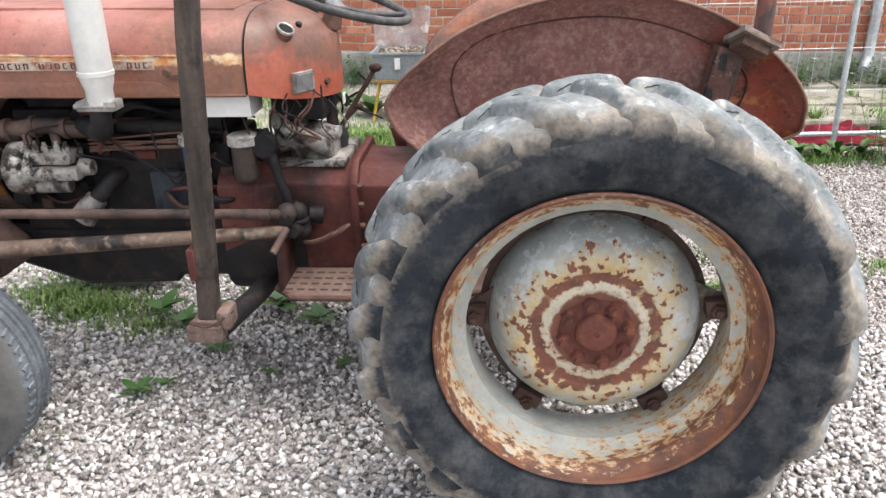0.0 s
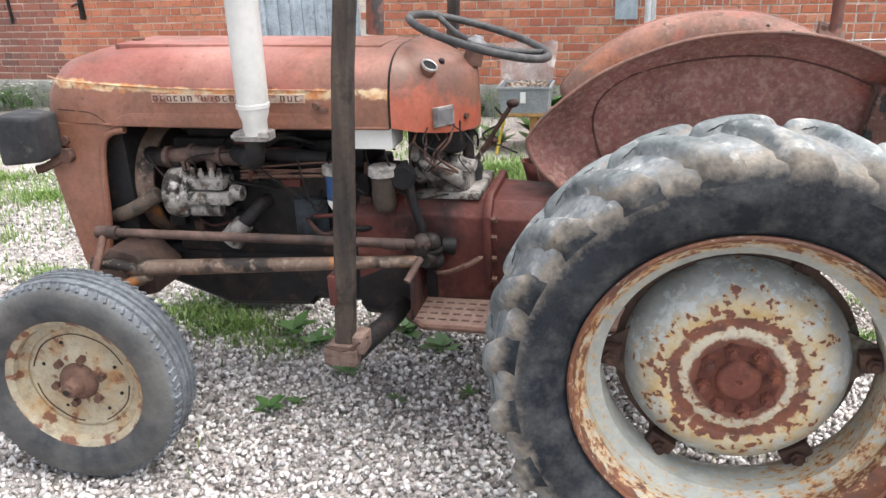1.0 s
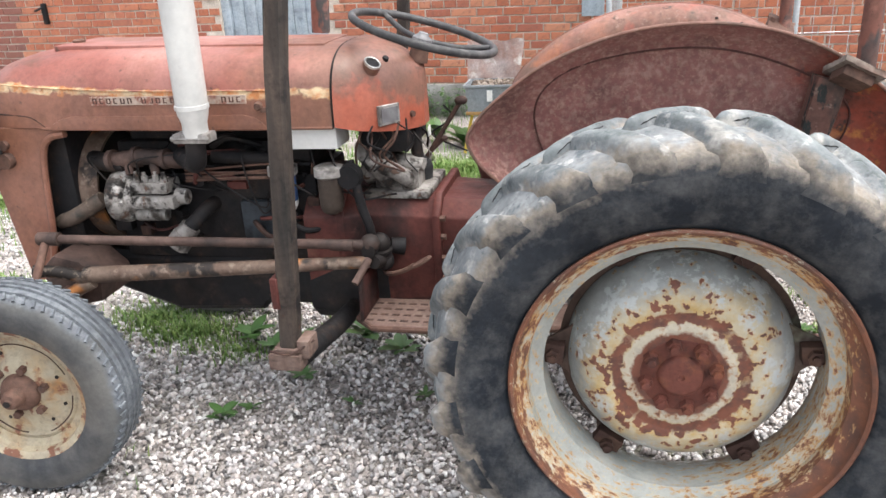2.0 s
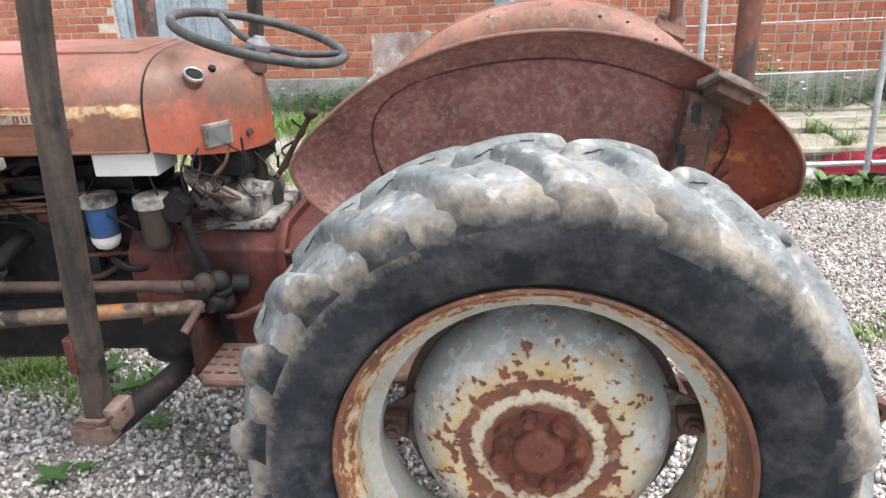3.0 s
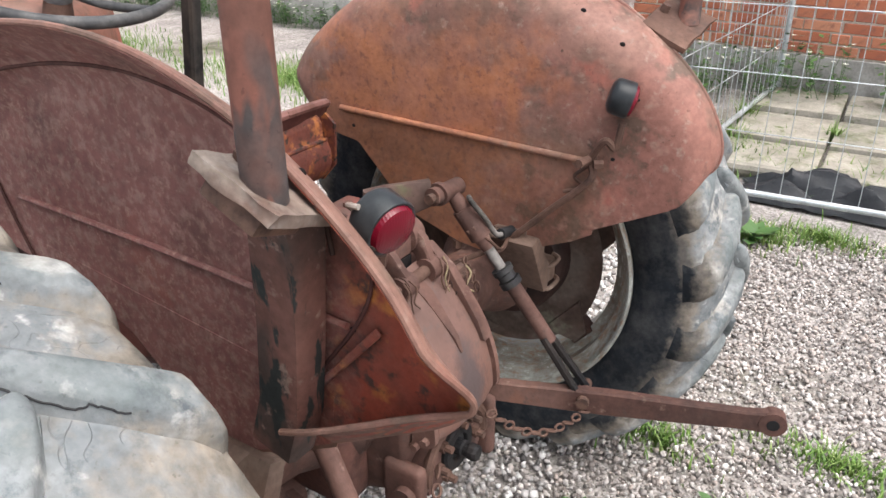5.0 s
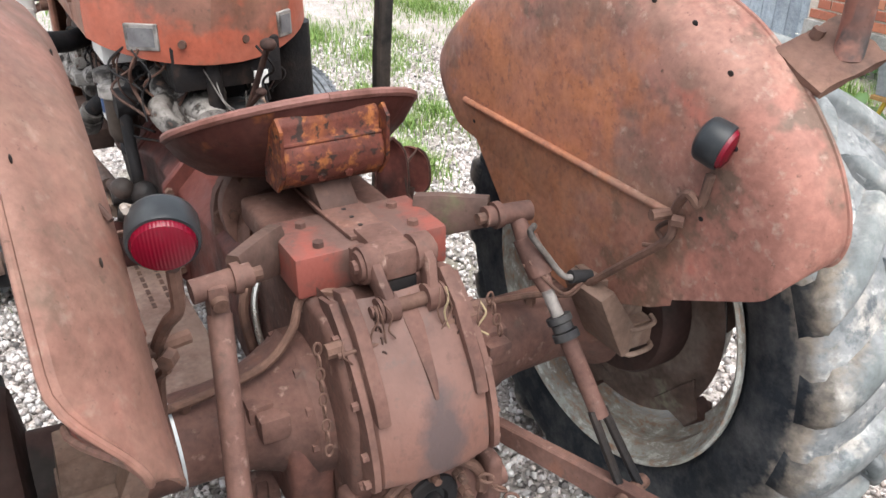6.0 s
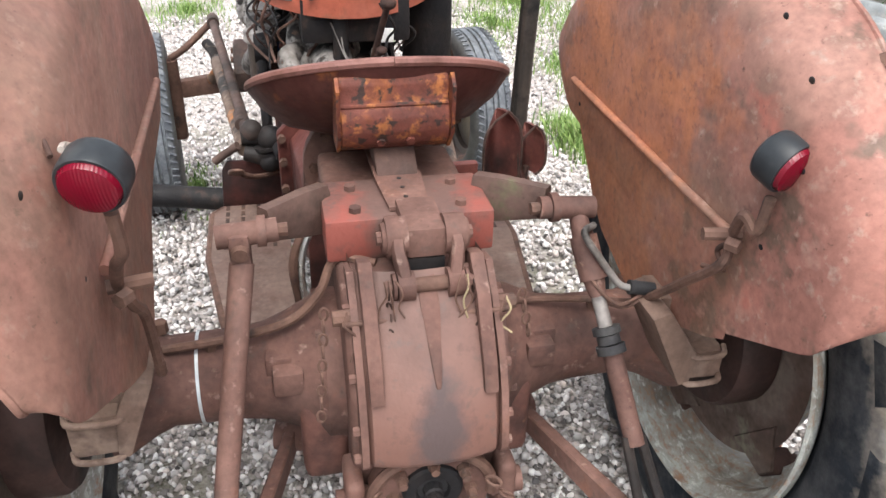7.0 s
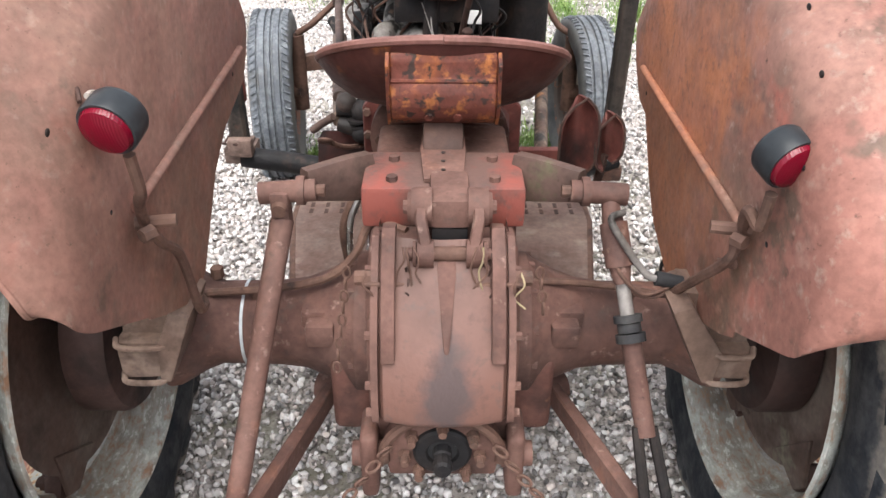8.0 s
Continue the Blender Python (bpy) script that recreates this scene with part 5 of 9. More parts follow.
    if side > 0:
        foot = [(-0.42, 0.940), (-0.30, 0.870), (-0.20, 0.765), (-0.14, 0.718), (-0.02, 0.679), (0.035, 0.673), (0.106, 0.689), (0.181, 0.716), (0.257, 0.749), (0.30, 0.775), (0.31, 0.88)]
    bm = bmesh.new()
    prism(bm, foot, side * 0.4040, side * 0.4026)
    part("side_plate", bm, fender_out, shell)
    bm = bmesh.new()
    prism(bm, [(x * 0.98, z + 0.004) for x, z in foot], side * 0.4052, side * 0.4044)
    part("side_plate_lining", bm, fender_in, shell)
    # brace in the rear pocket
    bm = bmesh.new()
    prism(bm, [(0.288, 0.908 + dz), (0.297, 0.902 + dz), (0.390, 1.005 + dz), (0.382, 1.012 + dz)], side * 0.4085, side * 0.415)
    bevelled(bm, 0.002, 1)
    part("pocket_brace", bm, fender_in, shell)
    # stiffening ridge on the side towards the seat
    bm = bmesh.new()
    tube(bm, [(-0.345, side * 0.3975, 0.985 + dz), (-0.10, side * 0.3967, 0.978 + dz), (0.285, side * 0.3955, 0.968 + dz)], 0.0072, 10)
    part("ridge", bm, fender_out, shell)
    # rusted-through holes
    holes = [(0.353, 1.208), (0.392, 1.116), (0.341, 0.992), (-0.285, 0.954), (0.12, 1.24)]
    if side > 0:
        holes = [(0.325, 1.162), (0.368, 1.068), (0.332, 0.945), (0.241, 1.215), (0.16, 1.235), (-0.313, 0.910), (-0.330, 0.952)]
    for x, z in holes:
        bm = bmesh.new()
        bmesh.ops.create_uvsphere(bm, u_segments=12, v_segments=8, radius=0.005, matrix=Matrix.Translation((x, side * (face_y(x, z) + 0.0005), z)) @ Matrix.Diagonal((1.15, 0.3, 0.9, 1)))
        part("hole", bm, grime, shell)
    # pressed support bracket hanging under the fender: slanted flange, two lipped shelves
    (ta, tb), yb, yc, mid, ym = ((0.392, 0.737), 0.446, 0.522, 0.669, 0.437) if side < 0 else ((0.354, 0.750), 0.427, 0.501, 0.653, 0.432)
    bm = bmesh.new()
    prism(bm, [(side * yb, 0.600), (side * yc, 0.597), (side * yc, mid), (side * (ym + 0.012), mid)], 0.080, 0.180, axis="x")
    bevelled(bm, 0.004, 2)
    br = part("bracket", bm, bracket_mat, shell, "dusty pressed fender bracket")
    bm = bmesh.new()
    prism(bm, [(side * ta, tb - 0.012), (side * (ta + 0.030), tb), (side * (ym + 0.014), mid + 0.004), (side * (yb + 0.012), 0.600), (side * (yb - 0.006), 0.597)], 0.080, 0.192, axis="x")
    bevelled(bm, 0.005, 2)
    part("flange", bm, bracket_mat, br)
    bm = bmesh.new()
    prism(bm, [(side * (ta + 0.028), tb), (side * (yc - 0.010), tb - 0.010), (side * (yc - 0.004), mid), (side * (ym + 0.010), mid)], 0.080, 0.152, axis="x")
    part("recess", bm, bracket_mat, br)
    for z, y0 in ((0.599, yb), (mid, ym)):
        bm = bmesh.new()
        tube(bm, [(0.178, side * (y0 + 0.002), z + 0.010), (0.192, side * (y0 + 0.010), z), (0.192, side * (yc - 0.012), z), (0.172, side * yc, z + 0.003)], 0.0052, 8, smooth=4)
        part("lip", bm, bracket_mat, br)
    return shell


fender(-1)
fender(1)


def tail_lamp(side):
    y, z = (-0.360, 1.113) if side < 0 else (0.383, 1.066)
    m = pose(0.338 if side < 0 else 0.322, y, z + 0.012, 0, 17, 12 * side if side < 0 else 21)
    bm = bmesh.new()
    lathe(bm, [(0.0, 0.0), (0.024, 0.0), (0.034, 0.006), (0.0365, 0.012), (0.0375, 0.040), (0.036, 0.044), (0.033, 0.044), (0.033, 0.038), (0.0, 0.038)], 40, axis="x")
    bmesh.ops.scale(bm, vec=(0.95, 0.93, 0.93), verts=bm.verts)
    bmesh.ops.transform(bm, matrix=m, verts=bm.verts)
    lamp = part("tail_lamp", bm, lamp_black, tractor, "round black tail lamp with red lens")
    bm = bmesh.new()
    lathe(bm, [(0.0, 0.038), (0.0328, 0.038), (0.0328, 0.044), (0.030, 0.050), (0.018, 0.054), (0.0, 0.055)], 40, axis="x")
    bmesh.ops.scale(bm, vec=(0.95, 0.93, 0.93), verts=bm.verts)
    part("lens", bm, lens_red, lamp, "ribbed red lens", at=m)
    bm = bmesh.new()
    e = (0.296, side * 0.382, 0.952 if side < 0 else 0.945)
    tube(bm, [(0.352, y, z - 0.040), (0.342, y, z - 0.09), (0.325, side * 0.372, e[2] + 0.045), e] + ([(0.276, -0.374, 0.912), (0.216, -0.377, 0.857), (0.176, -0.380, 0.752)] if side < 0 else [(0.300, 0.374, 0.905), (0.22, 0.374, 0.825), (0.123, 0.370, 0.73)]), 0.0075, 8)
    part("stalk", bm, rusty_steel, lamp, "rusty bent lamp stalk")
    bm = bmesh.new()
    rod(bm, (e[0] - 0.01, side * 0.345, e[2]), (e[0], side * 0.395, e[2]), 0.009, 0.009, 8)
    rod(bm, (e[0] + 0.01, side * 0.37, e[2] - 0.005), (e[0] + 0.025, side * 0.38, e[2] - 0.005), 0.010, 0.010, 6)
    part("stalk_clamp", bm, rusty_steel, lamp)
    bm = bmesh.new()
    tube(bm, [(0.345, side * 0.405, z + 0.020), (0.325, side * 0.415, z + 0.028), (0.335, side * 0.42, z - 0.02)], 0.003, 6)
    part("lamp_wire", bm, dark_rust, lamp)
    if side < 0:
        bm = bmesh.new()
        a = m @ Vector((-0.004, 0, 0.0))
        tube(bm, [a + Vector((0.018, -0.033, 0.016)), a + Vector((0.004, -0.033, 0.015)), a + Vector((0.0, -0.026, 0.010)), a + Vector((0.006, -0.018, 0.0))], 0.0036, 8)
        part("lamp_clip", bm, plate_pale, lamp, "pale worn lamp clip")
    return lamp


tail_lamp(-1)
tail_lamp(1)


# ---- bonnet, nose and dash ----
def half_section(x, w, zb, zt, n=3.4, k=26):
    pts = []
    for i in range(k + 1):
        a = math.pi * i / k
        c, s = math.cos(a), math.sin(a)
        pts.append((x, -w * math.copysign(abs(c) ** (2 / n), c), zb + (zt - zb) * abs(s) ** (2 / n)))
    return pts


def bonnet():
    secs = [half_section(-2.170, 0.130, 1.04, 1.120, 2.2), half_section(-2.163, 0.195, 1.04, 1.155, 2.6), half_section(-2.142, 0.228, 1.04, 1.192, 2.9), half_section(-2.10, 0.246, 1.037, 1.224), half_section(-2.02, 0.257, 1.036, 1.246),
            half_section(-1.88, 0.262, 1.036, 1.257), half_section(-1.5, 0.264, 1.035, 1.257), half_section(-1.2, 0.264, 1.035, 1.251), half_section(-0.965, 0.262, 1.035, 1.247)]
    bm = bmesh.new()
    loft(bm, secs, cap=False, loop=False)
    first = [v for v in bm.verts][:27]
    bm.faces.new(first)
    thicken(bm, -0.004)
    b = part("bonnet", bm, bonnet_red, tractor, "faded red bonnet with chipped paint and decal remains")
    # thin raised lid along the crown, lower towards the dash
    bm = bmesh.new()
    box(bm, -2.03, -1.02, -0.118, 0.118, 1.235, 1.270)
    bevelled(bm, 0.005, 2)
    for v in bm.verts:
        v.co.z -= 0.016 * max(0.0, v.co.x + 1.7) / 0.7
        v.co.x += 0.10 * (v.co.y / 0.118) ** 2 * (1 if v.co.x < -1.9 else 0)
    part("bonnet_lid", bm, bonnet_red, b, "thin raised hinged lid along the bonnet")
    bm = bmesh.new()
    lathe(bm, [(0.0, 0.0), (0.020, 0.0), (0.021, 0.006), (0.013, 0.010), (0.0, 0.011)], 20, axis="z", centre=(-1.91, -0.02, 1.270))
    part("lid_cap", bm, rusty_steel, b)
    for hand in (-1, 1):
        # lower rolled edge
        bm = bmesh.new()
        tube(bm, [(-1.93, hand * 0.262, 1.034), (-1.4, hand * 0.264, 1.030), (-0.965, hand * 0.262, 1.031)], 0.006, 8)
        part("rolled_edge", bm, bonnet_red, b)
        # pressed step round the top of the engine opening
        bm = bmesh.new()
        prism(bm, [(-1.905, 1.029), (-1.885, 1.050), (-1.855, 1.064), (-1.81, 1.072), (-1.24, 1.073), (-1.205, 1.066), (-1.180, 1.050), (-1.165, 1.029)], hand * 0.255, hand * 0.2695)
        bevelled(bm, 0.004, 2)
        part("side_moulding", bm, bonnet_red, b)
        # seam where the nose panel meets the bonnet
        bm = bmesh.new()
        tube(bm, [(-2.150, hand * 0.214, 1.080), (-2.10, hand * 0.2465, 1.079), (-2.02, hand * 0.2575, 1.076), (-1.968, hand * 0.2605, 1.070), (-1.935, hand * 0.2622, 1.052), (-1.912, hand * 0.263, 1.034)], 0.0030, 6)
        part("panel_seam", bm, dark_rust, b, "dark seam between nose and bonnet")
        # stepped crease along the side
        bm = bmesh.new()
        tube(bm, [(-2.125, hand * 0.232, 1.184), (-2.05, hand * 0.250, 1.172), (-1.84, hand * 0.258, 1.157), (-1.56, hand * 0.262, 1.146), (-1.15, hand * 0.262, 1.142)], 0.0032, 6)
        part("side_crease", bm, bonnet_red, b)
    bm = bmesh.new()
    lathe(bm, [(0.0, -0.014), (0.010, -0.013), (0.013, -0.006), (0.014, 0.006), (0.0, 0.006)], 16, centre=(-1.185, -0.268, 1.098))
    box(bm, -1.178, -1.150, -0.276, -0.262, 1.080, 1.094)
    part("bonnet_catch", bm, rusty_steel, b, "small rusty bonnet catch")
    return b


bonnet_ob = bonnet()


def nose():
    side = [(-1.905, 1.036), (-2.168, 1.036), (-2.166, 0.90), (-2.140, 0.72), (-2.115, 0.55), (-2.095, 0.505), (-2.035, 0.505), (-2.010, 0.58), (-1.985, 0.70), (-1.965, 0.88), (-1.945, 0.965), (-1.915, 1.000), (-1.86, 1.012), (-1.86, 1.036)]
    n = None
    for hand in (-1, 1):
        bm = bmesh.new()
        prism(bm, side, hand * 0.245, hand * 0.258)
        bevelled(bm, 0.003, 1)
        ob = part("nose_panel", bm, bonnet_red, tractor, "rust-streaked nose side panel")
        n = n or ob
        bm = bmesh.new()
        tube(bm, [(-1.86, hand * 0.256, 1.016), (-1.915, hand * 0.256, 1.004), (-1.948, hand * 0.256, 0.968), (-1.968, hand * 0.256, 0.88), (-1.988, hand * 0.256, 0.70), (-2.013, hand * 0.256, 0.58), (-2.038, hand * 0.256, 0.508)], 0.012, 8)
        part("flange", bm, bonnet_red, ob)
    bm = bmesh.new()
    rows = []
    for z, x, w in ((1.04, -2.172, 0.245), (0.90, -2.168, 0.245), (0.72, -2.142, 0.245), (0.55, -2.117, 0.245), (0.505, -2.097, 0.245)):
        rows.append([(x + 0.055 * (1 - math.cos(a)) * 0.5 - 0.028 * math.cos(a), w * math.sin(a), z) for a in [math.pi * (i / 16 - 0.5) for i in range(17)]])
    loft(bm, rows, cap=False, loop=False)
    thicken(bm, 0.006)
    part("grille", bm, bonnet_red, tractor, "curved red front grille panel")
    # radiator with cowl just behind the nose
    bm = bmesh.new()
    box(bm, -2.02, -1.90, -0.215, 0.215, 0.56, 1.02)
    bevelled(bm, 0.01)
    part("radiator", bm, grime, tractor, "black radiator")
    bm = bmesh.new()
    lathe(bm, [(0.20, 0.0), (0.20, 0.07), (0.19, 0.07), (0.19, 0.0)], 40, axis="x", centre=(-1.90, 0, 0.79), closed=True)
    part("fan_cowl", bm, tube_orange, tractor, "rusty fan cowl")
    # headlamp on its bracket
    m = pose(-2.150, -0.330, 1.006, 0, 0, 4)
    bm = bmesh.new()
    box(bm, -0.075, 0.060, -0.078, 0.078, -0.080, 0.080)
    bevelled(bm, 0.016, 3)
    for v in bm.verts:
        if v.co.x > 0.03:
            v.co.y *= 0.84
            v.co.z *= 0.90
    bmesh.ops.transform(bm, matrix=m, verts=bm.verts)
    lamp = part("headlamp", bm, black_plastic, tractor, "faded black plastic headlamp housing")
    bm = bmesh.new()
    rod(bm, (-0.080, 0, 0), (-0.073, 0, 0), 0.062, 0.066, 28)
    bmesh.ops.transform(bm, matrix=m, verts=bm.verts)
    part("lens", bm, mirror_glass, lamp)
    bm = bmesh.new()
    tube(bm, [(-2.165, -0.33, 0.895), (-2.14, -0.31, 0.90), (-2.10, -0.262, 0.925)], 0.014, 8)
    rod(bm, (-2.085, -0.285, 0.93), (-2.085, -0.245, 0.93), 0.026, 0.026, 12)
    rod(bm, (-2.085, -0.275, 0.98), (-2.085, -0.250, 0.98), 0.017, 0.014, 12)
    part("lamp_bracket", bm, rusty_steel, lamp)


nose()


def dash():
    # the panel behind the bonnet, rounded off to the rear
    secs = [half_section(-0.958, 0.266, 1.032, 1.251), half_section(-0.930, 0.252, 1.024, 1.249, 3.4), half_section(-0.900, 0.232, 1.014, 1.243, 3.2), half_section(-0.860, 0.198, 1.004, 1.232, 3.0),
            half_section(-0.820, 0.158, 0.996, 1.216, 2.8), half_section(-0.785, 0.112, 0.990, 1.198, 2.6), half_section(-0.762, 0.068, 0.987, 1.184, 2.4), half_section(-0.748, 0.030, 0.986, 1.166, 2.2)]
    bm = bmesh.new()
    loft(bm, secs, cap=False, loop=False)
    bm.faces.new([v for v in bm.verts][-27:])
    thicken(bm, -0.004)
    d = part("dash", bm, dash_red, tractor, "rounded orange-red dash cowl worn to bare metal")
    bm = bmesh.new()
    tube(bm, half_section(-0.961, 0.2665, 1.032, 1.252), 0.0032, 6, smooth=0)
    part("seam", bm, grime, d, "dark rubber seam")
    # framed plates on the rounded corners
    for y, half, turn in ((-0.166, 0.044, -36), (0.166, 0.030, 36)):
        m = pose(-0.822, y, 1.048, 0, 0, turn)
        bm = bmesh.new()
        box(bm, -0.006, 0.006, -half * 0.9, half * 0.9, -0.030, 0.030)
        bevelled(bm, 0.002, 1)
        p = part("instrument_plate", bm, alu, d, "pale framed instrument plate", at=m)
        bm = bmesh.new()
        box(bm, 0.004, 0.0075, -half * 0.9 + 0.009, half * 0.9 - 0.009, -0.021, 0.021)
        part("plate_face", bm, grey_face, p, "dull grey plate face")
    for x, y, z in ((-0.776, -0.086, 1.034), (-0.762, 0.045, 1.036)):
        bm = bmesh.new()
        rod(bm, (x - 0.012, y * 0.95, z), (x + 0.014, y * 1.1, z), 0.012, 0.009, 12)
        part("knob", bm, rusty_steel, d)
    up = Vector(RING_UP).to_track_quat("Z", "X").to_matrix().to_4x4()
    m = Matrix.Translation(RING_AT) @ up
    bm = bmesh.new()
    lathe(bm, [(0.0205, -0.004), (0.026, -0.004), (0.0262, 0.003), (0.024, 0.005), (0.021, 0.003)], 28, axis="z", closed=True)
    bmesh.ops.transform(bm, matrix=m, verts=bm.verts)
    part("filler_ring", bm, chrome, d, "chrome filler ring")
    bm = bmesh.new()
    lathe(bm, [(0.0, -0.05), (0.0256, -0.05), (0.0256, -0.003), (0.0, -0.003)], 28, axis="z")
    bmesh.ops.transform(bm, matrix=m, verts=bm.verts)
    part("filler_neck", bm, dash_red, d)
    bm = bmesh.new()
    lathe(bm, [(0.0, -0.001), (0.0208, -0.001), (0.0208, -0.004), (0.0, -0.004)], 20, axis="z")
    bmesh.ops.transform(bm, matrix=m, verts=bm.verts)
    part("filler_mouth", bm, grime, d)
    bm = bmesh.new()
    rod(bm, Vector(PLUG_AT) - Vector(RING_UP) * 0.006, Vector(PLUG_AT) + Vector(RING_UP) * 0.006, 0.011, 0.009, 14)
    part("plug", bm, grime, d)


RING_AT, RING_UP, PLUG_AT = (-0.858, -0.168, 1.199), (0.50, -0.30, 0.81), (-0.834, -0.112, 1.203)
dash()


def steering():
    hub = Vector((-0.742, 0.0, 1.252))
    tilt = Matrix.Rotation(radians(17), 4, "Y")
    way = tilt @ Vector((0, 0, 1))
    m = Matrix.Translation(hub) @ tilt
    bm = bmesh.new()
    pts = [(0.222 * math.cos(2 * math.pi * i / 48), 0.222 * math.sin(2 * math.pi * i / 48), 0.012) for i in range(48)]
    rings = []
    for i, p in enumerate(pts):
        a = 2 * math.pi * i / 48
        rings.append([((0.222 + 0.0125 * math.cos(b)) * math.cos(a), (0.222 + 0.0125 * math.cos(b)) * math.sin(a), 0.012 + 0.0125 * math.sin(b)) for b in [2 * math.pi * k / 12 for k in range(12)]])
    loft(bm, rings + [rings[0]], cap=False)
    bmesh.ops.remove_doubles(bm, verts=bm.verts, dist=1e-6)
    bmesh.ops.transform(bm, matrix=m, verts=bm.verts)
    w = part("steering_wheel", bm, wheel_grip, tractor, "worn dark grey three-spoke steering wheel")
    for k in range(3):
        a = radians(20 + 120 * k)
        c, s = math.cos(a), math.sin(a)
        bm = bmesh.new()
        tube(bm, [(0.02 * c, 0.02 * s, -0.012), (0.10 * c, 0.10 * s, -0.012), (0.17 * c, 0.17 * s, 0.0), (0.222 * c, 0.222 * s, 0.012)], 0.0095, 10)
        bmesh.ops.transform(bm, matrix=m, verts=bm.verts)
        part("spoke", bm, wheel_grip, w)
    bm = bmesh.new()
    lathe(bm, [(0.0, 0.012), (0.014, 0.012), (0.018, 0.004), (0.030, -0.004), (0.034, -0.020), (0.028, -0.035), (0.0, -0.035)], 24, axis="z")
    bmesh.ops.transform(bm, matrix=m, verts=bm.verts)
    part("hub", bm, grey_face, w, "dull metal wheel hub")
    bm = bmesh.new()
    rod(bm, hub - 0.03 * way, hub - 0.075 * way, 0.027, 0.032, 18)
    rod(bm, hub - 0.07 * way, hub - 0.30 * way, 0.022, 0.022, 18)
    part("column", bm, rusty_steel, tractor, "rusty steering column")


steering()


def exhausts():
    bm = bmesh.new()
    lathe(bm, [(0.036, 1.005), (0.036, 1.045), (0.044, 1.070), (0.0455, 1.09), (0.046, 1.20), (0.049, 1.75), (0.042, 1.79), (0.030, 1.80), (0.030, 2.05), (0.026, 2.05), (0.026, 1.9), (0.0, 1.9)], 32, axis="z", centre=(0, 0, 0))
    bmesh.ops.transform(bm, matrix=Matrix.Translation((-1.338, -0.375, 0.03)) @ pose(0, 0, 1.05, 0, 1.0, 0) @ Matrix.Translation((0, 0, -1.05)), verts=bm.verts)
    e = part("muffler", bm, silver, tractor, "silver-painted upright exhaust muffler")
    bm = bmesh.new()
    box(bm, -1.40, -1.29, -0.405, -0.345, 1.018, 1.046)
    bevelled(bm, 0.006)
    rod(bm, (-1.405, -0.40, 1.032), (-1.285, -0.40, 1.032), 0.007, 0.007, 8)
    part("clamp", bm, alu, e, "bright pipe clamp")
    bm = bmesh.new()
    lathe(bm, [(0.044, 1.082), (0.0485, 1.084), (0.0485, 1.096), (0.044, 1.098)], 32, axis="z", centre=(-1.338, -0.375, 0.03), closed=True)
    part("band", bm, silver, e)
    bm = bmesh.new()
    tube(bm, [(-1.345, -0.375, 1.04), (-1.36, -0.36, 0.96), (-1.42, -0.28, 0.93), (-1.50, -0.20, 0.93)], 0.03, 12)
    part("exhaust_elbow", bm, grime, e)
    # brown stack rising behind the bonnet
    bm = bmesh.new()
    rod(bm, (-1.12, 0.14, 1.26), (-1.07, 0.14, 1.95), 0.030, 0.030, 20)
    part("stack_pipe", bm, post_rust, tractor, "rusty brown stack pipe")


exhausts()


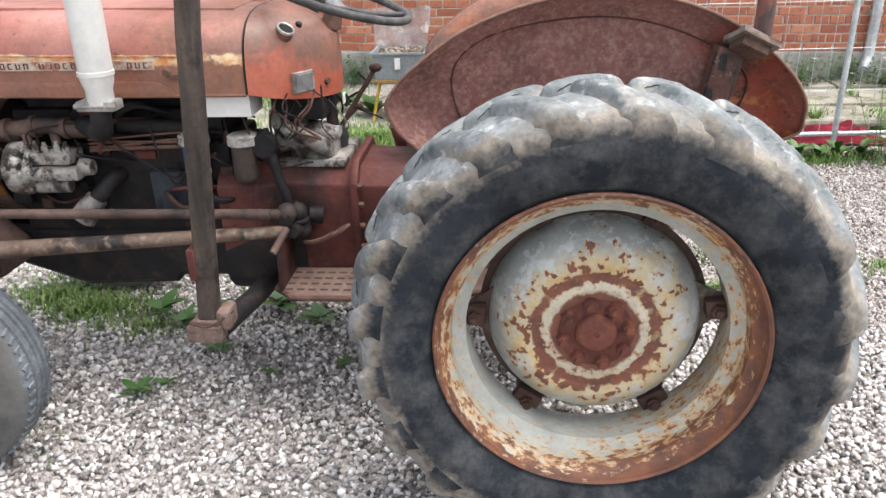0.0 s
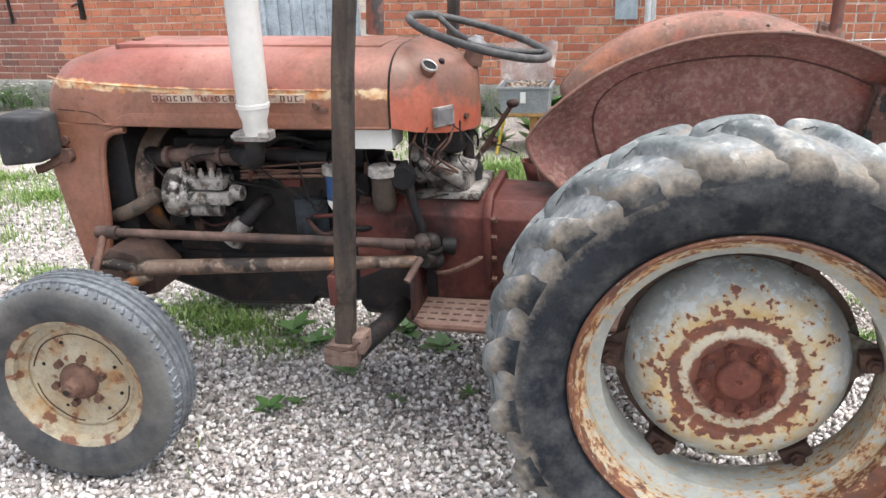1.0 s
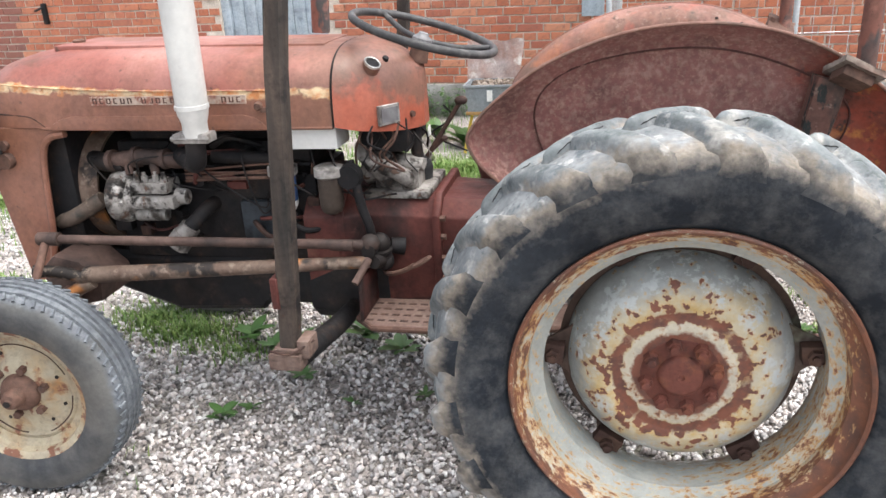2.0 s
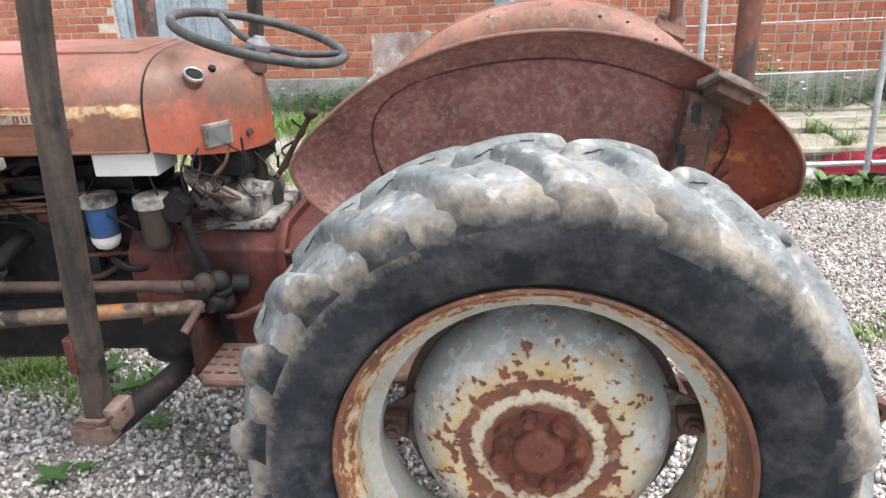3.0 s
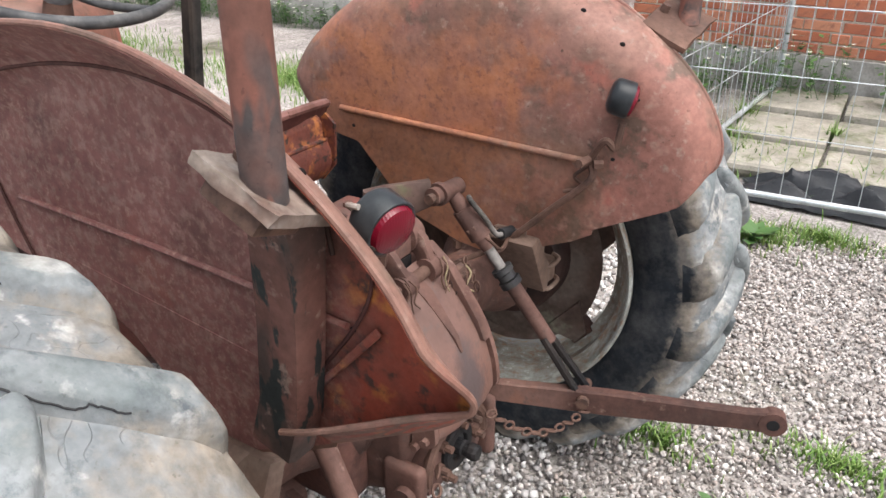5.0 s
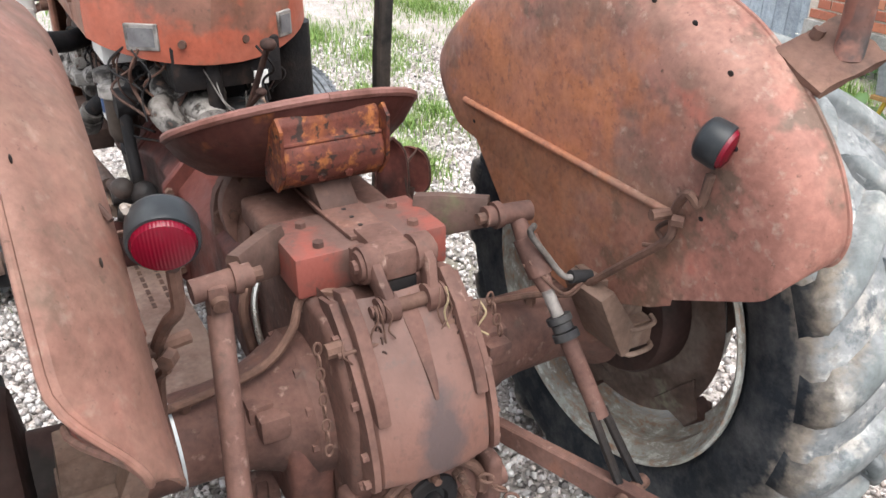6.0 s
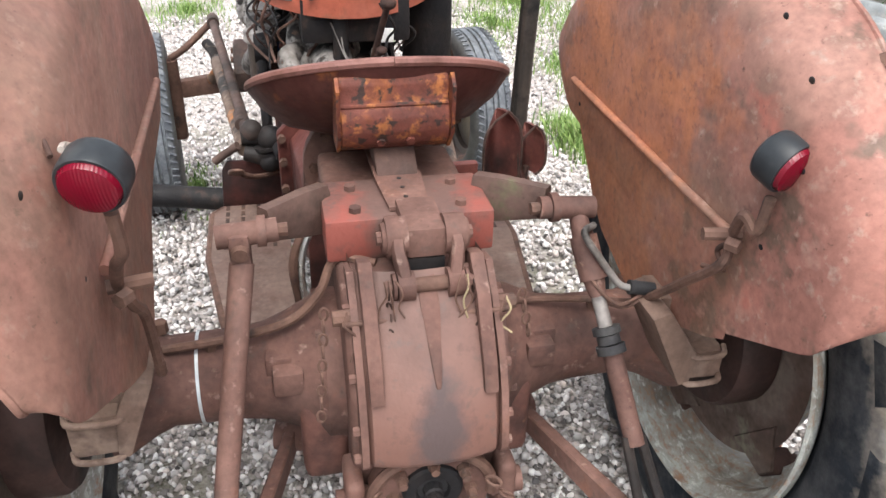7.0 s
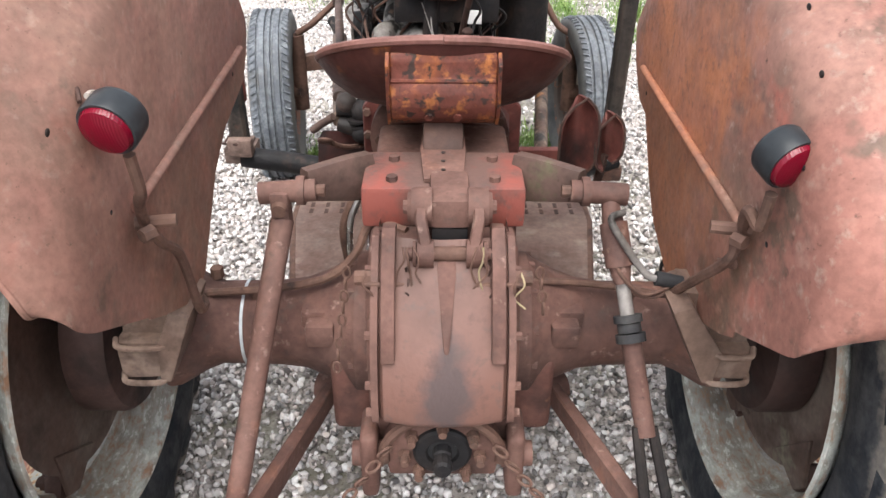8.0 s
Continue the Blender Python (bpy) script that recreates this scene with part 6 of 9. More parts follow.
# ---- engine, gearbox, axles ----
def driveline():
    # gearbox and bell housing
    def oct_section(x, w, z0, z1, c=0.05):
        return [(x, -w, z0 + c), (x, -w + c, z0), (x, w - c, z0), (x, w, z0 + c), (x, w, z1 - c), (x, w - c, z1), (x, -w + c, z1), (x, -w, z1 - c)]
    bm = bmesh.new()
    loft(bm, [oct_section(-1.12, 0.200, 0.38, 0.80, 0.07), oct_section(-0.98, 0.195, 0.37, 0.80, 0.07), oct_section(-0.90, 0.175, 0.385, 0.785), oct_section(-0.70, 0.170, 0.41, 0.775),
              oct_section(-0.45, 0.150, 0.47, 0.765), oct_section(-0.25, 0.155, 0.45, 0.76)])
    bevelled(bm, 0.006)
    g = part("gearbox", bm, cast_dark_red, tractor, "oily dark red gearbox casting")
    bm = bmesh.new()
    loft(bm, [oct_section(-1.125, 0.204, 0.365, 0.56, 0.05), oct_section(-1.02, 0.204, 0.360, 0.60, 0.05), oct_section(-0.93, 0.196, 0.365, 0.63, 0.05), oct_section(-0.86, 0.180, 0.375, 0.60, 0.05)])
    for v in bm.verts:
        v.co += 0.006 * noise.noise_vector(v.co * 9)
    bevelled(bm, 0.012, 2)
    part("clutch_cover", bm, grime, g, "black oil-soaked clutch cover")
    for x in (-0.69, -1.0):
        bm = bmesh.new()
        loft(bm, [oct_section(x - 0.012, 0.198, 0.45, 0.80, 0.06), oct_section(x + 0.012, 0.198, 0.45, 0.80, 0.06)])
        bevelled(bm, 0.003, 1)
        part("flange", bm, cast_dark_red, g)
    for x in (-0.672,):
        for z in (0.53, 0.60, 0.67, 0.73):
            bolt(g, (x, -0.187, z), (1, 0, 0), 0.010, 0.010)
    # cover with levers
    bm = bmesh.new()
    box(bm, -0.93, -0.72, -0.14, 0.13, 0.775, 0.800)
    bevelled(bm, 0.008)
    box(bm, -0.90, -0.76, -0.10, 0.10, 0.80, 0.86)
    part("gear_cover", bm, box_alu, g, "dirty pale alloy gearbox cover")
    bm = bmesh.new()
    loft(bm, [[(-0.93 + 0.06 * k, -0.05 + 0.085 * math.cos(a) * (1 - 0.2 * k), 0.865 + 0.065 * math.sin(a) * (1 - 0.25 * k)) for a in [2 * math.pi * i / 16 for i in range(16)]] for k in range(4)])
    part("steering_box", bm, box_alu, g, "flaking pale steering box")
    bm = bmesh.new()
    tube(bm, [(-0.87, -0.13, 0.88), (-0.83, -0.155, 0.875), (-0.79, -0.14, 0.845), (-0.79, -0.10, 0.81)], 0.026, 10)
    part("side_casting", bm, box_alu, g)
    bm = bmesh.new()
    loft(bm, [[(-0.945 + 0.034 * k, -0.125 + 0.006 * k + 0.040 * math.cos(a) * w, 0.930 - 0.032 * k + 0.046 * math.sin(a) * w) for a in [2 * math.pi * i / 14 for i in range(14)]] for k, w in enumerate((0.55, 0.9, 1.0, 0.92, 0.7))])
    part("end_casting", bm, box_alu, g, "pale chipped end casting")
    bm = bmesh.new()
    lathe(bm, [(0.0, 0.868), (0.020, 0.868), (0.034, 0.855), (0.040, 0.835), (0.036, 0.805), (0.040, 0.79), (0.0, 0.79)], 20, axis="z", centre=(-0.778, 0.020, 0.0))
    part("lever_boot", bm, black_rubber, g, "black rubber lever boot")
    for top, r in (((-0.646, 0.068, 1.042), 0.017), ((-0.708, 0.060, 0.920), 0.012)):
        bm = bmesh.new()
        tube(bm, [(-0.785, 0.035, 0.83), (-0.752, 0.042, 0.878), top], 0.0078, 8)
        bmesh.ops.create_uvsphere(bm, u_segments=14, v_segments=9, radius=r, matrix=Matrix.Translation(top) @ Matrix.Diagonal((1.25, 1.1, 0.85, 1)))
        part("gear_lever", bm, dark_rust, g, "bent rusty gear lever with worn knob")
    bm = bmesh.new()
    rod(bm, (-0.775, -0.03, 0.86), (-0.782, -0.025, 1.04), 0.020, 0.017, 14)
    part("pillar_tube", bm, grime, g, "black upright tube behind the steering box")
    # engine block, head, sump
    bm = bmesh.new()
    box(bm, -1.80, -1.08, -0.150, 0.150, 0.56, 0.86)
    bevelled(bm, 0.02)
    e = part("engine_block", bm, grime, tractor, "oil-blackened engine block")
    bm = bmesh.new()
    box(bm, -1.78, -1.10, -0.125, 0.125, 0.86, 0.96)
    bevelled(bm, 0.015)
    box(bm, -1.74, -1.14, -0.09, 0.09, 0.96, 1.01)
    part("cylinder_head", bm, grime, e)
    bm = bmesh.new()
    loft(bm, [oct_section(-1.97, 0.13, 0.47, 0.57, 0.02), oct_section(-1.86, 0.14, 0.425, 0.57, 0.02), oct_section(-1.64, 0.15, 0.355, 0.57, 0.02), oct_section(-1.32, 0.16, 0.375, 0.57, 0.02), oct_section(-1.30, 0.16, 0.40, 0.57, 0.02), oct_section(-1.06, 0.16, 0.405, 0.57, 0.02)])
    part("sump", bm, grime, e, "black oily sump")
    # manifold and pipes
    bm = bmesh.new()
    tube(bm, [(-1.40, -0.18, 0.925), (-1.3, -0.19, 0.922), (-1.2, -0.18, 0.915)], 0.022, 12)
    for x in (-1.50, -1.30):
        rod(bm, (x, -0.19, 0.92), (x, -0.12, 0.915), 0.022, 0.026, 12)
    part("manifold", bm, grime, e, "sooty exhaust manifold")
    # rust-brown inlet branch with flanged joints
    bm = bmesh.new()
    tube(bm, [(-1.80, -0.17, 0.905), (-1.72, -0.205, 0.918), (-1.62, -0.21, 0.930), (-1.52, -0.20, 0.915), (-1.44, -0.17, 0.920)], 0.026, 14)
    for x, z, rr in ((-1.745, 0.914, 0.036), (-1.655, 0.926, 0.034), (-1.555, 0.920, 0.033)):
        rod(bm, (x - 0.008, -0.205, z), (x + 0.008, -0.206, z + 0.002), rr, rr, 14)
    for x in (-1.69, -1.60):
        rod(bm, (x, -0.21, 0.925), (x + 0.012, -0.225, 0.875), 0.016, 0.014, 10)
    part("inlet_branch", bm, link_brown, e, "rust-brown inlet branch")
    # injection pump: round flange, finned body in two tiers, delivery unions
    bm = bmesh.new()
    lathe(bm, [(0.0, -0.035), (0.070, -0.035), (0.083, -0.028), (0.085, -0.010), (0.085, 0.010), (0.078, 0.020), (0.060, 0.026), (0.054, 0.045), (0.0, 0.045)], 32, axis="x", centre=(-1.712, -0.215, 0.800))
    for z0, z1, y0, x1 in ((0.770, 0.812, -0.268, -1.520), (0.818, 0.856, -0.258, -1.540)):
        bb = bmesh.new()
        box(bb, -1.672, x1, y0, -0.170, z0, z1)
        bevelled(bb, 0.010, 2)
        me = bpy.data.meshes.new("tier")
        bb.to_mesh(me)
        bb.free()
        bm.from_mesh(me)
        bpy.data.meshes.remove(me)
    rod(bm, (-1.675, -0.225, 0.745), (-1.575, -0.220, 0.742), 0.026, 0.022, 16)
    rod(bm, (-1.530, -0.215, 0.800), (-1.495, -0.215, 0.800), 0.030, 0.024, 14)
    for k in range(4):
        x, y = -1.655 + 0.034 * k, -0.232 - 0.010 * (k % 2)
        rod(bm, (x, y, 0.850), (x, y, 0.876), 0.0115, 0.010, 6)
        rod(bm, (x, y, 0.874), (x, y, 0.888), 0.007, 0.006, 8)
        rod(bm, (x, -0.262, 0.791), (x, -0.274, 0.791), 0.009, 0.008, 6)
    p = part("injection_pump", bm, pump_alu, tractor, "oily grey alloy injection pump")
    for k in range(2):
        bm = bmesh.new()
        x = -1.675 + 0.036 * k
        tube(bm, [(x, -0.235, 0.88), (x + 0.02, -0.25, 0.92 + 0.01 * k), (x + 0.10 + 0.05 * k, -0.20, 0.94), (x + 0.1 + 0.14 * k, -0.13, 0.96)], 0.0026, 6)
        part("fuel_line", bm, grime, p)
    for k in range(6):
        a = 2 * math.pi * k / 6
        bolt(p, (-1.690, -0.215 + 0.072 * math.cos(a), 0.800 + 0.072 * math.sin(a)), (1, 0, 0), 0.007, 0.006, alu)
    # loose cables round the pump
    rng = random.Random(7)
    for k in range(9):
        bm = bmesh.new()
        x = -1.78 + 0.10 * k
        tube(bm, [(x, -0.17, 0.92 + rng.uniform(-0.05, 0.05)), (x + rng.uniform(-0.06, 0.08), -0.22, 0.90 + rng.uniform(-0.04, 0.06)), (x + rng.uniform(0.03, 0.16), -0.22, 0.82 + rng.uniform(-0.08, 0.08)), (x + rng.uniform(0.05, 0.2), -0.16, 0.80)], 0.003, 6)
        part("cable", bm, grime, e)
    for z0, z1, r in ((0.868, 0.885, 0.0045), (0.880, 0.876, 0.004), (0.858, 0.862, 0.006), (0.892, 0.905, 0.0035)):
        bm = bmesh.new()
        tube(bm, [(-1.50, -0.20, z0 - 0.01), (-1.40, -0.215, z0), (-1.22, -0.205, z1), (-1.13, -0.19, z1 - 0.005)], r, 6)
        part("control_rod", bm, rusty_steel, e)
    # small dark fittings bolted along the block
    for k in range(34):
        x, z = rng.uniform(-1.80, -1.08), rng.uniform(0.60, 0.97)
        y = -0.152 if z < 0.86 else -0.128
        bm = bmesh.new()
        kind = k % 4
        if kind == 0:
            box(bm, x - rng.uniform(0.012, 0.04), x + rng.uniform(0.012, 0.04), y - rng.uniform(0.015, 0.05), y + 0.004, z - 0.015, z + rng.uniform(0.005, 0.03))
            bevelled(bm, 0.004)
        elif kind == 1:
            rod(bm, (x, y + 0.004, z), (x, y - rng.uniform(0.02, 0.05), z), rng.uniform(0.012, 0.024), 0.012, 12)
        elif kind == 2:
            rod(bm, (x, y - 0.012, z), (x + rng.uniform(-0.10, 0.10), y - 0.014, z + rng.uniform(-0.06, 0.06)), 0.007, 0.007, 8)
        else:
            tube(bm, [(x, y, z), (x + 0.02, y - 0.05, z + 0.01), (x + rng.uniform(0.04, 0.14), y - 0.055, z + rng.uniform(-0.05, 0.05)), (x + 0.16, y, z)], rng.uniform(0.004, 0.010), 8)
        part(("bracket", "plug", "stay", "pipe")[kind], bm, rng.choice((grime, grime, dark_rust, cast_dark_red)), e)
    # oil filler: dark neck sloping out of the block, ribbed alloy cap on its end
    bm = bmesh.new()
    tube(bm, [(-1.44, -0.14, 0.760), (-1.455, -0.19, 0.748), (-1.475, -0.225, 0.722), (-1.505, -0.245, 0.692)], 0.024, 14)
    part("elbow_neck", bm, grime, e)
    bm = bmesh.new()
    rod(bm, (-1.490, -0.237, 0.706), (-1.512, -0.247, 0.680), 0.033, 0.034, 18)
    rod(bm, (-1.510, -0.246, 0.682), (-1.540, -0.256, 0.646), 0.039, 0.041, 10)
    rod(bm, (-1.539, -0.2555, 0.647), (-1.545, -0.258, 0.640), 0.036, 0.030, 10)
    part("oil_filler_cap", bm, alu_dirty, e, "pale alloy oil filler cap")
    # torn radiator hose in front
    bm = bmesh.new()
    tube(bm, [(-1.99, -0.20, 0.70), (-1.90, -0.235, 0.735), (-1.80, -0.22, 0.79)], 0.026, 12)
    part("lower_hose", bm, hose_skin, e, "peeling lower radiator hose")
    bm = bmesh.new()
    tube(bm, [(-1.90, -0.10, 0.90), (-1.80, -0.18, 0.905), (-1.70, -0.20, 0.90)], 0.03, 12)
    part("upper_pipe", bm, grime, e)
    # filters
    for x, y, mat, tip, lab in ((-1.010, -0.215, bronze, bronze, "dull bronze filter bowl"), (-1.165, -0.205, blue_tin, white_tin, "blue fuel filter with white base")):
        bm = bmesh.new()
        lathe(bm, [(0.0, 0.905), (0.036, 0.905), (0.046, 0.900), (0.047, 0.875), (0.041, 0.870), (0.0, 0.870)], 24, axis="z", centre=(x, y, 0))
        f = part("fuel_filter", bm, alu, tractor, lab)
        bm = bmesh.new()
        lathe(bm, [(0.0, 0.872), (0.038, 0.872), (0.038, 0.785), (0.034, 0.775), (0.0, 0.775)], 24, axis="z", centre=(x, y, 0))
        part("bowl", bm, mat, f, lab)
        bm = bmesh.new()
        lathe(bm, [(0.0, 0.790), (0.0385, 0.790), (0.037, 0.774), (0.029, 0.758), (0.014, 0.750), (0.0, 0.748)], 24, axis="z", centre=(x, y, 0))
        part("bowl_base", bm, tip, f)
        bm = bmesh.new()
        box(bm, x - 0.03, x + 0.03, y + 0.03, -0.12, 0.875, 0.895)
        part("filter_bracket", bm, grime, f)
    # white tin box and black hose under the dash
    bm = bmesh.new()
    box(bm, -1.135, -0.965, -0.240, -0.12, 0.960, 1.032)
    bevelled(bm, 0.006)
    part("tin_box", bm, white_tin, tractor, "white painted tin box under the bonnet")
    bm = bmesh.new()
    tube(bm, [(-0.95, -0.19, 0.91), (-0.93, -0.215, 0.86), (-0.915, -0.22, 0.78), (-0.895, -0.22, 0.71), (-0.89, -0.22, 0.66)], 0.0145, 12)
    lathe(bm, [(0.0, -0.03), (0.036, -0.03), (0.04, 0.0), (0.034, 0.02), (0.0, 0.02)], 18, axis="y", centre=(-0.945, -0.205, 0.870))
    part("drop_arm", bm, grime, tractor, "black greasy steering drop arm")
    bm = bmesh.new()
    box(bm, -1.335, -1.215, -0.185, -0.15, 0.632, 0.776)
    bevelled(bm, 0.008)
    part("side_cover", bm, cover_dark, e, "dark blue-grey side cover")
    # wiring tangle below the dash
    for k in range(26):
        bm = bmesh.new()
        x, y = -0.91 + 0.010 * k * rng.random(), -0.20 + 0.34 * rng.random()
        tube(bm, [(x, y, 1.03), (x + rng.uniform(-0.03, 0.06), y + rng.uniform(-0.05, 0.05), 0.98), (x + rng.uniform(-0.05, 0.08), y + rng.uniform(-0.06, 0.06), 0.93), (x + rng.uniform(-0.04, 0.1), y, 0.88)], 0.0020 + 0.002 * rng.random(), 6)
        part("wire", bm, rng.choice((dark_rust, grime, rusty_steel, grime)), tractor)
    bm = bmesh.new()
    box(bm, -0.93, -0.78, -0.12, 0.14, 0.92, 1.03)
    bevelled(bm, 0.01)
    part("bulkhead", bm, grime, tractor, "oily steering pillar housing")
    # dark canister on the other side
    bm = bmesh.new()
    lathe(bm, [(0.0, 0.70), (0.062, 0.70), (0.066, 0.71), (0.066, 1.02), (0.0, 1.02)], 28, axis="z", centre=(-0.98, 0.22, 0))
    part("air_cleaner", bm, grime, tractor, "black air cleaner canister")


driveline()


def front_axle():
    bm = bmesh.new()
    box(bm, -1.93, -1.87, -0.16, 0.16, 0.46, 0.55)
    bevelled(bm, 0.012)
    a = part("front_axle", bm, cast_dark_red, tractor, "rusty front axle beam")
    for s in (-1, 1):
        bm = bmesh.new()
        prism(bm, [(s * 0.16, 0.470), (s * 0.56, 0.430), (s * 0.575, 0.49), (s * 0.16, 0.550)], -1.925, -1.875, axis="x")
        bevelled(bm, 0.006)
        part("axle_arm", bm, rusty_steel, a)
    # pivot bracket of the axle with a bolted clamp
    bm = bmesh.new()
    prism(bm, [(-2.00, 0.585), (-1.95, 0.630), (-1.86, 0.610), (-1.79, 0.545), (-1.80, 0.470), (-1.92, 0.445), (-2.00, 0.50)], -0.335, -0.16)
    bevelled(bm, 0.014, 2)
    part("pivot_bracket", bm, link_brown, a, "greasy brown axle pivot bracket")
    for x, z in ((-1.955, 0.585), (-1.885, 0.570), (-1.840, 0.515), (-1.945, 0.50)):
        bolt(a, (x, -0.336, z), (0, -1, 0), 0.012, 0.010)
    for hand in (-1, 1):
        bm = bmesh.new()
        ky = -0.562 if hand < 0 else 0.515
        rod(bm, (FRONT[0], ky, 0.28), (FRONT[0], ky, 0.58), 0.028, 0.028, 16)
        rod(bm, (FRONT[0], ky, 0.35), (FRONT[0], ky + hand * 0.07, 0.35), 0.035, 0.03, 16)
        k = part("kingpin", bm, rusty_steel, a)
        bm = bmesh.new()
        tube(bm, [(FRONT[0], ky, 0.585), (FRONT[0] - 0.01, ky - hand * 0.06, 0.62), (FRONT[0] - 0.03, hand * 0.40, 0.705)], 0.013, 10)
        part("steering_arm", bm, rusty_steel, a, "rusty steering arm")
        # drag link on the left, radius rods on both sides
        bm = bmesh.new()
        if hand > 0:
            rod(bm, (-1.80, 0.385, 0.565), (-0.930, 0.290, 0.500), 0.022, 0.0205, 16)
            tube(bm, [(-1.78, 0.383, 0.566), (-1.85, 0.40, 0.53), (-1.92, 0.44, 0.47)], 0.022, 12)
            part("radius_rod", bm, tube_orange, tractor, "orange-rusty radius rod tube")
            continue
        rod(bm, (-1.905, hand * 0.395, 0.712), (-0.90, hand * 0.275, 0.672), 0.0145, 0.0155, 14)
        rod(bm, (-1.93, hand * 0.396, 0.713), (-1.86, hand * 0.391, 0.711), 0.021, 0.022, 14)
        bmesh.ops.create_uvsphere(bm, u_segments=14, v_segments=9, radius=0.030, matrix=Matrix.Translation((-0.885, hand * 0.262, 0.672)))
        rod(bm, (-1.0, hand * 0.293, 0.676), (-0.93, hand * 0.287, 0.673), 0.018, 0.018, 12)
        part("drag_link", bm, link_brown, tractor, "thin rusty drag link with ball joint")
        bm = bmesh.new()
        rod(bm, (-1.80, hand * 0.385, 0.588), (-0.885, hand * 0.285, 0.620), 0.0275, 0.0185, 16)
        tube(bm, [(-1.78, hand * 0.383, 0.566), (-1.87, hand * 0.40, 0.60), (-1.95, hand * 0.43, 0.615)], 0.020, 12)
        tube(bm, [(-1.78, hand * 0.383, 0.566), (-1.85, hand * 0.40, 0.53), (-1.92, hand * 0.44, 0.47)], 0.022, 12)
        part("radius_rod", bm, tube_orange, tractor, "orange-rusty radius rod tube")
        bm = bmesh.new()
        rod(bm, (-0.885, hand * 0.20, 0.655), (-0.885, hand * 0.29, 0.655), 0.026, 0.022, 12)
        rod(bm, (-0.87, hand * 0.285, 0.618), (-0.86, hand * 0.20, 0.60), 0.02, 0.03, 12)
        part("pivot", bm, grime, tractor)


front_axle()


def rear_axle():
    for hand in (-1, 1):
        bm = bmesh.new()
        lathe(bm, [(0.0, 0.11), (0.132, 0.11), (0.132, 0.150), (0.120, 0.165), (0.100, 0.205), (0.084, 0.245), (0.078, 0.29), (0.076, 0.40), (0.088, 0.43), (0.115, 0.475), (0.118, 0.49), (0.0, 0.49)], 40, centre=(0, 0, 0))
        m = Matrix.Translation((0.0, 0, AXLE_Z)) @ (Matrix.Rotation(math.pi, 4, "Z") if hand < 0 else Matrix.Identity(4))
        bmesh.ops.transform(bm, matrix=m, verts=bm.verts)
        a = part("axle_housing", bm, cast_red, tractor, "dusty red-brown axle trumpet")
        bm = bmesh.new()
        lathe(bm, [(0.0, 0.49), (0.08, 0.49), (0.085, 0.55), (0.155, 0.56), (0.162, 0.57), (0.162, 0.63), (0.10, 0.64), (0.055, 0.65), (0.055, 0.71), (0.0, 0.71)], 40)
        bmesh.ops.transform(bm, matrix=m, verts=bm.verts)
        part("brake_drum", bm, drum_mat, a, "oily brake drum, darkened by painted shade")
        bm = bmesh.new()
        box(bm, 0.055, 0.105, *sorted((hand * 0.185, hand * 0.235)), 0.60, 0.645)
        bevelled(bm, 0.008)
        part("boss", bm, cast_red, a)
        bm = bmesh.new()
        box(bm, -0.10, 0.115, *sorted((hand * 0.118, hand * 0.198)), 0.415, 0.585)
        bevelled(bm, 0.024, 3)
        part("lower_lug", bm, cast_maroon, a)
        for k in range(12):
            t = 2 * math.pi * k / 12
            bolt(a, (0.122 * math.cos(t), hand * 0.152, AXLE_Z + 0.122 * math.sin(t)), (0, hand, 0), 0.009, 0.010, cast_red)
    # white cable tie on the left trumpet
    bm = bmesh.new()
    lathe(bm, [(0.0775, 0.0), (0.0795, 0.0), (0.0795, 0.005), (0.0775, 0.005)], 30, centre=(0, -0.355, AXLE_Z), closed=True)
    part("cable_tie", bm, galvanised, tractor, "white cable tie")
    # centre housing
    bm = bmesh.new()
    prof = [(-0.26, 0.44), (-0.10, 0.405), (0.10, 0.405), (0.170, 0.43), (0.195, 0.52), (0.205, 0.66), (0.16, 0.755), (0.09, 0.80), (-0.26, 0.80)]
    prism(bm, prof, -0.122, 0.122)
    bevelled(bm, 0.018, 3)
    c = part("centre_housing", bm, cast_red, tractor, "dusty red-brown centre housing")
    # smooth rear cover
    side = [(0.105, 0.825), (0.165, 0.770), (0.215, 0.700), (0.240, 0.635), (0.248, 0.585), (0.243, 0.562), (0.215, 0.550)]
    curve = [(p.x, p.z) for p in spline([(x, 0, z) for x, z in side], 5)]
    bm = bmesh.new()
    rows = []
    for x, z in curve:
        rows.append([(x - 0.10, -0.104, z - 0.01), (x - 0.015, -0.104, z), (x, -0.093, z), (x + 0.010, -0.05, z), (x + 0.013, 0.0, z), (x + 0.010, 0.05, z), (x, 0.093, z), (x - 0.015, 0.104, z), (x - 0.10, 0.104, z - 0.01)])
    loft(bm, rows, cap=False, loop=False)
    part("rear_cover", bm, cover_mat, c, "smooth curved rear cover with a dark oil stain")
    for hand in (-1, 1):
        bm = bmesh.new()
        edge = [(x + 0.004, z + 0.002) for x, z in curve] + [(x - 0.045, z - 0.01) for x, z in curve[::-1]]
        prism(bm, edge, hand * 0.101, hand * 0.112)
        part("cover_flange", bm, cast_red, c)
        for k in (4, 10, 16, 22, 28):
            x, z = curve[k]
            bolt(c, (x - 0.015, hand * 0.112, z), (0, hand, 0), 0.008, 0.010, cast_red)
        # tall ribs at the sides
        bm = bmesh.new()
        prism(bm, [(0.08, 0.835), (0.115, 0.845), (0.165, 0.805), (0.225, 0.715), (0.240, 0.675), (0.20, 0.675), (0.10, 0.78)], hand * 0.074, hand * 0.096)
        bevelled(bm, 0.004)
        part("rib", bm, cast_red, c)
    bm = bmesh.new()
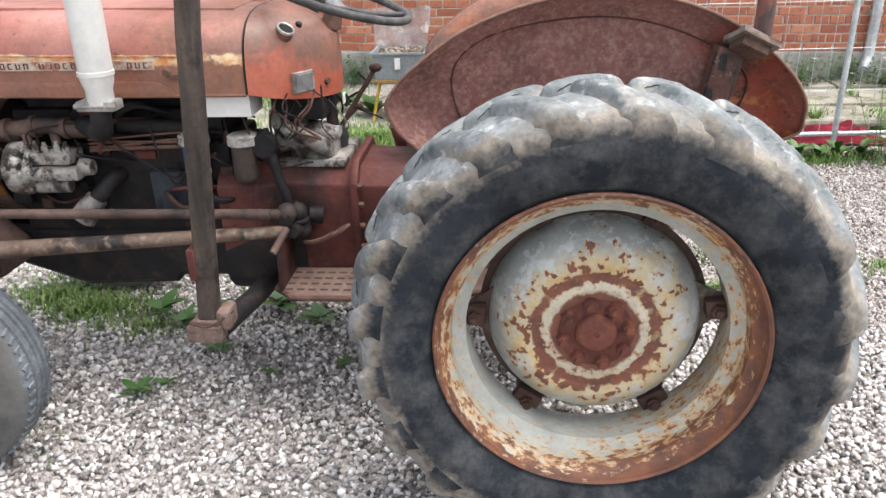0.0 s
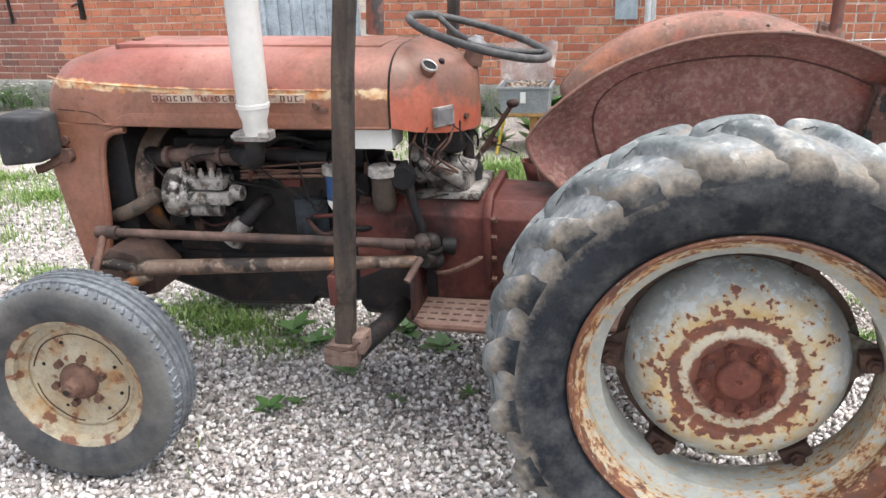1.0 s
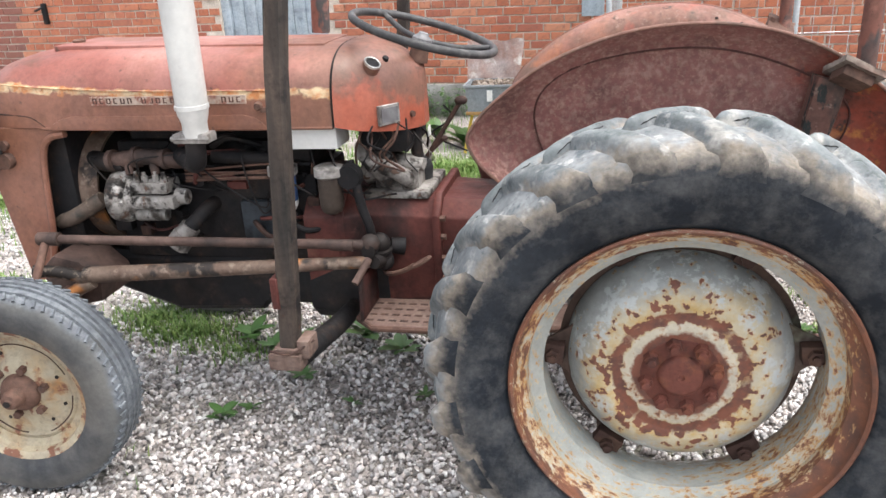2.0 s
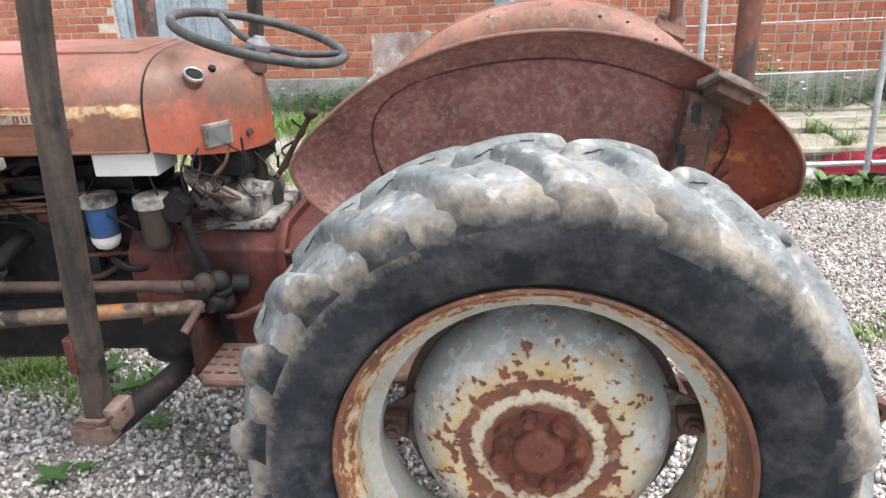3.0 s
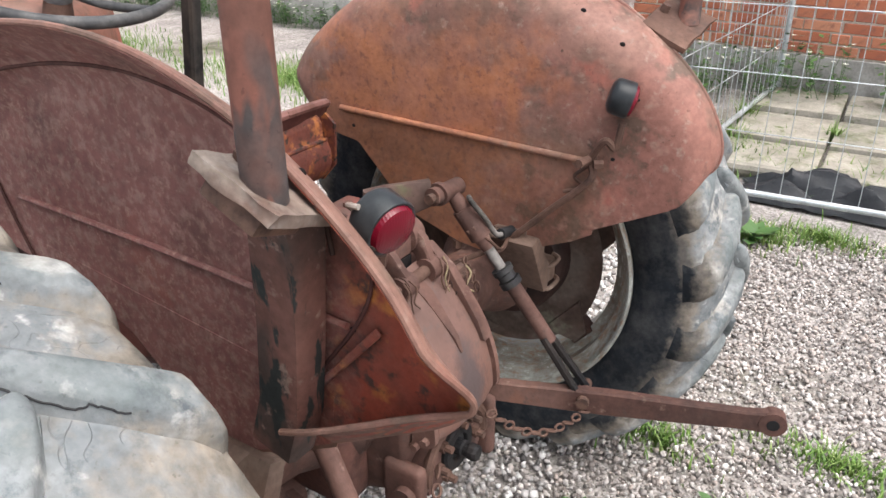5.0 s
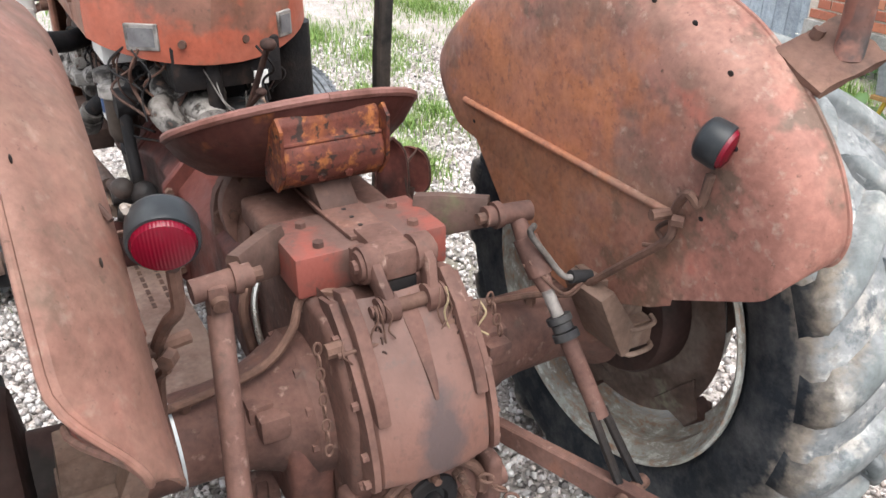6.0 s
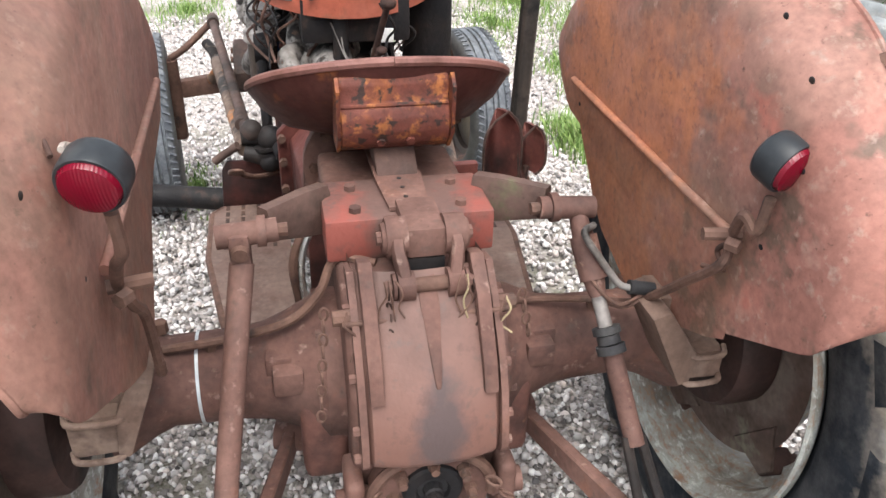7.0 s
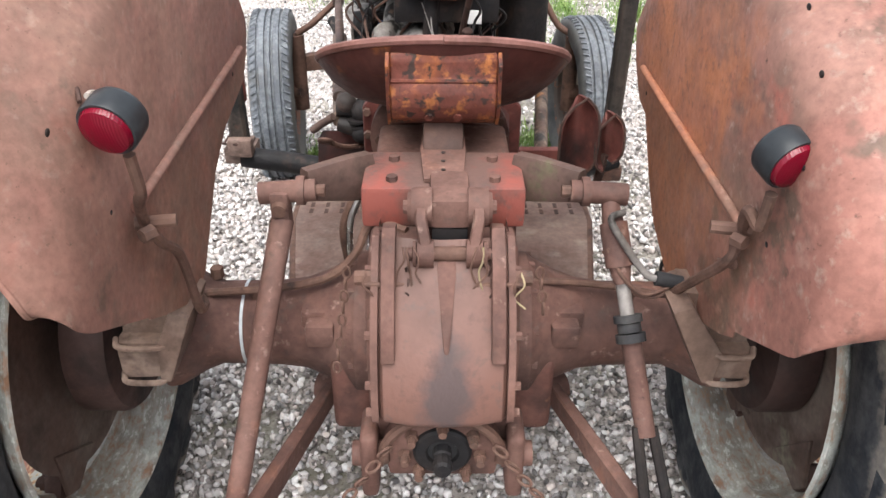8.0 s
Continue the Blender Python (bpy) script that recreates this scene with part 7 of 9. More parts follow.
    prism(bm, [(0.12, 0.822), (0.165, 0.788), (0.224, 0.718), (0.236, 0.690), (0.21, 0.69), (0.12, 0.78)], -0.010, 0.020)
    for v in bm.verts:
        v.co.y = 0.005 + (v.co.y - 0.005) * min(1.0, max(0.25, (v.co.z - 0.665) / 0.115))
    bevelled(bm, 0.003)
    part("rib", bm, cast_red, c)
    bm = bmesh.new()
    rod(bm, (0.165, -0.125, 0.772), (0.165, 0.125, 0.772), 0.0045, 0.0045, 10)
    for s in (-1, 1):
        rod(bm, (0.150, s * 0.112, 0.775), (0.150, s * 0.138, 0.775), 0.013, 0.012, 8)
    part("cross_pin", bm, rusty_steel, c)
    # power take-off, set back under the foot of the cover
    px, pz = 0.222, 0.480
    bm = bmesh.new()
    prism(bm, [(-0.060, pz + 0.070), (0.060, pz + 0.070), (0.084, pz + 0.046), (0.100, pz), (0.090, pz - 0.060), (-0.090, pz - 0.060), (-0.100, pz), (-0.084, pz + 0.046)], px - 0.045, px, axis="x")
    bevelled(bm, 0.007, 2)
    t = part("pto_plate", bm, cast_red, tractor, "rusty power take-off plate")
    bm = bmesh.new()
    tube(bm, [(px + 0.002, 0.098 * math.cos(radians(d)), pz - 0.012 + 0.086 * math.sin(radians(d))) for d in range(-8, 189, 14)], 0.0095, 8, smooth=3)
    part("arched_lip", bm, rusty_steel, t)
    bm = bmesh.new()
    lathe(bm, [(0.025, -0.010), (0.025, 0.006), (0.028, 0.010), (0.044, 0.010), (0.049, 0.006), (0.051, -0.010)], 36, axis="x", centre=(px, 0, pz), closed=True)
    part("pto_seal", bm, grime, t, "black greasy seal ring")
    bm = bmesh.new()
    lathe(bm, [(0.0, 0.0), (0.026, 0.0), (0.026, 0.003), (0.0, 0.003)], 28, axis="x", centre=(px, 0, pz))
    part("pto_bore", bm, black_rubber, t)
    bm = bmesh.new()
    lathe(bm, [(0.0, -0.02), (0.0165, -0.02), (0.0165, 0.018), (0.0135, 0.021), (0.0135, 0.029), (0.0165, 0.032), (0.0165, 0.044), (0.0135, 0.050), (0.0, 0.050)], 12, axis="x", centre=(px, 0, pz))
    part("pto_shaft", bm, grime, t, "worn splined shaft end", smooth=False)
    for deg in (90, 142, 38, 190, -10, 232, -52):
        a = radians(deg)
        y, z = 0.064 * math.cos(a), pz + 0.055 * math.sin(a)
        bm = bmesh.new()
        rod(bm, (px - 0.004, y, z), (px + 0.012, y, z), 0.0115, 0.0110, 6)
        rod(bm, (px + 0.010, y, z), (px + 0.026, y, z), 0.0078, 0.0070, 8)
        part("stud_nut", bm, rusty_steel, t)
    for s in (-1, 1):
        bm = bmesh.new()
        box(bm, 0.15, 0.235, *sorted((s * 0.108, s * 0.138)), 0.375, 0.515)
        bevelled(bm, 0.014, 3)
        rod(bm, (0.205, s * 0.100, 0.455), (0.205, s * 0.152, 0.455), 0.024, 0.022, 14)
        part("drawbar_ear", bm, cast_red, t)


rear_axle()


def hydraulics():
    bm = bmesh.new()
    box(bm, -0.30, 0.028, -0.125, 0.125, 0.795, 0.850)
    bevelled(bm, 0.015, 3)
    l = part("lift_cover", bm, cast_red, tractor, "dusty red lift cover")
    bm = bmesh.new()
    box(bm, -0.115, 0.035, -0.135, 0.135, 0.800, 0.872)
    bevelled(bm, 0.008, 2)
    part("lift_cover_end", bm, lift_mat, l, "dusty casting end with a red paint patch")
    bm = bmesh.new()
    lathe(bm, [(0.0, -0.045), (0.03, -0.045), (0.033, -0.04), (0.033, 0.04), (0.03, 0.045), (0.0, 0.045)], 24, centre=(0.045, 0, 0.845))
    part("rocker_housing", bm, cast_red, l)
    for x in (-0.075, 0.005):
        for y in (-0.085, 0.085):
            bolt(l, (x, y, 0.872), (0, 0, 1), 0.010, 0.009, cast_red)
    # rocker: block between two barrels, yoke arms down to the eyes of the top link pin
    mid = 0.010
    bm = bmesh.new()
    box(bm, -0.005, 0.108, mid - 0.032, mid + 0.032, 0.838, 0.888)
    bevelled(bm, 0.009, 2)
    part("rocker", bm, cast_red, l)
    bm = bmesh.new()
    box(bm, 0.045, 0.106, mid - 0.028, mid + 0.028, 0.785, 0.837)
    part("rocker_recess", bm, grime, l)
    for s in (-1, 1):
        bm = bmesh.new()
        rod(bm, (0.086, mid + s * 0.028, 0.866), (0.086, mid + s * 0.060, 0.866), 0.0315, 0.0305, 24)
        rod(bm, (0.086, mid + s * 0.059, 0.866), (0.086, mid + s * 0.066, 0.866), 0.0255, 0.0225, 20)
        rod(bm, (0.086, mid + s * 0.065, 0.866), (0.086, mid + s * 0.073, 0.866), 0.012, 0.011, 8)
        part("rocker_eye", bm, cast_red, l)
        bm = bmesh.new()
        rows = []
        for x, y, z, h in ((0.094, 0.044, 0.870, 0.016), (0.112, 0.045, 0.856, 0.015), (0.124, 0.041, 0.838, 0.013), (0.136, 0.036, 0.812, 0.016)):
            rows.append([(x + h * p, mid + s * y + 0.0095 * q, z + h * 0.75 * p) for p, q in ((-1, -0.7), (-0.8, -1), (0.8, -1), (1, -0.7), (1, 0.7), (0.8, 1), (-0.8, 1), (-1, 0.7))])
        loft(bm, rows)
        rod(bm, (0.138, mid + s * 0.025, 0.812), (0.138, mid + s * 0.050, 0.812), 0.0225, 0.0215, 22)
        rod(bm, (0.138, mid + s * 0.052, 0.812), (0.138, mid + s * 0.057, 0.812), 0.0205, 0.0200, 20)
        rod(bm, (0.138, mid + s * 0.058, 0.812), (0.138, mid + s * 0.068, 0.812), 0.0100, 0.0095, 12)
        part("clevis", bm, cast_red, l, "rusty top link clevis")
        # dark chain links hanging beside the eye
        bm = bmesh.new()
        for k in range(4):
            ring = [(0.146 + 0.010 * k + 0.004 * math.cos(t), mid + s * (0.064 + 0.004 * math.sin(t) * (k % 2)), 0.806 - 0.017 * k + 0.011 * math.sin(t + 0.9 * (k % 2))) for t in [2 * math.pi * i / 12 for i in range(13)]]
            tube(bm, ring, 0.0018, 5, smooth=0)
        part("pin_chain", bm, dark_rust, l)
    bm = bmesh.new()
    rod(bm, (0.138, mid - 0.030, 0.812), (0.138, mid + 0.030, 0.812), 0.0115, 0.0115, 16)
    part("clevis_pin", bm, rusty_steel, l, "worn rusty top link pin")
    # seat spring plate
    bm = bmesh.new()
    prism(bm, [(-0.36, -0.040), (-0.10, -0.040), (0.015, -0.032), (0.015, 0.032), (-0.10, 0.040), (-0.36, 0.040)], 0.874, 0.880, axis="z")
    part("spring_plate", bm, cast_red, l, "seat mounting plate")
    for x in (-0.09, -0.055, -0.02, 0.0):
        bm = bmesh.new()
        rod(bm, (x, 0, 0.878), (x, 0, 0.8808), 0.0042, 0.0042, 10)
        part("plate_hole", bm, grime, l)
    # quadrant housing in front with levers
    bm = bmesh.new()
    lathe(bm, [(0.0, -0.02), (0.105, -0.02), (0.11, -0.01), (0.11, 0.02), (0.0, 0.02)], 30, axis="x", centre=(-0.36, -0.04, 0.80))
    part("front_flange", bm, cast_red, l, "round bolted flange")
    for k in range(8):
        a = 2 * math.pi * k / 8
        bolt(l, (-0.338, -0.04 + 0.09 * math.cos(a), 0.80 + 0.09 * math.sin(a)), (1, 0, 0), 0.010, 0.012)
    for s in (-1, 1):
        # lift arm
        bm = bmesh.new()
        a, b = Vector((-0.070, s * 0.128, 0.846)), Vector((0.022, s * 0.225, 0.872))
        rows = []
        for t, hy, hz in ((0.0, 0.015, 0.043), (0.35, 0.014, 0.040), (1.0, 0.013, 0.027)):
            p = a.lerp(b, t)
            n = Vector((b - a)).normalized().cross(Vector((0, 0, 1)))
            rows.append([p + n * hy * u + Vector((0, 0, hz * v)) for u, v in ((-1, -0.7), (-0.7, -1), (0.7, -1), (1, -0.7), (1, 0.7), (0.7, 1), (-0.7, 1), (-1, 0.7))])
        loft(bm, rows)
        arm = part("lift_arm", bm, arm_brown, tractor, "dusty brown lift arm")
        bm = bmesh.new()
        rod(bm, (0.040, s * 0.205, 0.872), (0.045, s * 0.296, 0.868), 0.0185, 0.0185, 18)
        rod(bm, (0.042, s * 0.222, 0.872), (0.042, s * 0.235, 0.872), 0.024, 0.024, 18)
        part("arm_eye", bm, cast_red, arm)
        bm = bmesh.new()
        rod(bm, (0.042, s * 0.190, 0.872), (0.042, s * 0.206, 0.872), 0.011, 0.010, 8)
        part("pin_nut", bm, rusty_steel, arm)
    # left lift rod: forged bar
    j_left, j_right = Vector((0.335, -0.335, 0.415)), Vector((0.335, 0.345, 0.425))
    bm = bmesh.new()
    box(bm, 0.034, 0.068, -0.278, -0.246, 0.812, 0.878)
    bevelled(bm, 0.010)
    tube(bm, [(0.053, -0.262, 0.825), (0.20, -0.300, 0.615), tuple(j_left)], 0.017, 12, radii=(0.019, 0.017))
    r = part("lift_rod", bm, cast_red, tractor, "plain rusty lift rod")
    bm = bmesh.new()
    rod(bm, (0.064, -0.262, 0.852), (0.075, -0.262, 0.850), 0.014, 0.012, 12)
    part("rod_pin", bm, rusty_steel, r)
    # right lift rod: levelling box, screw, tube, fork
    top = Vector((0.046, 0.268, 0.862))
    way = (j_right - top).normalized()
    bm = bmesh.new()
    rod(bm, top, top + 0.045 * way, 0.014, 0.018, 14)
    rod(bm, top + 0.04 * way, top + 0.112 * way, 0.0225, 0.0225, 16)
    rod(bm, top + 0.112 * way, top + 0.14 * way, 0.018, 0.013, 16)
    r = part("levelling_rod", bm, cast_red, tractor, "adjustable lift rod with levelling box")
    bm = bmesh.new()
    rod(bm, top + 0.13 * way, top + 0.21 * way, 0.0115, 0.0115, 12)
    part("screw", bm, alu_dirty, r, "bare screw shank")
    bm = bmesh.new()
    for d, h, rr in ((0.190, 0.012, 0.023), (0.204, 0.014, 0.019), (0.220, 0.014, 0.024)):
        rod(bm, top + d * way, top + (d + h) * way, rr, rr, 18)
    part("collar", bm, black_rubber, r, "black ribbed dust collar")
    bm = bmesh.new()
    rod(bm, top + 0.225 * way, top + 0.385 * way, 0.0165, 0.016, 16)
    part("tube", bm, cast_red, r)
    side = way.cross(Vector((0, 1, 0))).normalized()
    for s in (-1, 1):
        bm = bmesh.new()
        o = Vector((0, s * 0.020, 0))
        rod(bm, top + 0.37 * way + o * 0.6, j_right + o, 0.009, 0.009, 8)
        part("fork", bm, grime, r, "worn black fork leg")
    # levelling crank with chrome handle
    bm = bmesh.new()
    tube(bm, [tuple(top + Vector((0.03, 0.018, -0.010))), (0.10, 0.262, 0.852), (0.115, 0.285, 0.815), (0.12, 0.322, 0.766), (0.125, 0.345, 0.757)], 0.0058, 10)
    part("crank", bm, alu_dirty, r, "pale bent levelling crank")
    bm = bmesh.new()
    rod(bm, (0.122, 0.340, 0.758), (0.126, 0.382, 0.752), 0.0125, 0.011, 12)
    part("crank_knob", bm, black_rubber, r)
    # lower links
    for s, j, end in ((-1, j_left, (0.745, -0.425, 0.450)), (1, j_right, (0.703, 0.447, 0.436))):
        start = Vector((-0.02, s * 0.215, 0.405))
        e = Vector(end)
        w = (e - start).normalized()
        n = w.cross(Vector((0, 0, 1))).normalized()
        u = n.cross(w)
        bm = bmesh.new()
        rows = []
        for t, hn, hu in ((0.0, 0.011, 0.022), (0.3, 0.012, 0.026), (0.55, 0.012, 0.030), (0.93, 0.012, 0.022), (1.0, 0.012, 0.026)):
            p = start.lerp(e, t)
            rows.append([p + n * hn * a + u * hu * b for a, b in ((-1, -0.85), (-0.7, -1), (0.7, -1), (1, -0.85), (1, 0.85), (0.7, 1), (-0.7, 1), (-1, 0.85))])
        loft(bm, rows)
        rod(bm, e - n * 0.014, e + n * 0.014, 0.0275, 0.0275, 20)
        rod(bm, start - n * 0.03, start + n * 0.03, 0.028, 0.028, 16)
        k = part("lower_link", bm, cast_red, tractor, "flat rusty lower link arm")
        bm = bmesh.new()
        rod(bm, e - n * 0.0155, e + n * 0.0155, 0.0125, 0.0125, 16)
        part("ball_eye", bm, grime, k)
        bm = bmesh.new()
        rod(bm, j - n * 0.04, j + n * 0.04, 0.014, 0.014, 12)
        part("joint_pin", bm, rusty_steel, k)
        # check chain down to the drawbar ear
        a, b = Vector(j) + Vector((0.02, -s * 0.02, -0.02)), Vector((0.240, s * 0.085, 0.510))
        count = 12
        for i in range(count):
            t = (i + 0.5) / count
            p = a.lerp(b, t) - Vector((0, 0, 0.06 * math.sin(math.pi * t)))
            d = (b - a).normalized()
            t0 = Matrix.Translation(p) @ d.to_track_quat("X", "Z").to_matrix().to_4x4() @ Matrix.Rotation(math.pi / 2 * (i % 2) + 0.3, 4, "X")
            ring = [Vector((0.0125 * math.cos(q), 0.0075 * math.sin(q), 0)) for q in [2 * math.pi * m / 12 for m in range(12)]]
            bm = bmesh.new()
            tube(bm, ring + ring[:1], 0.0030, 6, smooth=0)
            part("chain_link", bm, rusty_steel, k, at=t0)
    # small safety chains hanging beside the cover
    for s, x in ((-1, 0.150), (1, 0.150)):
        for i in range(9 if s < 0 else 4):
            p = Vector((x + 0.008 * i, s * (0.150 + 0.002 * i), 0.785 - 0.017 * i))
            t0 = Matrix.Translation(p) @ Matrix.Rotation(math.pi / 2, 4, "Y") @ Matrix.Rotation(math.pi / 2 * (i % 2), 4, "X")
            ring = [Vector((0.0105 * math.cos(q), 0.006 * math.sin(q), 0)) for q in [2 * math.pi * m / 10 for m in range(10)]]
            bm = bmesh.new()
            tube(bm, ring + ring[:1], 0.0022, 6, smooth=0)
            part("chain_link", bm, rusty_steel, l, at=t0)


hydraulics()


def seat():
    cx, cz = -0.315, 0.975
    bm = bmesh.new()
    rows = []
    for s, dz in ((1.0, 0.0), (0.985, -0.012), (0.90, -0.048), (0.72, -0.088), (0.45, -0.108), (0.15, -0.112), (0.02, -0.112)):
        row = []
        for i in range(40):
            a = 2 * math.pi * i / 40
            c, q = math.cos(a), math.sin(a)
            rx = 0.185 if c > 0 else 0.185
            back = max(0.0, c)
            row.append((cx + rx * c * s, 0.238 * q * s * (1 - 0.06 * max(0, -c)), cz + dz * (0.85 + 0.15 * back) + (0.092 if c > 0 else 0.04) * c * s))
        rows.append(row)
    loft(bm, rows, cap=False)
    bm.faces.new([v for v in bm.verts][-40:])
    thicken(bm, 0.004)
    s = part("seat", bm, seat_pan, tractor, "dark maroon rusty pan seat")
    bm = bmesh.new()
    tube(bm, [(p[0], p[1], p[2]) for p in rows[0]] + [rows[0][0]], 0.0085, 8, smooth=0)
    part("rim", bm, seat_rim_paint, s, "faded rolled seat rim")
    # bracket box behind the pan
    bm = bmesh.new()
    prism(bm, [(-0.20, 0.910), (-0.165, 0.908), (-0.140, 0.915), (-0.120, 0.932), (-0.110, 0.955), (-0.110, 0.978), (-0.118, 0.996), (-0.128, 1.000), (-0.128, 1.030), (-0.140, 1.044), (-0.20, 0.98)], -0.092, 0.092)
    bevelled(bm, 0.003, 1)
    part("seat_bracket", bm, seat_rust, s, "orange rust seat bracket")
    for y in (-0.095, 0.095):
        bm = bmesh.new()
        prism(bm, [(-0.20, 0.912), (-0.140, 0.912), (-0.106, 0.950), (-0.100, 1.030), (-0.122, 1.048), (-0.20, 0.985)], y - 0.003, y + 0.003)
        part("bracket_cheek", bm, seat_rust, s)
    bm = bmesh.new()
    tube(bm, [(-0.121, -0.090, 0.998), (-0.121, 0.090, 0.998)], 0.004, 8, smooth=0)
    part("bead", bm, seat_rust, s)
    for y in (-0.025, 0.025):
        bolt(s, (-0.118, y, 0.936), (1, 0, -0.4), 0.008, 0.005, seat_rust)
    bm = bmesh.new()
    prism(bm, [(-0.33, 0.884), (-0.10, 0.878), (-0.115, 0.892), (-0.165, 0.935), (-0.28, 0.935)], -0.036, 0.036)
    bevelled(bm, 0.006)
    part("seat_spring", bm, dark_rust, s, "seat spring support")


seat()


def platform():
    for s in (-1, 1):
        bm = bmesh.new()
        prism(bm, [(-0.92, s * 0.19), (-0.92, s * 0.33), (-0.86, s * 0.385), (-0.62, s * 0.385), (-0.36, s * 0.345), (-0.20, s * 0.315), (-0.20, s * 0.18)], 0.448, 0.454, axis="z")
        f = part("foot_plate", bm, plate_dust, tractor, "dusty worn foot plate")
        bm = bmesh.new()
        tube(bm, [(-0.92, s * 0.19, 0.446), (-0.92, s * 0.33, 0.446), (-0.86, s * 0.385, 0.446), (-0.62, s * 0.385, 0.446), (-0.36, s * 0.345, 0.446), (-0.20, s * 0.315, 0.446)], 0.010, 8, smooth=0)
        part("rim_bar", bm, rusty_steel, f)
        rng = random.Random(11)
        for i in range(7):
            for k in range(4):
                x, y = -0.88 + 0.036 * i, s * (0.225 + 0.040 * k)
                bm = bmesh.new()
                box(bm, x - 0.012, x + 0.012, y - 0.005, y + 0.005, 0.4535, 0.4550)
                part("slot", bm, dark_rust, f)
        bm = bmesh.new()
        if s < 0:
            prism(bm, [(-0.358, 0.450), (-0.185, 0.450), (-0.185, 0.585), (-0.335, 0.585), (-0.350, 0.56)], -0.906, -0.894, axis="x")
        else:
            box(bm, -0.935, -0.905, 0.20, 0.36, 0.44, 0.525)
        bevelled(bm, 0.004)
        part("front_plate", bm, cast_dark_red, f)
        bm = bmesh.new()
        tube(bm, [(-0.910, s * 0.365, 0.582), (-0.895, s * 0.335, 0.608), (-0.880, s * 0.30, 0.635)], 0.0115, 10)
        if s < 0:
            part("peg", bm, link_brown, f)
    # left pedal
    bm = bmesh.new()
    tube(bm, [(-0.87, -0.19, 0.565), (-0.845, -0.235, 0.562), (-0.79, -0.27, 0.585), (-0.738, -0.292, 0.618)], 0.0075, 8)
    lathe(bm, [(0.0, -0.004), (0.022, -0.004), (0.024, 0.0), (0.022, 0.005), (0.0, 0.005)], 16, axis="z", centre=(0, 0, 0))
    bmesh.ops.transform(bm, matrix=pose(-0.715, -0.302, 0.632, 0, -32, 0) @ Matrix.Diagonal((1.5, 0.85, 1, 1)), verts=[v for v in bm.verts if v.co.length < 0.03])
    part("pedal", bm, rusty_steel, tractor, "small worn pale clutch pedal")
    # right brake pedals: leaf-shaped dished plates side by side
    for y, half, z0, z1 in ((0.330, 0.047, 0.590, 0.782), (0.405, 0.034, 0.622, 0.742)):
        bm = bmesh.new()
        rows = []
        for i in range(11):
            u = i / 10
            w = half * max(0.35, (1 - abs(2 * u - 1) ** 3.5) ** 0.5)
            rows.append([(-0.575 - 0.055 * (1 - v * v) - 0.05 * (u - 0.3) ** 2, y + w * v, z0 + (z1 - z0) * u + 0.012 * v) for v in [k / 4 - 1 for k in range(9)]])
        loft(bm, rows, cap=False, loop=False)
        thicken(bm, 0.005)
        p = part("brake_pedal", bm, cast_dark_red, tractor, "rusty dished brake pedal")
        bm = bmesh.new()
        tube(bm, [r[0] for r in rows] + [r[-1] for r in rows[::-1]], 0.0035, 6, smooth=0)
        part("rim", bm, dark_rust, p)
        bm = bmesh.new()
        tube(bm, [(-0.62, y, z0 + 0.02), (-0.615, y - 0.01, 0.58), (-0.61, y - 0.02, 0.545)], 0.011, 8)
        part("arm", bm, dark_rust, p)
    bm = bmesh.new()
    tube(bm, [(-0.60, 0.20, 0.53), (-0.62, 0.30, 0.54), (-0.62, 0.40, 0.545)], 0.012, 8)
    part("pedal_shaft", bm, rusty_steel, tractor)
    # cross bar that carries the front poles
    for s, far in ((-1, 0.60), (1, 0.53)):
        bm = bmesh.new()
        tube(bm, [(-1.015, s * far, 0.452), (-1.00, s * 0.46, 0.440), (-0.985, s * 0.32, 0.428), (-0.975, s * 0.14, 0.42)], 0.032, 14)
        part("cross_bar", bm, grime, tractor, "dark cross bar under the gearbox")


platform()


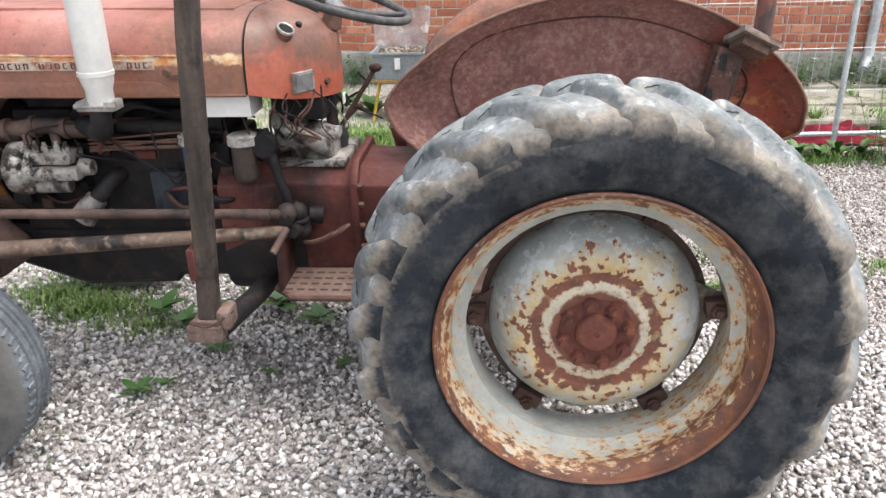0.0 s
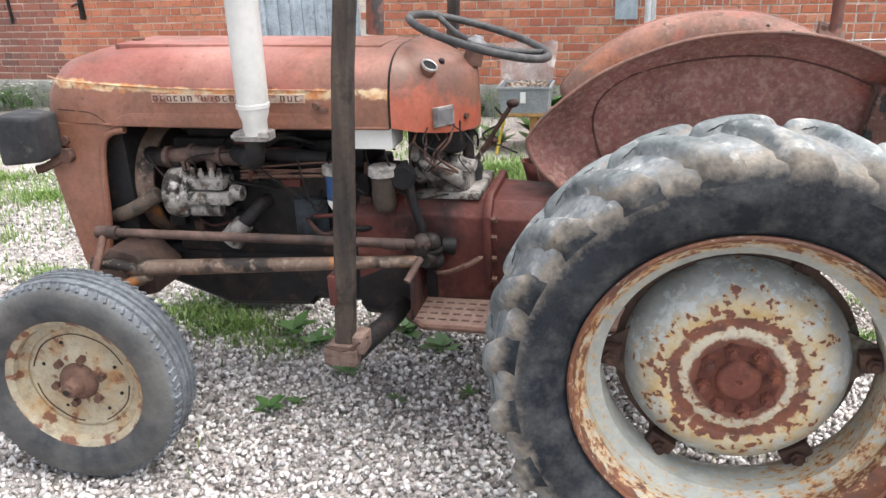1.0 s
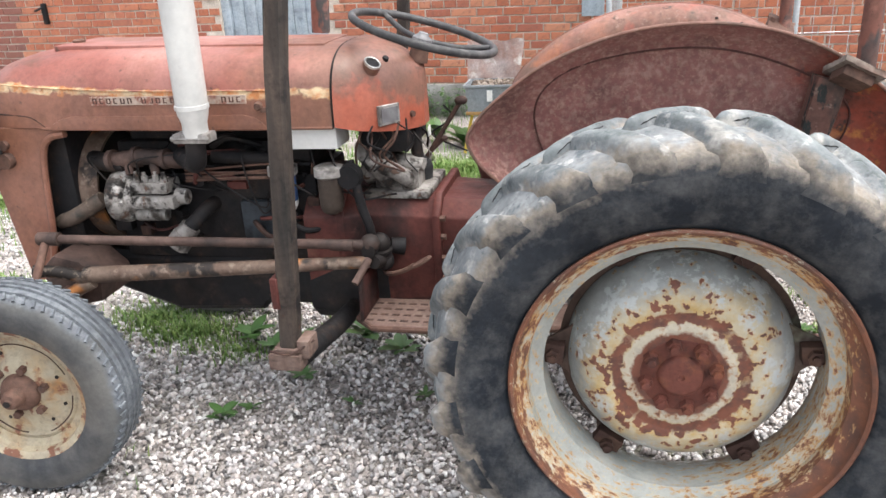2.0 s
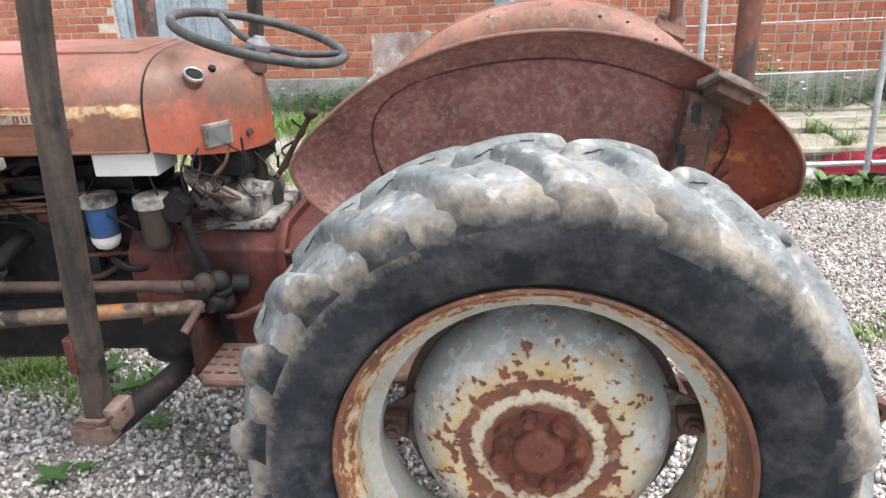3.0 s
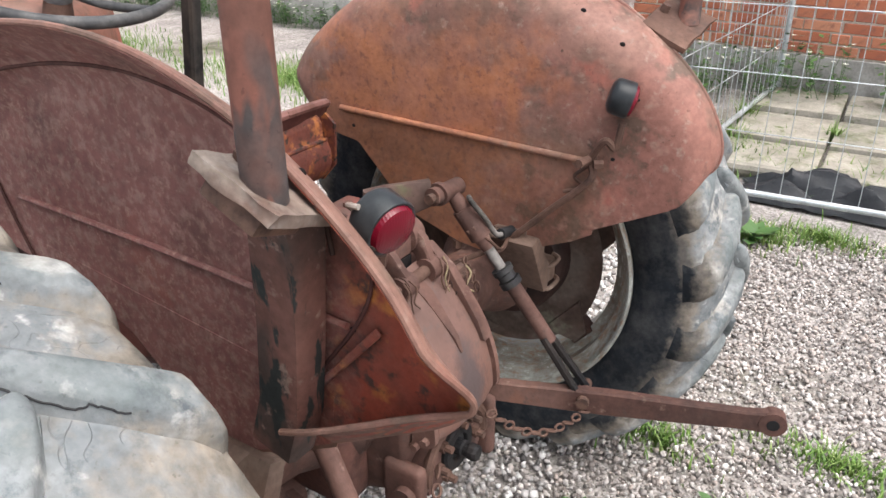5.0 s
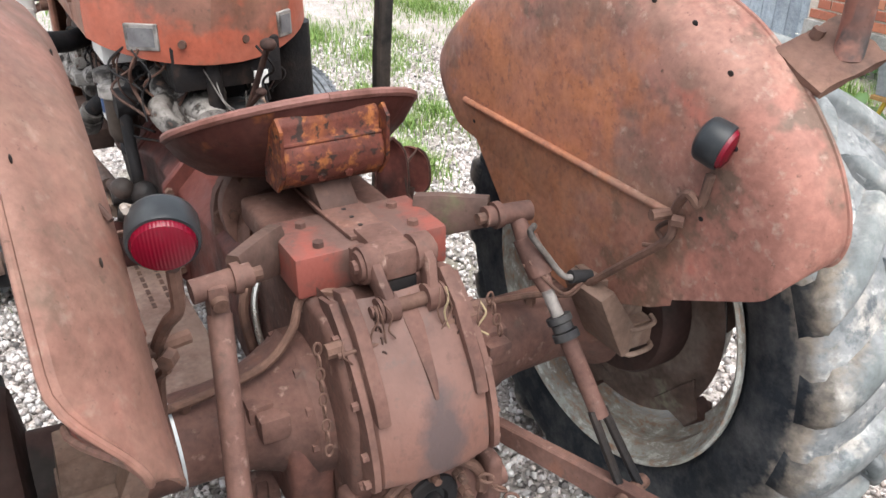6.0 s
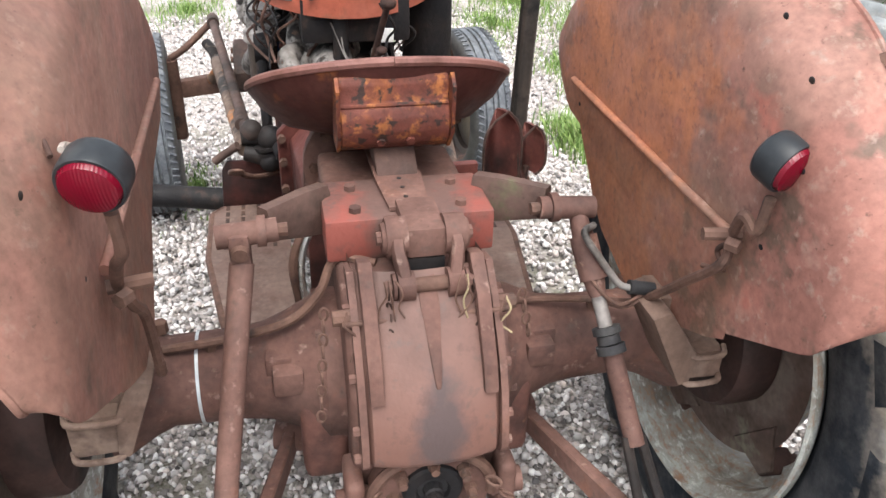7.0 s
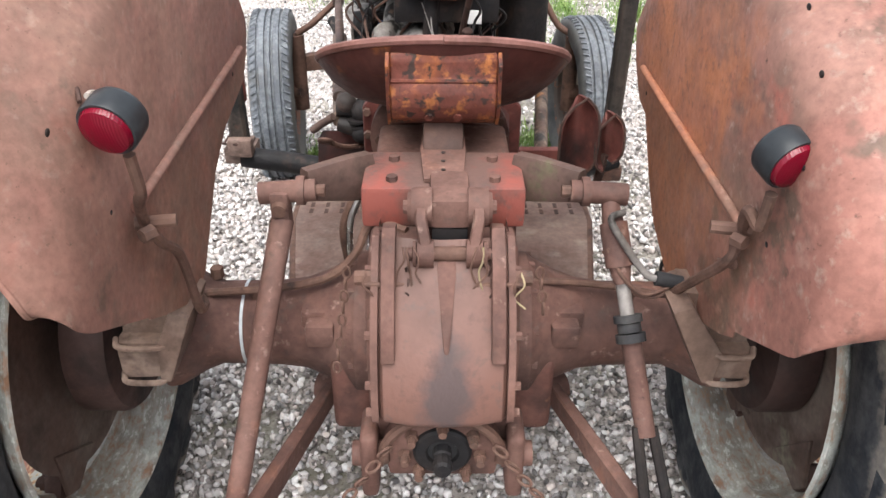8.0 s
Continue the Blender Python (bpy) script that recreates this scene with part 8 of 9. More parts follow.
def poles():
    bm = bmesh.new()
    rows = []
    for x, y, z, h in ((-1.030, -0.605, 0.45, 0.026), (-0.995, -0.605, 0.90, 0.0255), (-0.968, -0.603, 1.25, 0.025), (-0.948, -0.60, 1.42, 0.025), (-0.955, -0.59, 1.60, 0.025), (-0.96, -0.58, 2.05, 0.025)):
        rows.append([(x + h * a, y + h * b, z) for a, b in ((-1, -0.7), (-0.7, -1), (0.7, -1), (1, -0.7), (1, 0.7), (0.7, 1), (-0.7, 1), (-1, 0.7))])
    loft(bm, rows)
    p = part("front_post", bm, pole_dark, tractor, "weathered dark frame post")
    bm = bmesh.new()
    box(bm, -1.080, -0.985, -0.650, -0.560, 0.440, 0.488)
    box(bm, -1.066, -0.990, -0.642, -0.568, 0.486, 0.502)
    box(bm, -1.000, -0.964, -0.632, -0.560, 0.470, 0.525)
    bevelled(bm, 0.007, 2)
    part("foot", bm, foot_brown, p, "dusty brown foot of the post")
    bm = bmesh.new()
    tube(bm, [(-1.070, -0.648, 0.500), (-1.02, -0.654, 0.494), (-0.990, -0.650, 0.506), (-0.96, -0.60, 0.515)], 0.0035, 6)
    part("binding", bm, dark_rust, p)
    bm = bmesh.new()
    box(bm, -1.052, -1.030, -0.635, -0.575, 0.62, 0.71)
    bevelled(bm, 0.003, 1)
    part("patch", bm, cast_dark_red, p)
    bm = bmesh.new()
    rows = []
    for x, y, z, h in ((-1.030, 0.505, 0.40, 0.022), (-0.985, 0.505, 0.90, 0.022), (-0.93, 0.505, 1.25, 0.021), (-0.90, 0.505, 2.05, 0.021)):
        rows.append([(x + h * a, y + h * b, z) for a, b in ((-1, -0.7), (-0.7, -1), (0.7, -1), (1, -0.7), (1, 0.7), (0.7, 1), (-0.7, 1), (-1, 0.7))])
    loft(bm, rows)
    p = part("front_post", bm, pole_dark, tractor, "weathered dark frame post")
    bm = bmesh.new()
    box(bm, -1.06, -0.99, 0.47, 0.55, 0.385, 0.43)
    bevelled(bm, 0.006)
    part("foot", bm, rusty_steel, p)
    for s, x, y, z in ((-1, 0.362, 0.530, 1.212), (1, 0.400, 0.560, 1.195)):
        bm = bmesh.new()
        rod(bm, (x, s * y, z - 0.012), (x + 0.01, s * y, 2.05), 0.0205, 0.0205, 24)
        p = part("rear_post", bm, post_rust, tractor, "rusty red round frame post with dark paint remains")
        m = pose(x, s * y, z, s * 24, 26, 0)
        bm = bmesh.new()
        box(bm, -0.058, 0.038, *sorted((s * 0.034, -s * 0.080)), -0.014, 0.0)
        bmesh.ops.subdivide_edges(bm, edges=list(bm.edges), cuts=5, use_grid_fill=True)
        for v in bm.verts:
            v.co += Vector((0.006, 0.006, 0.0022)) * noise.noise(v.co * 48 + Vector((s, 3, 1))) + 0.0025 * noise.noise_vector(v.co * 120)
        bmesh.ops.transform(bm, matrix=m, verts=bm.verts)
        part("base_plate", bm, plate_pale if s < 0 else rusty_steel, p, "thick weathered base plate")
        bm = bmesh.new()
        box(bm, -0.046, 0.024, *sorted((s * 0.020, -s * 0.055)), -0.036, -0.010)
        bevelled(bm, 0.006)
        bmesh.ops.transform(bm, matrix=m, verts=bm.verts)
        part("spacer", bm, rusty_steel, p)
        b = m @ Vector((-0.045, -s * 0.018, 0.003))
        bolt(p, b, (0.4, 0, 1), 0.010, 0.008)
        # strut down the fender to the axle
        bm = bmesh.new()
        rows = []
        top = z - (0.030 if s < 0 else 0.075)
        for qx, qz, deep, out in ((x - 0.052, top, 0.026, 0.440), (x - 0.058, top - 0.055, 0.024, 0.432), (x - 0.082, 1.00, 0.022, 0.419), (x - 0.098, 0.885, 0.021, 0.418), (x - 0.122, 0.812, 0.021, 0.418)) if s < 0 else (((x - 0.052, top, 0.026, 0.440), (x - 0.058, top - 0.055, 0.024, 0.432), (x - 0.082, 1.00, 0.022, 0.419), (x - 0.098, 0.885, 0.021, 0.418))):
            rows.append([(qx + 0.034 * u, s * (out + deep * (1 + v)), qz - 0.010 * u) for u, v in ((-1, -1), (1, -1), (1, 0.6), (0.86, 1), (-0.86, 1), (-1, 0.6))])
        loft(bm, rows)
        part("strut", bm, strut_mat, p, "rusty channel strut with flaking black paint")


poles()


# ---- decal remains on the bonnet ----
def decal():
    bm = bmesh.new()
    box(bm, -1.735, -1.222, -0.2690, -0.2600, 1.106, 1.131)
    d = part("name_strip", bm, layered("worn_pale_strip", (0.42, 0.33, 0.27), [((0.26, 0.11, 0.08), 22.0, 0.48, 0.60), ((0.50, 0.45, 0.40), 60.0, 0.55, 0.7)], rough=(0.4, 0.6), bump=None), bonnet_ob, "worn pale name strip")
    rng = random.Random(12)
    for k in range(21):
        if k == 6 or k in (15, 16, 17):
            continue
        x = -1.728 + 0.0238 * k
        for lo, hi, z0, z1 in ((0.0, 0.0045, 0.110, 0.127), (0.0045, 0.0125, 0.124, 0.127), (0.0045, 0.0125, 0.110, 0.113), (0.0105, 0.0150, 0.111, 0.126)):
            if rng.random() < 0.75:
                bm = bmesh.new()
                box(bm, x + lo, x + hi, -0.2696, -0.2686, 1.0 + z0, 1.0 + z1)
                part("bar", bm, cast_red, d)


decal()


# ---- fence ----
def fence_panel(a, b, last=False):
    a, b = Vector((*a, 0)), Vector((*b, 0))
    way = (b - a).normalized()
    length = (b - a).length
    m = Matrix.Translation(a) @ Matrix.Rotation(math.atan2(way.y, way.x), 4, "Z")
    f = thing("fence_panel", "galvanised wire mesh site fence panel", "fence", m, group="site fence")
    for x in (0.0, length)[:1 + last]:
        bm = bmesh.new()
        rod(bm, (x, 0, -0.01), (x, 0, 2.0), 0.018, 0.018, 16)
        part("post", bm, galvanised, f)
    for z, r in ((0.10, 0.015), (1.98, 0.018)):
        bm = bmesh.new()
        rod(bm, (0.02, 0, z), (length - 0.02, 0, z), r, r, 12)
        part("rail", bm, galvanised, f)
    bm = bmesh.new()
    n = int(length / 0.10)
    for i in range(1, n):
        x = length * i / n
        rod(bm, (x, 0.004, 0.10), (x, 0.004, 1.98), 0.0019, 0.0019, 5)
    w = part("wire_mesh", bm, galvanised, f)
    tagged(w, "thin upright mesh wires", kind="stuff")
    for z in (0.38, 0.64, 0.92, 1.20, 1.50, 1.75):
        bm = bmesh.new()
        rod(bm, (0.02, -0.003, z), (length - 0.02, -0.003, z), 0.0026, 0.0026, 6)
        part("cross_wire", bm, galvanised, f)
    return f


POSTS = [(-0.20, 2.50), (0.85, 2.58), (1.85, 2.655), (2.9, 2.73), (3.95, 2.81)]
for p, q in zip(POSTS, POSTS[1:]):
    fence_panel(p, q, q == POSTS[-1])
fence_panel((-0.12, 4.60), (-0.205, 2.54))


# ---- slabs, sheet and cloth behind the fence ----
def paving():
    rng = random.Random(4)
    pav = thing("pavement", "weathered concrete slabs with weeds in the joints", "pavement", pose(0, 0, 0, 0, 0, 3.0), kind="structure")
    for i in range(9):
        for k in range(3):
            bm = bmesh.new()
            x, y = 0.05 + 0.52 * i + rng.uniform(-0.01, 0.01), 3.02 + 0.52 * k + rng.uniform(-0.01, 0.01)
            box(bm, x, x + 0.50, y, y + 0.50, -0.02, 0.035 + rng.uniform(-0.008, 0.010) + 0.02 * k)
            bevelled(bm, 0.008)
            part("slab", bm, slab_mat, pav)
    weeds = []
    for i in range(46):
        across = rng.random() < 0.5
        x = 0.05 + 0.52 * (rng.randint(0, 8) if across else 9 * rng.random())
        y = 3.01 + 0.52 * (3 * rng.random() if across else rng.randint(0, 3))
        turn = radians(3.0)
        weeds.append((x * math.cos(turn) - y * math.sin(turn), x * math.sin(turn) + y * math.cos(turn), 0.07, 0.07, rng.randint(25, 110), rng.uniform(0.07, 0.17)))
    blades("joint_grass", "straggly green and straw grass in the slab joints", weeds, 9)
    bm = bmesh.new()
    tube(bm, [(0.0, 3.0, 0.04), (2.4, 3.0, 0.05), (4.8, 3.0, 0.04)], 0.03, 8)
    part("kerb", bm, slab_mat, pav)


paving()


def crumpled(name, label, category, material, x0, x1, y0, y1, height, seed, n=26):
    bm = bmesh.new()
    rows = []
    for i in range(n + 1):
        row = []
        for k in range(n + 1):
            u, v = i / n, k / n
            p = Vector((x0 + (x1 - x0) * u, y0 + (y1 - y0) * v, 0))
            d = min(u, 1 - u, v, 1 - v)
            h = height * min(1, d * 4) * (0.55 + 0.6 * noise.noise(Vector((u * 4 + seed, v * 4, seed)))) + 0.25 * height * noise.noise(Vector((u * 11, v * 11, seed)))
            p.x += 0.05 * (x1 - x0) * noise.noise(Vector((u * 5, v * 5, seed + 3)))
            row.append((p.x, p.y, max(0.004, h)))
        rows.append(row)
    loft(bm, rows, cap=False, loop=False)
    thicken(bm, 0.004)
    ob = part(name, bm, material)
    return tagged(ob, label, category)


crumpled("plastic_sheet", "crumpled black plastic sheet behind the fence", "sheet", black_sheet, 0.10, 1.05, 2.68, 2.98, 0.17, 2)
crumpled("cloth", "crumpled crimson cloth lying behind the fence", "cloth", red_cloth, 1.66, 2.25, 2.74, 3.02, 0.13, 5)


# ---- tote of cones on a stand by the wall ----
def tote_stand():
    s = thing("tote_stand", "small stand with ochre post and yellow leg", "stand")
    part("post", block(-1.02, -0.955, 3.46, 3.53, -0.02, 0.30, 0.005), wood_mat, s, "ochre wooden post")
    bm = bmesh.new()
    tube(bm, [(-1.27, 3.42, -0.01), (-1.235, 3.44, 0.16), (-1.20, 3.46, 0.33), (-1.215, 3.46, 0.44)], 0.012, 10)
    part("leg", bm, yellow_paint, s, "yellow bent leg")
    part("board", block(-1.24, -0.86, 3.36, 3.66, 0.295, 0.318, 0.005), wood_mat, s)
    t = thing("tote", "grey plastic tote full of brown cones on a stand", "tote")
    bm = bmesh.new()
    rows = []
    for z, gx, gy in ((0.32, 0.0, 0.0), (0.50, 0.015, 0.015), (0.505, 0.028, 0.028), (0.520, 0.028, 0.028), (0.520, 0.012, 0.012), (0.45, 0.006, 0.006)):
        rows.append([(-1.225 - gx, 3.375 - gy, z), (-0.875 + gx, 3.375 - gy, z), (-0.875 + gx, 3.645 + gy, z), (-1.225 - gx, 3.645 + gy, z)])
    loft(bm, rows)
    part("body", bm, tote_mat, t, smooth=False)
    bm = bmesh.new()
    box(bm, -1.075, -1.035, 3.350, 3.3615, 0.40, 0.48)
    part("sticker", bm, white_tin, t, "white label")
    bm = bmesh.new()
    rows = []
    for i in range(9):
        u = i / 8
        rows.append([(-1.27 + 0.40 * v + 0.04 * v * u, 3.66 + 0.07 * u + 0.02 * noise.noise(Vector((u * 3, v * 3, 1))), 0.50 + 0.30 * u + 0.03 * noise.noise(Vector((v * 4, 0, 2))) * u) for v in [k / 10 for k in range(11)]])
    loft(bm, rows, cap=False, loop=False)
    thicken(bm, 0.003)
    tagged(part("plastic_film", bm, film_mat), "cloudy torn plastic film behind the tote", "film")
    pebbles("cones", "heap of dry brown cones in the tote", [(-1.20, -0.90, 3.40, 3.62, 2600)], 8, cone_mat, sides=(0.012, 0.024), category="cones").location.z = 0.51


tote_stand()


# ---- weeds ----
def weed(x, y, size, leaves, seed, label, upright=0.5):
    rng = random.Random(seed)
    w = thing("weed", label, "weed", pose(x, y, -0.005, 0, 0, rng.uniform(0, 360)))
    for i in range(leaves):
        a = 2 * math.pi * (i * 0.382 + rng.uniform(-0.05, 0.05))
        ln = size * rng.uniform(0.6, 1.1)
        wd = ln * rng.uniform(0.16, 0.26)
        lift = rng.uniform(0.3, 1.0) * upright
        base = size * 0.5 * rng.random() * upright
        bm = bmesh.new()
        rows = []
        for k in range(7):
            u = k / 6
            half = wd * (math.sin(math.pi * min(1, 0.12 + 0.88 * u)) ** 0.8) * (1 + 0.18 * math.sin(u * 19))
            r = ln * u * math.cos(lift * (1 - 0.5 * u))
            z = base + ln * (u * math.sin(lift) - 0.55 * u * u * math.sin(lift) * (1 - 0.4 * upright))
            c, s = math.cos(a), math.sin(a)
            rows.append([(r * c - half * s, r * s + half * c, z + 0.12 * half), (r * c, r * s, z), (r * c + half * s, r * s - half * c, z + 0.12 * half)])
        loft(bm, rows, cap=False, loop=False)
        part("leaf", bm, leaf_mat, w)
    return w


for i, (x, y, size, n, up) in enumerate((
        (-1.48, -0.27, 0.075, 9, 0.9), (-1.40, -0.20, 0.05, 6, 0.8), (-1.30, 0.03, 0.07, 8, 0.8), (-1.05, -0.12, 0.045, 6, 0.7), (-1.50, 0.22, 0.09, 10, 0.9), (-1.62, 0.30, 0.10, 10, 0.9), (-1.42, 0.30, 0.09, 9, 0.8),
        (-0.98, 0.28, 0.09, 9, 0.6), (-1.15, 0.37, 0.12, 9, 1.0), (-0.80, -0.05, 0.06, 7, 0.6),
        (0.60, 0.62, 0.05, 7, 0.7), (0.92, 0.60, 0.045, 6, 0.8), (0.32, 0.42, 0.06, 8, 0.7), (0.18, 0.30, 0.05, 7, 0.7), (1.35, 0.30, 0.05, 6, 0.7),
        (0.30, 2.22, 0.12, 12, 0.9))):
    weed(x, y, size, n, 100 + i, "small green weed sprouting through gravel", up)
for i, (x, y, size, n, up) in enumerate((
        (1.18, 2.40, 0.10, 20, 1.2), (1.30, 2.36, 0.11, 22, 1.25), (1.42, 2.44, 0.10, 20, 1.2), (1.55, 2.42, 0.11, 22, 1.2), (1.68, 2.40, 0.10, 20, 1.2), (1.80, 2.45, 0.12, 20, 1.2), (1.95, 2.45, 0.12, 22, 1.2), (2.2, 2.5, 0.16, 22, 1.25), (2.5, 2.5, 0.26, 18, 1.3),
        (-1.3, 3.6, 0.20, 16, 1.2), (-1.0, 3.75, 0.22, 16, 1.2), (-0.75, 3.6, 0.22, 16, 1.2), (-1.55, 3.8, 0.18, 14, 1.2), (-0.55, 3.9, 0.24, 16, 1.25), (-0.95, 4.4, 0.30, 18, 1.3))):
    weed(x, y, size, n, 200 + i, "leafy green weed clump growing beside the fence or wall", up)


def bush(name, label, x0, x1, y, height, seed, flowers):
    """Leaves and small flowers on thin stems along the wall."""
    rng = np.random.default_rng(seed)
    b = thing(name, label, "bush")
    stems = bmesh.new()
    vs, fs, pv, pf = [], [], [], []
    count = int((x1 - x0) * 46)
    for _ in range(count):
        x, yy = rng.uniform(x0, x1), y + rng.normal(0, 0.10)
        h = height * rng.uniform(0.45, 1.1)
        top = Vector((x + rng.normal(0, 0.07), yy + rng.normal(0, 0.07), h))
        rod(stems, (x, yy, 0), top, 0.003, 0.0015, 4)
        for k in range(16):
            u = rng.uniform(0.15, 1.0)
            p = Vector((x, yy, 0)).lerp(top, u) + Vector(rng.normal(0, 0.028, 3))
            a, t = rng.uniform(0, 6.283), rng.uniform(-0.5, 0.7)
            d = Vector((math.cos(a) * math.cos(t), math.sin(a) * math.cos(t), math.sin(t)))
            n = Vector((-d.y, d.x, 0)).normalized()
            ln, w = rng.uniform(0.025, 0.055), rng.uniform(0.009, 0.018)
            i = len(vs)
            vs += [p, p + d * ln * 0.5 + n * w, p + d * ln, p + d * ln * 0.5 - n * w]
            fs += [(i, i + 1, i + 2, i + 3)]
        if rng.random() < flowers:
            for q in range(6):
                a = q * 1.047
                i = len(pv)
                c = top + Vector((0, 0, 0.012))
                d = Vector((math.cos(a), math.sin(a), 0.25))
                n = Vector((-d.y, d.x, 0))
                pv += [c, c + d * 0.012 + n * 0.006, c + d * 0.022, c + d * 0.012 - n * 0.006]
                pf += [(i, i + 1, i + 2, i + 3)]
    part("stem_tangle", stems, leaf_mat, b, smooth=False)
    for nm, v, f, mat in (("leaves", vs, fs, leaf_mat), ("blossoms", pv, pf, flower_mat)):
        if v:
            me = bpy.data.meshes.new(nm)
            me.from_pydata([tuple(q) for q in v], [], f)
            me.materials.append(mat)
            ob = new(nm, me)
            ob.parent = b
            tagged(ob, nm.replace("_", " ") + " of the bush", kind="stuff")
    return b


bush("flowering_bush", "low white-flowered bush against the brick wall", 0.55, 1.75, 4.35, 0.50, 31, 0.9)
bush("flowering_bush", "low white-flowered bush against the brick wall", -0.6, 0.3, 4.50, 0.42, 32, 0.8)
bush("wall_weeds", "tall green weeds along the wall foot", 1.75, 4.2, 4.30, 0.30, 33, 0.15)
bush("wall_weeds", "tall green weeds along the wall foot", -2.7, -0.6, 4.75, 0.26, 34, 0.1)
bush("wall_weeds", "pale flowering weeds along the wall foot", -8.0, -4.2, 5.0, 0.25, 35, 0.7)
bush("nettle_clump", "dense green nettles beside the fence post", 2.0, 2.7, 2.42, 0.55, 36, 0.0)


# ---- fittings on the wall ----
def wall_fittings():
    d = thing("downpipe", "pale blue-grey downpipe with a kicked foot on the wall", "downpipe", WALL)
    bm = bmesh.new()
    tube(bm, [(2.75, -0.07, 2.95), (2.75, -0.07, 1.2), (2.75, -0.07, 0.32), (2.72, -0.13, 0.22), (2.68, -0.22, 0.17)], 0.042, 14)
    part("pipe", bm, galvanised, d)
    for z in (0.6, 1.7, 2.6):
        bm = bmesh.new()
        lathe(bm, [(0.0425, 0.0), (0.048, 0.0), (0.048, 0.03), (0.0425, 0.03)], 16, axis="z", centre=(2.75, -0.07, z), closed=True)
        box(bm, 2.735, 2.765, -0.07, 0.0, z, z + 0.03)
        part("bracket", bm, galvanised, d)
    p = thing("wall_strip", "pale blue-grey painted strip on the brick wall", "strip", WALL)
    part("board", block(-0.44, -0.25, -0.04, -0.012, 0.86, 2.9, 0.004), door_mat, p)
    h = thing("wall_hook", "black iron hook on the brick wall", "hook", WALL)
    bm = bmesh.new()
    box(bm, -6.02, -5.97, -0.05, -0.010, 0.93, 1.14)
    bevelled(bm, 0.006)
    part("plate", bm, grime, h)
    bm = bmesh.new()
    tube(bm, [(-6.0, -0.04, 1.10), (-6.03, -0.09, 1.08), (-6.07, -0.08, 1.07)], 0.012, 8)
    part("peg", bm, grime, h)
    c = thing("wall_cable", "thin dark pipe running up the brick wall", "pipe", WALL)
    bm = bmesh.new()
    rod(bm, (-6.95, -0.025, 0.9), (-7.0, -0.025, 2.95), 0.016, 0.016, 10)
    part("pipe", bm, grime, c)


wall_fittings()


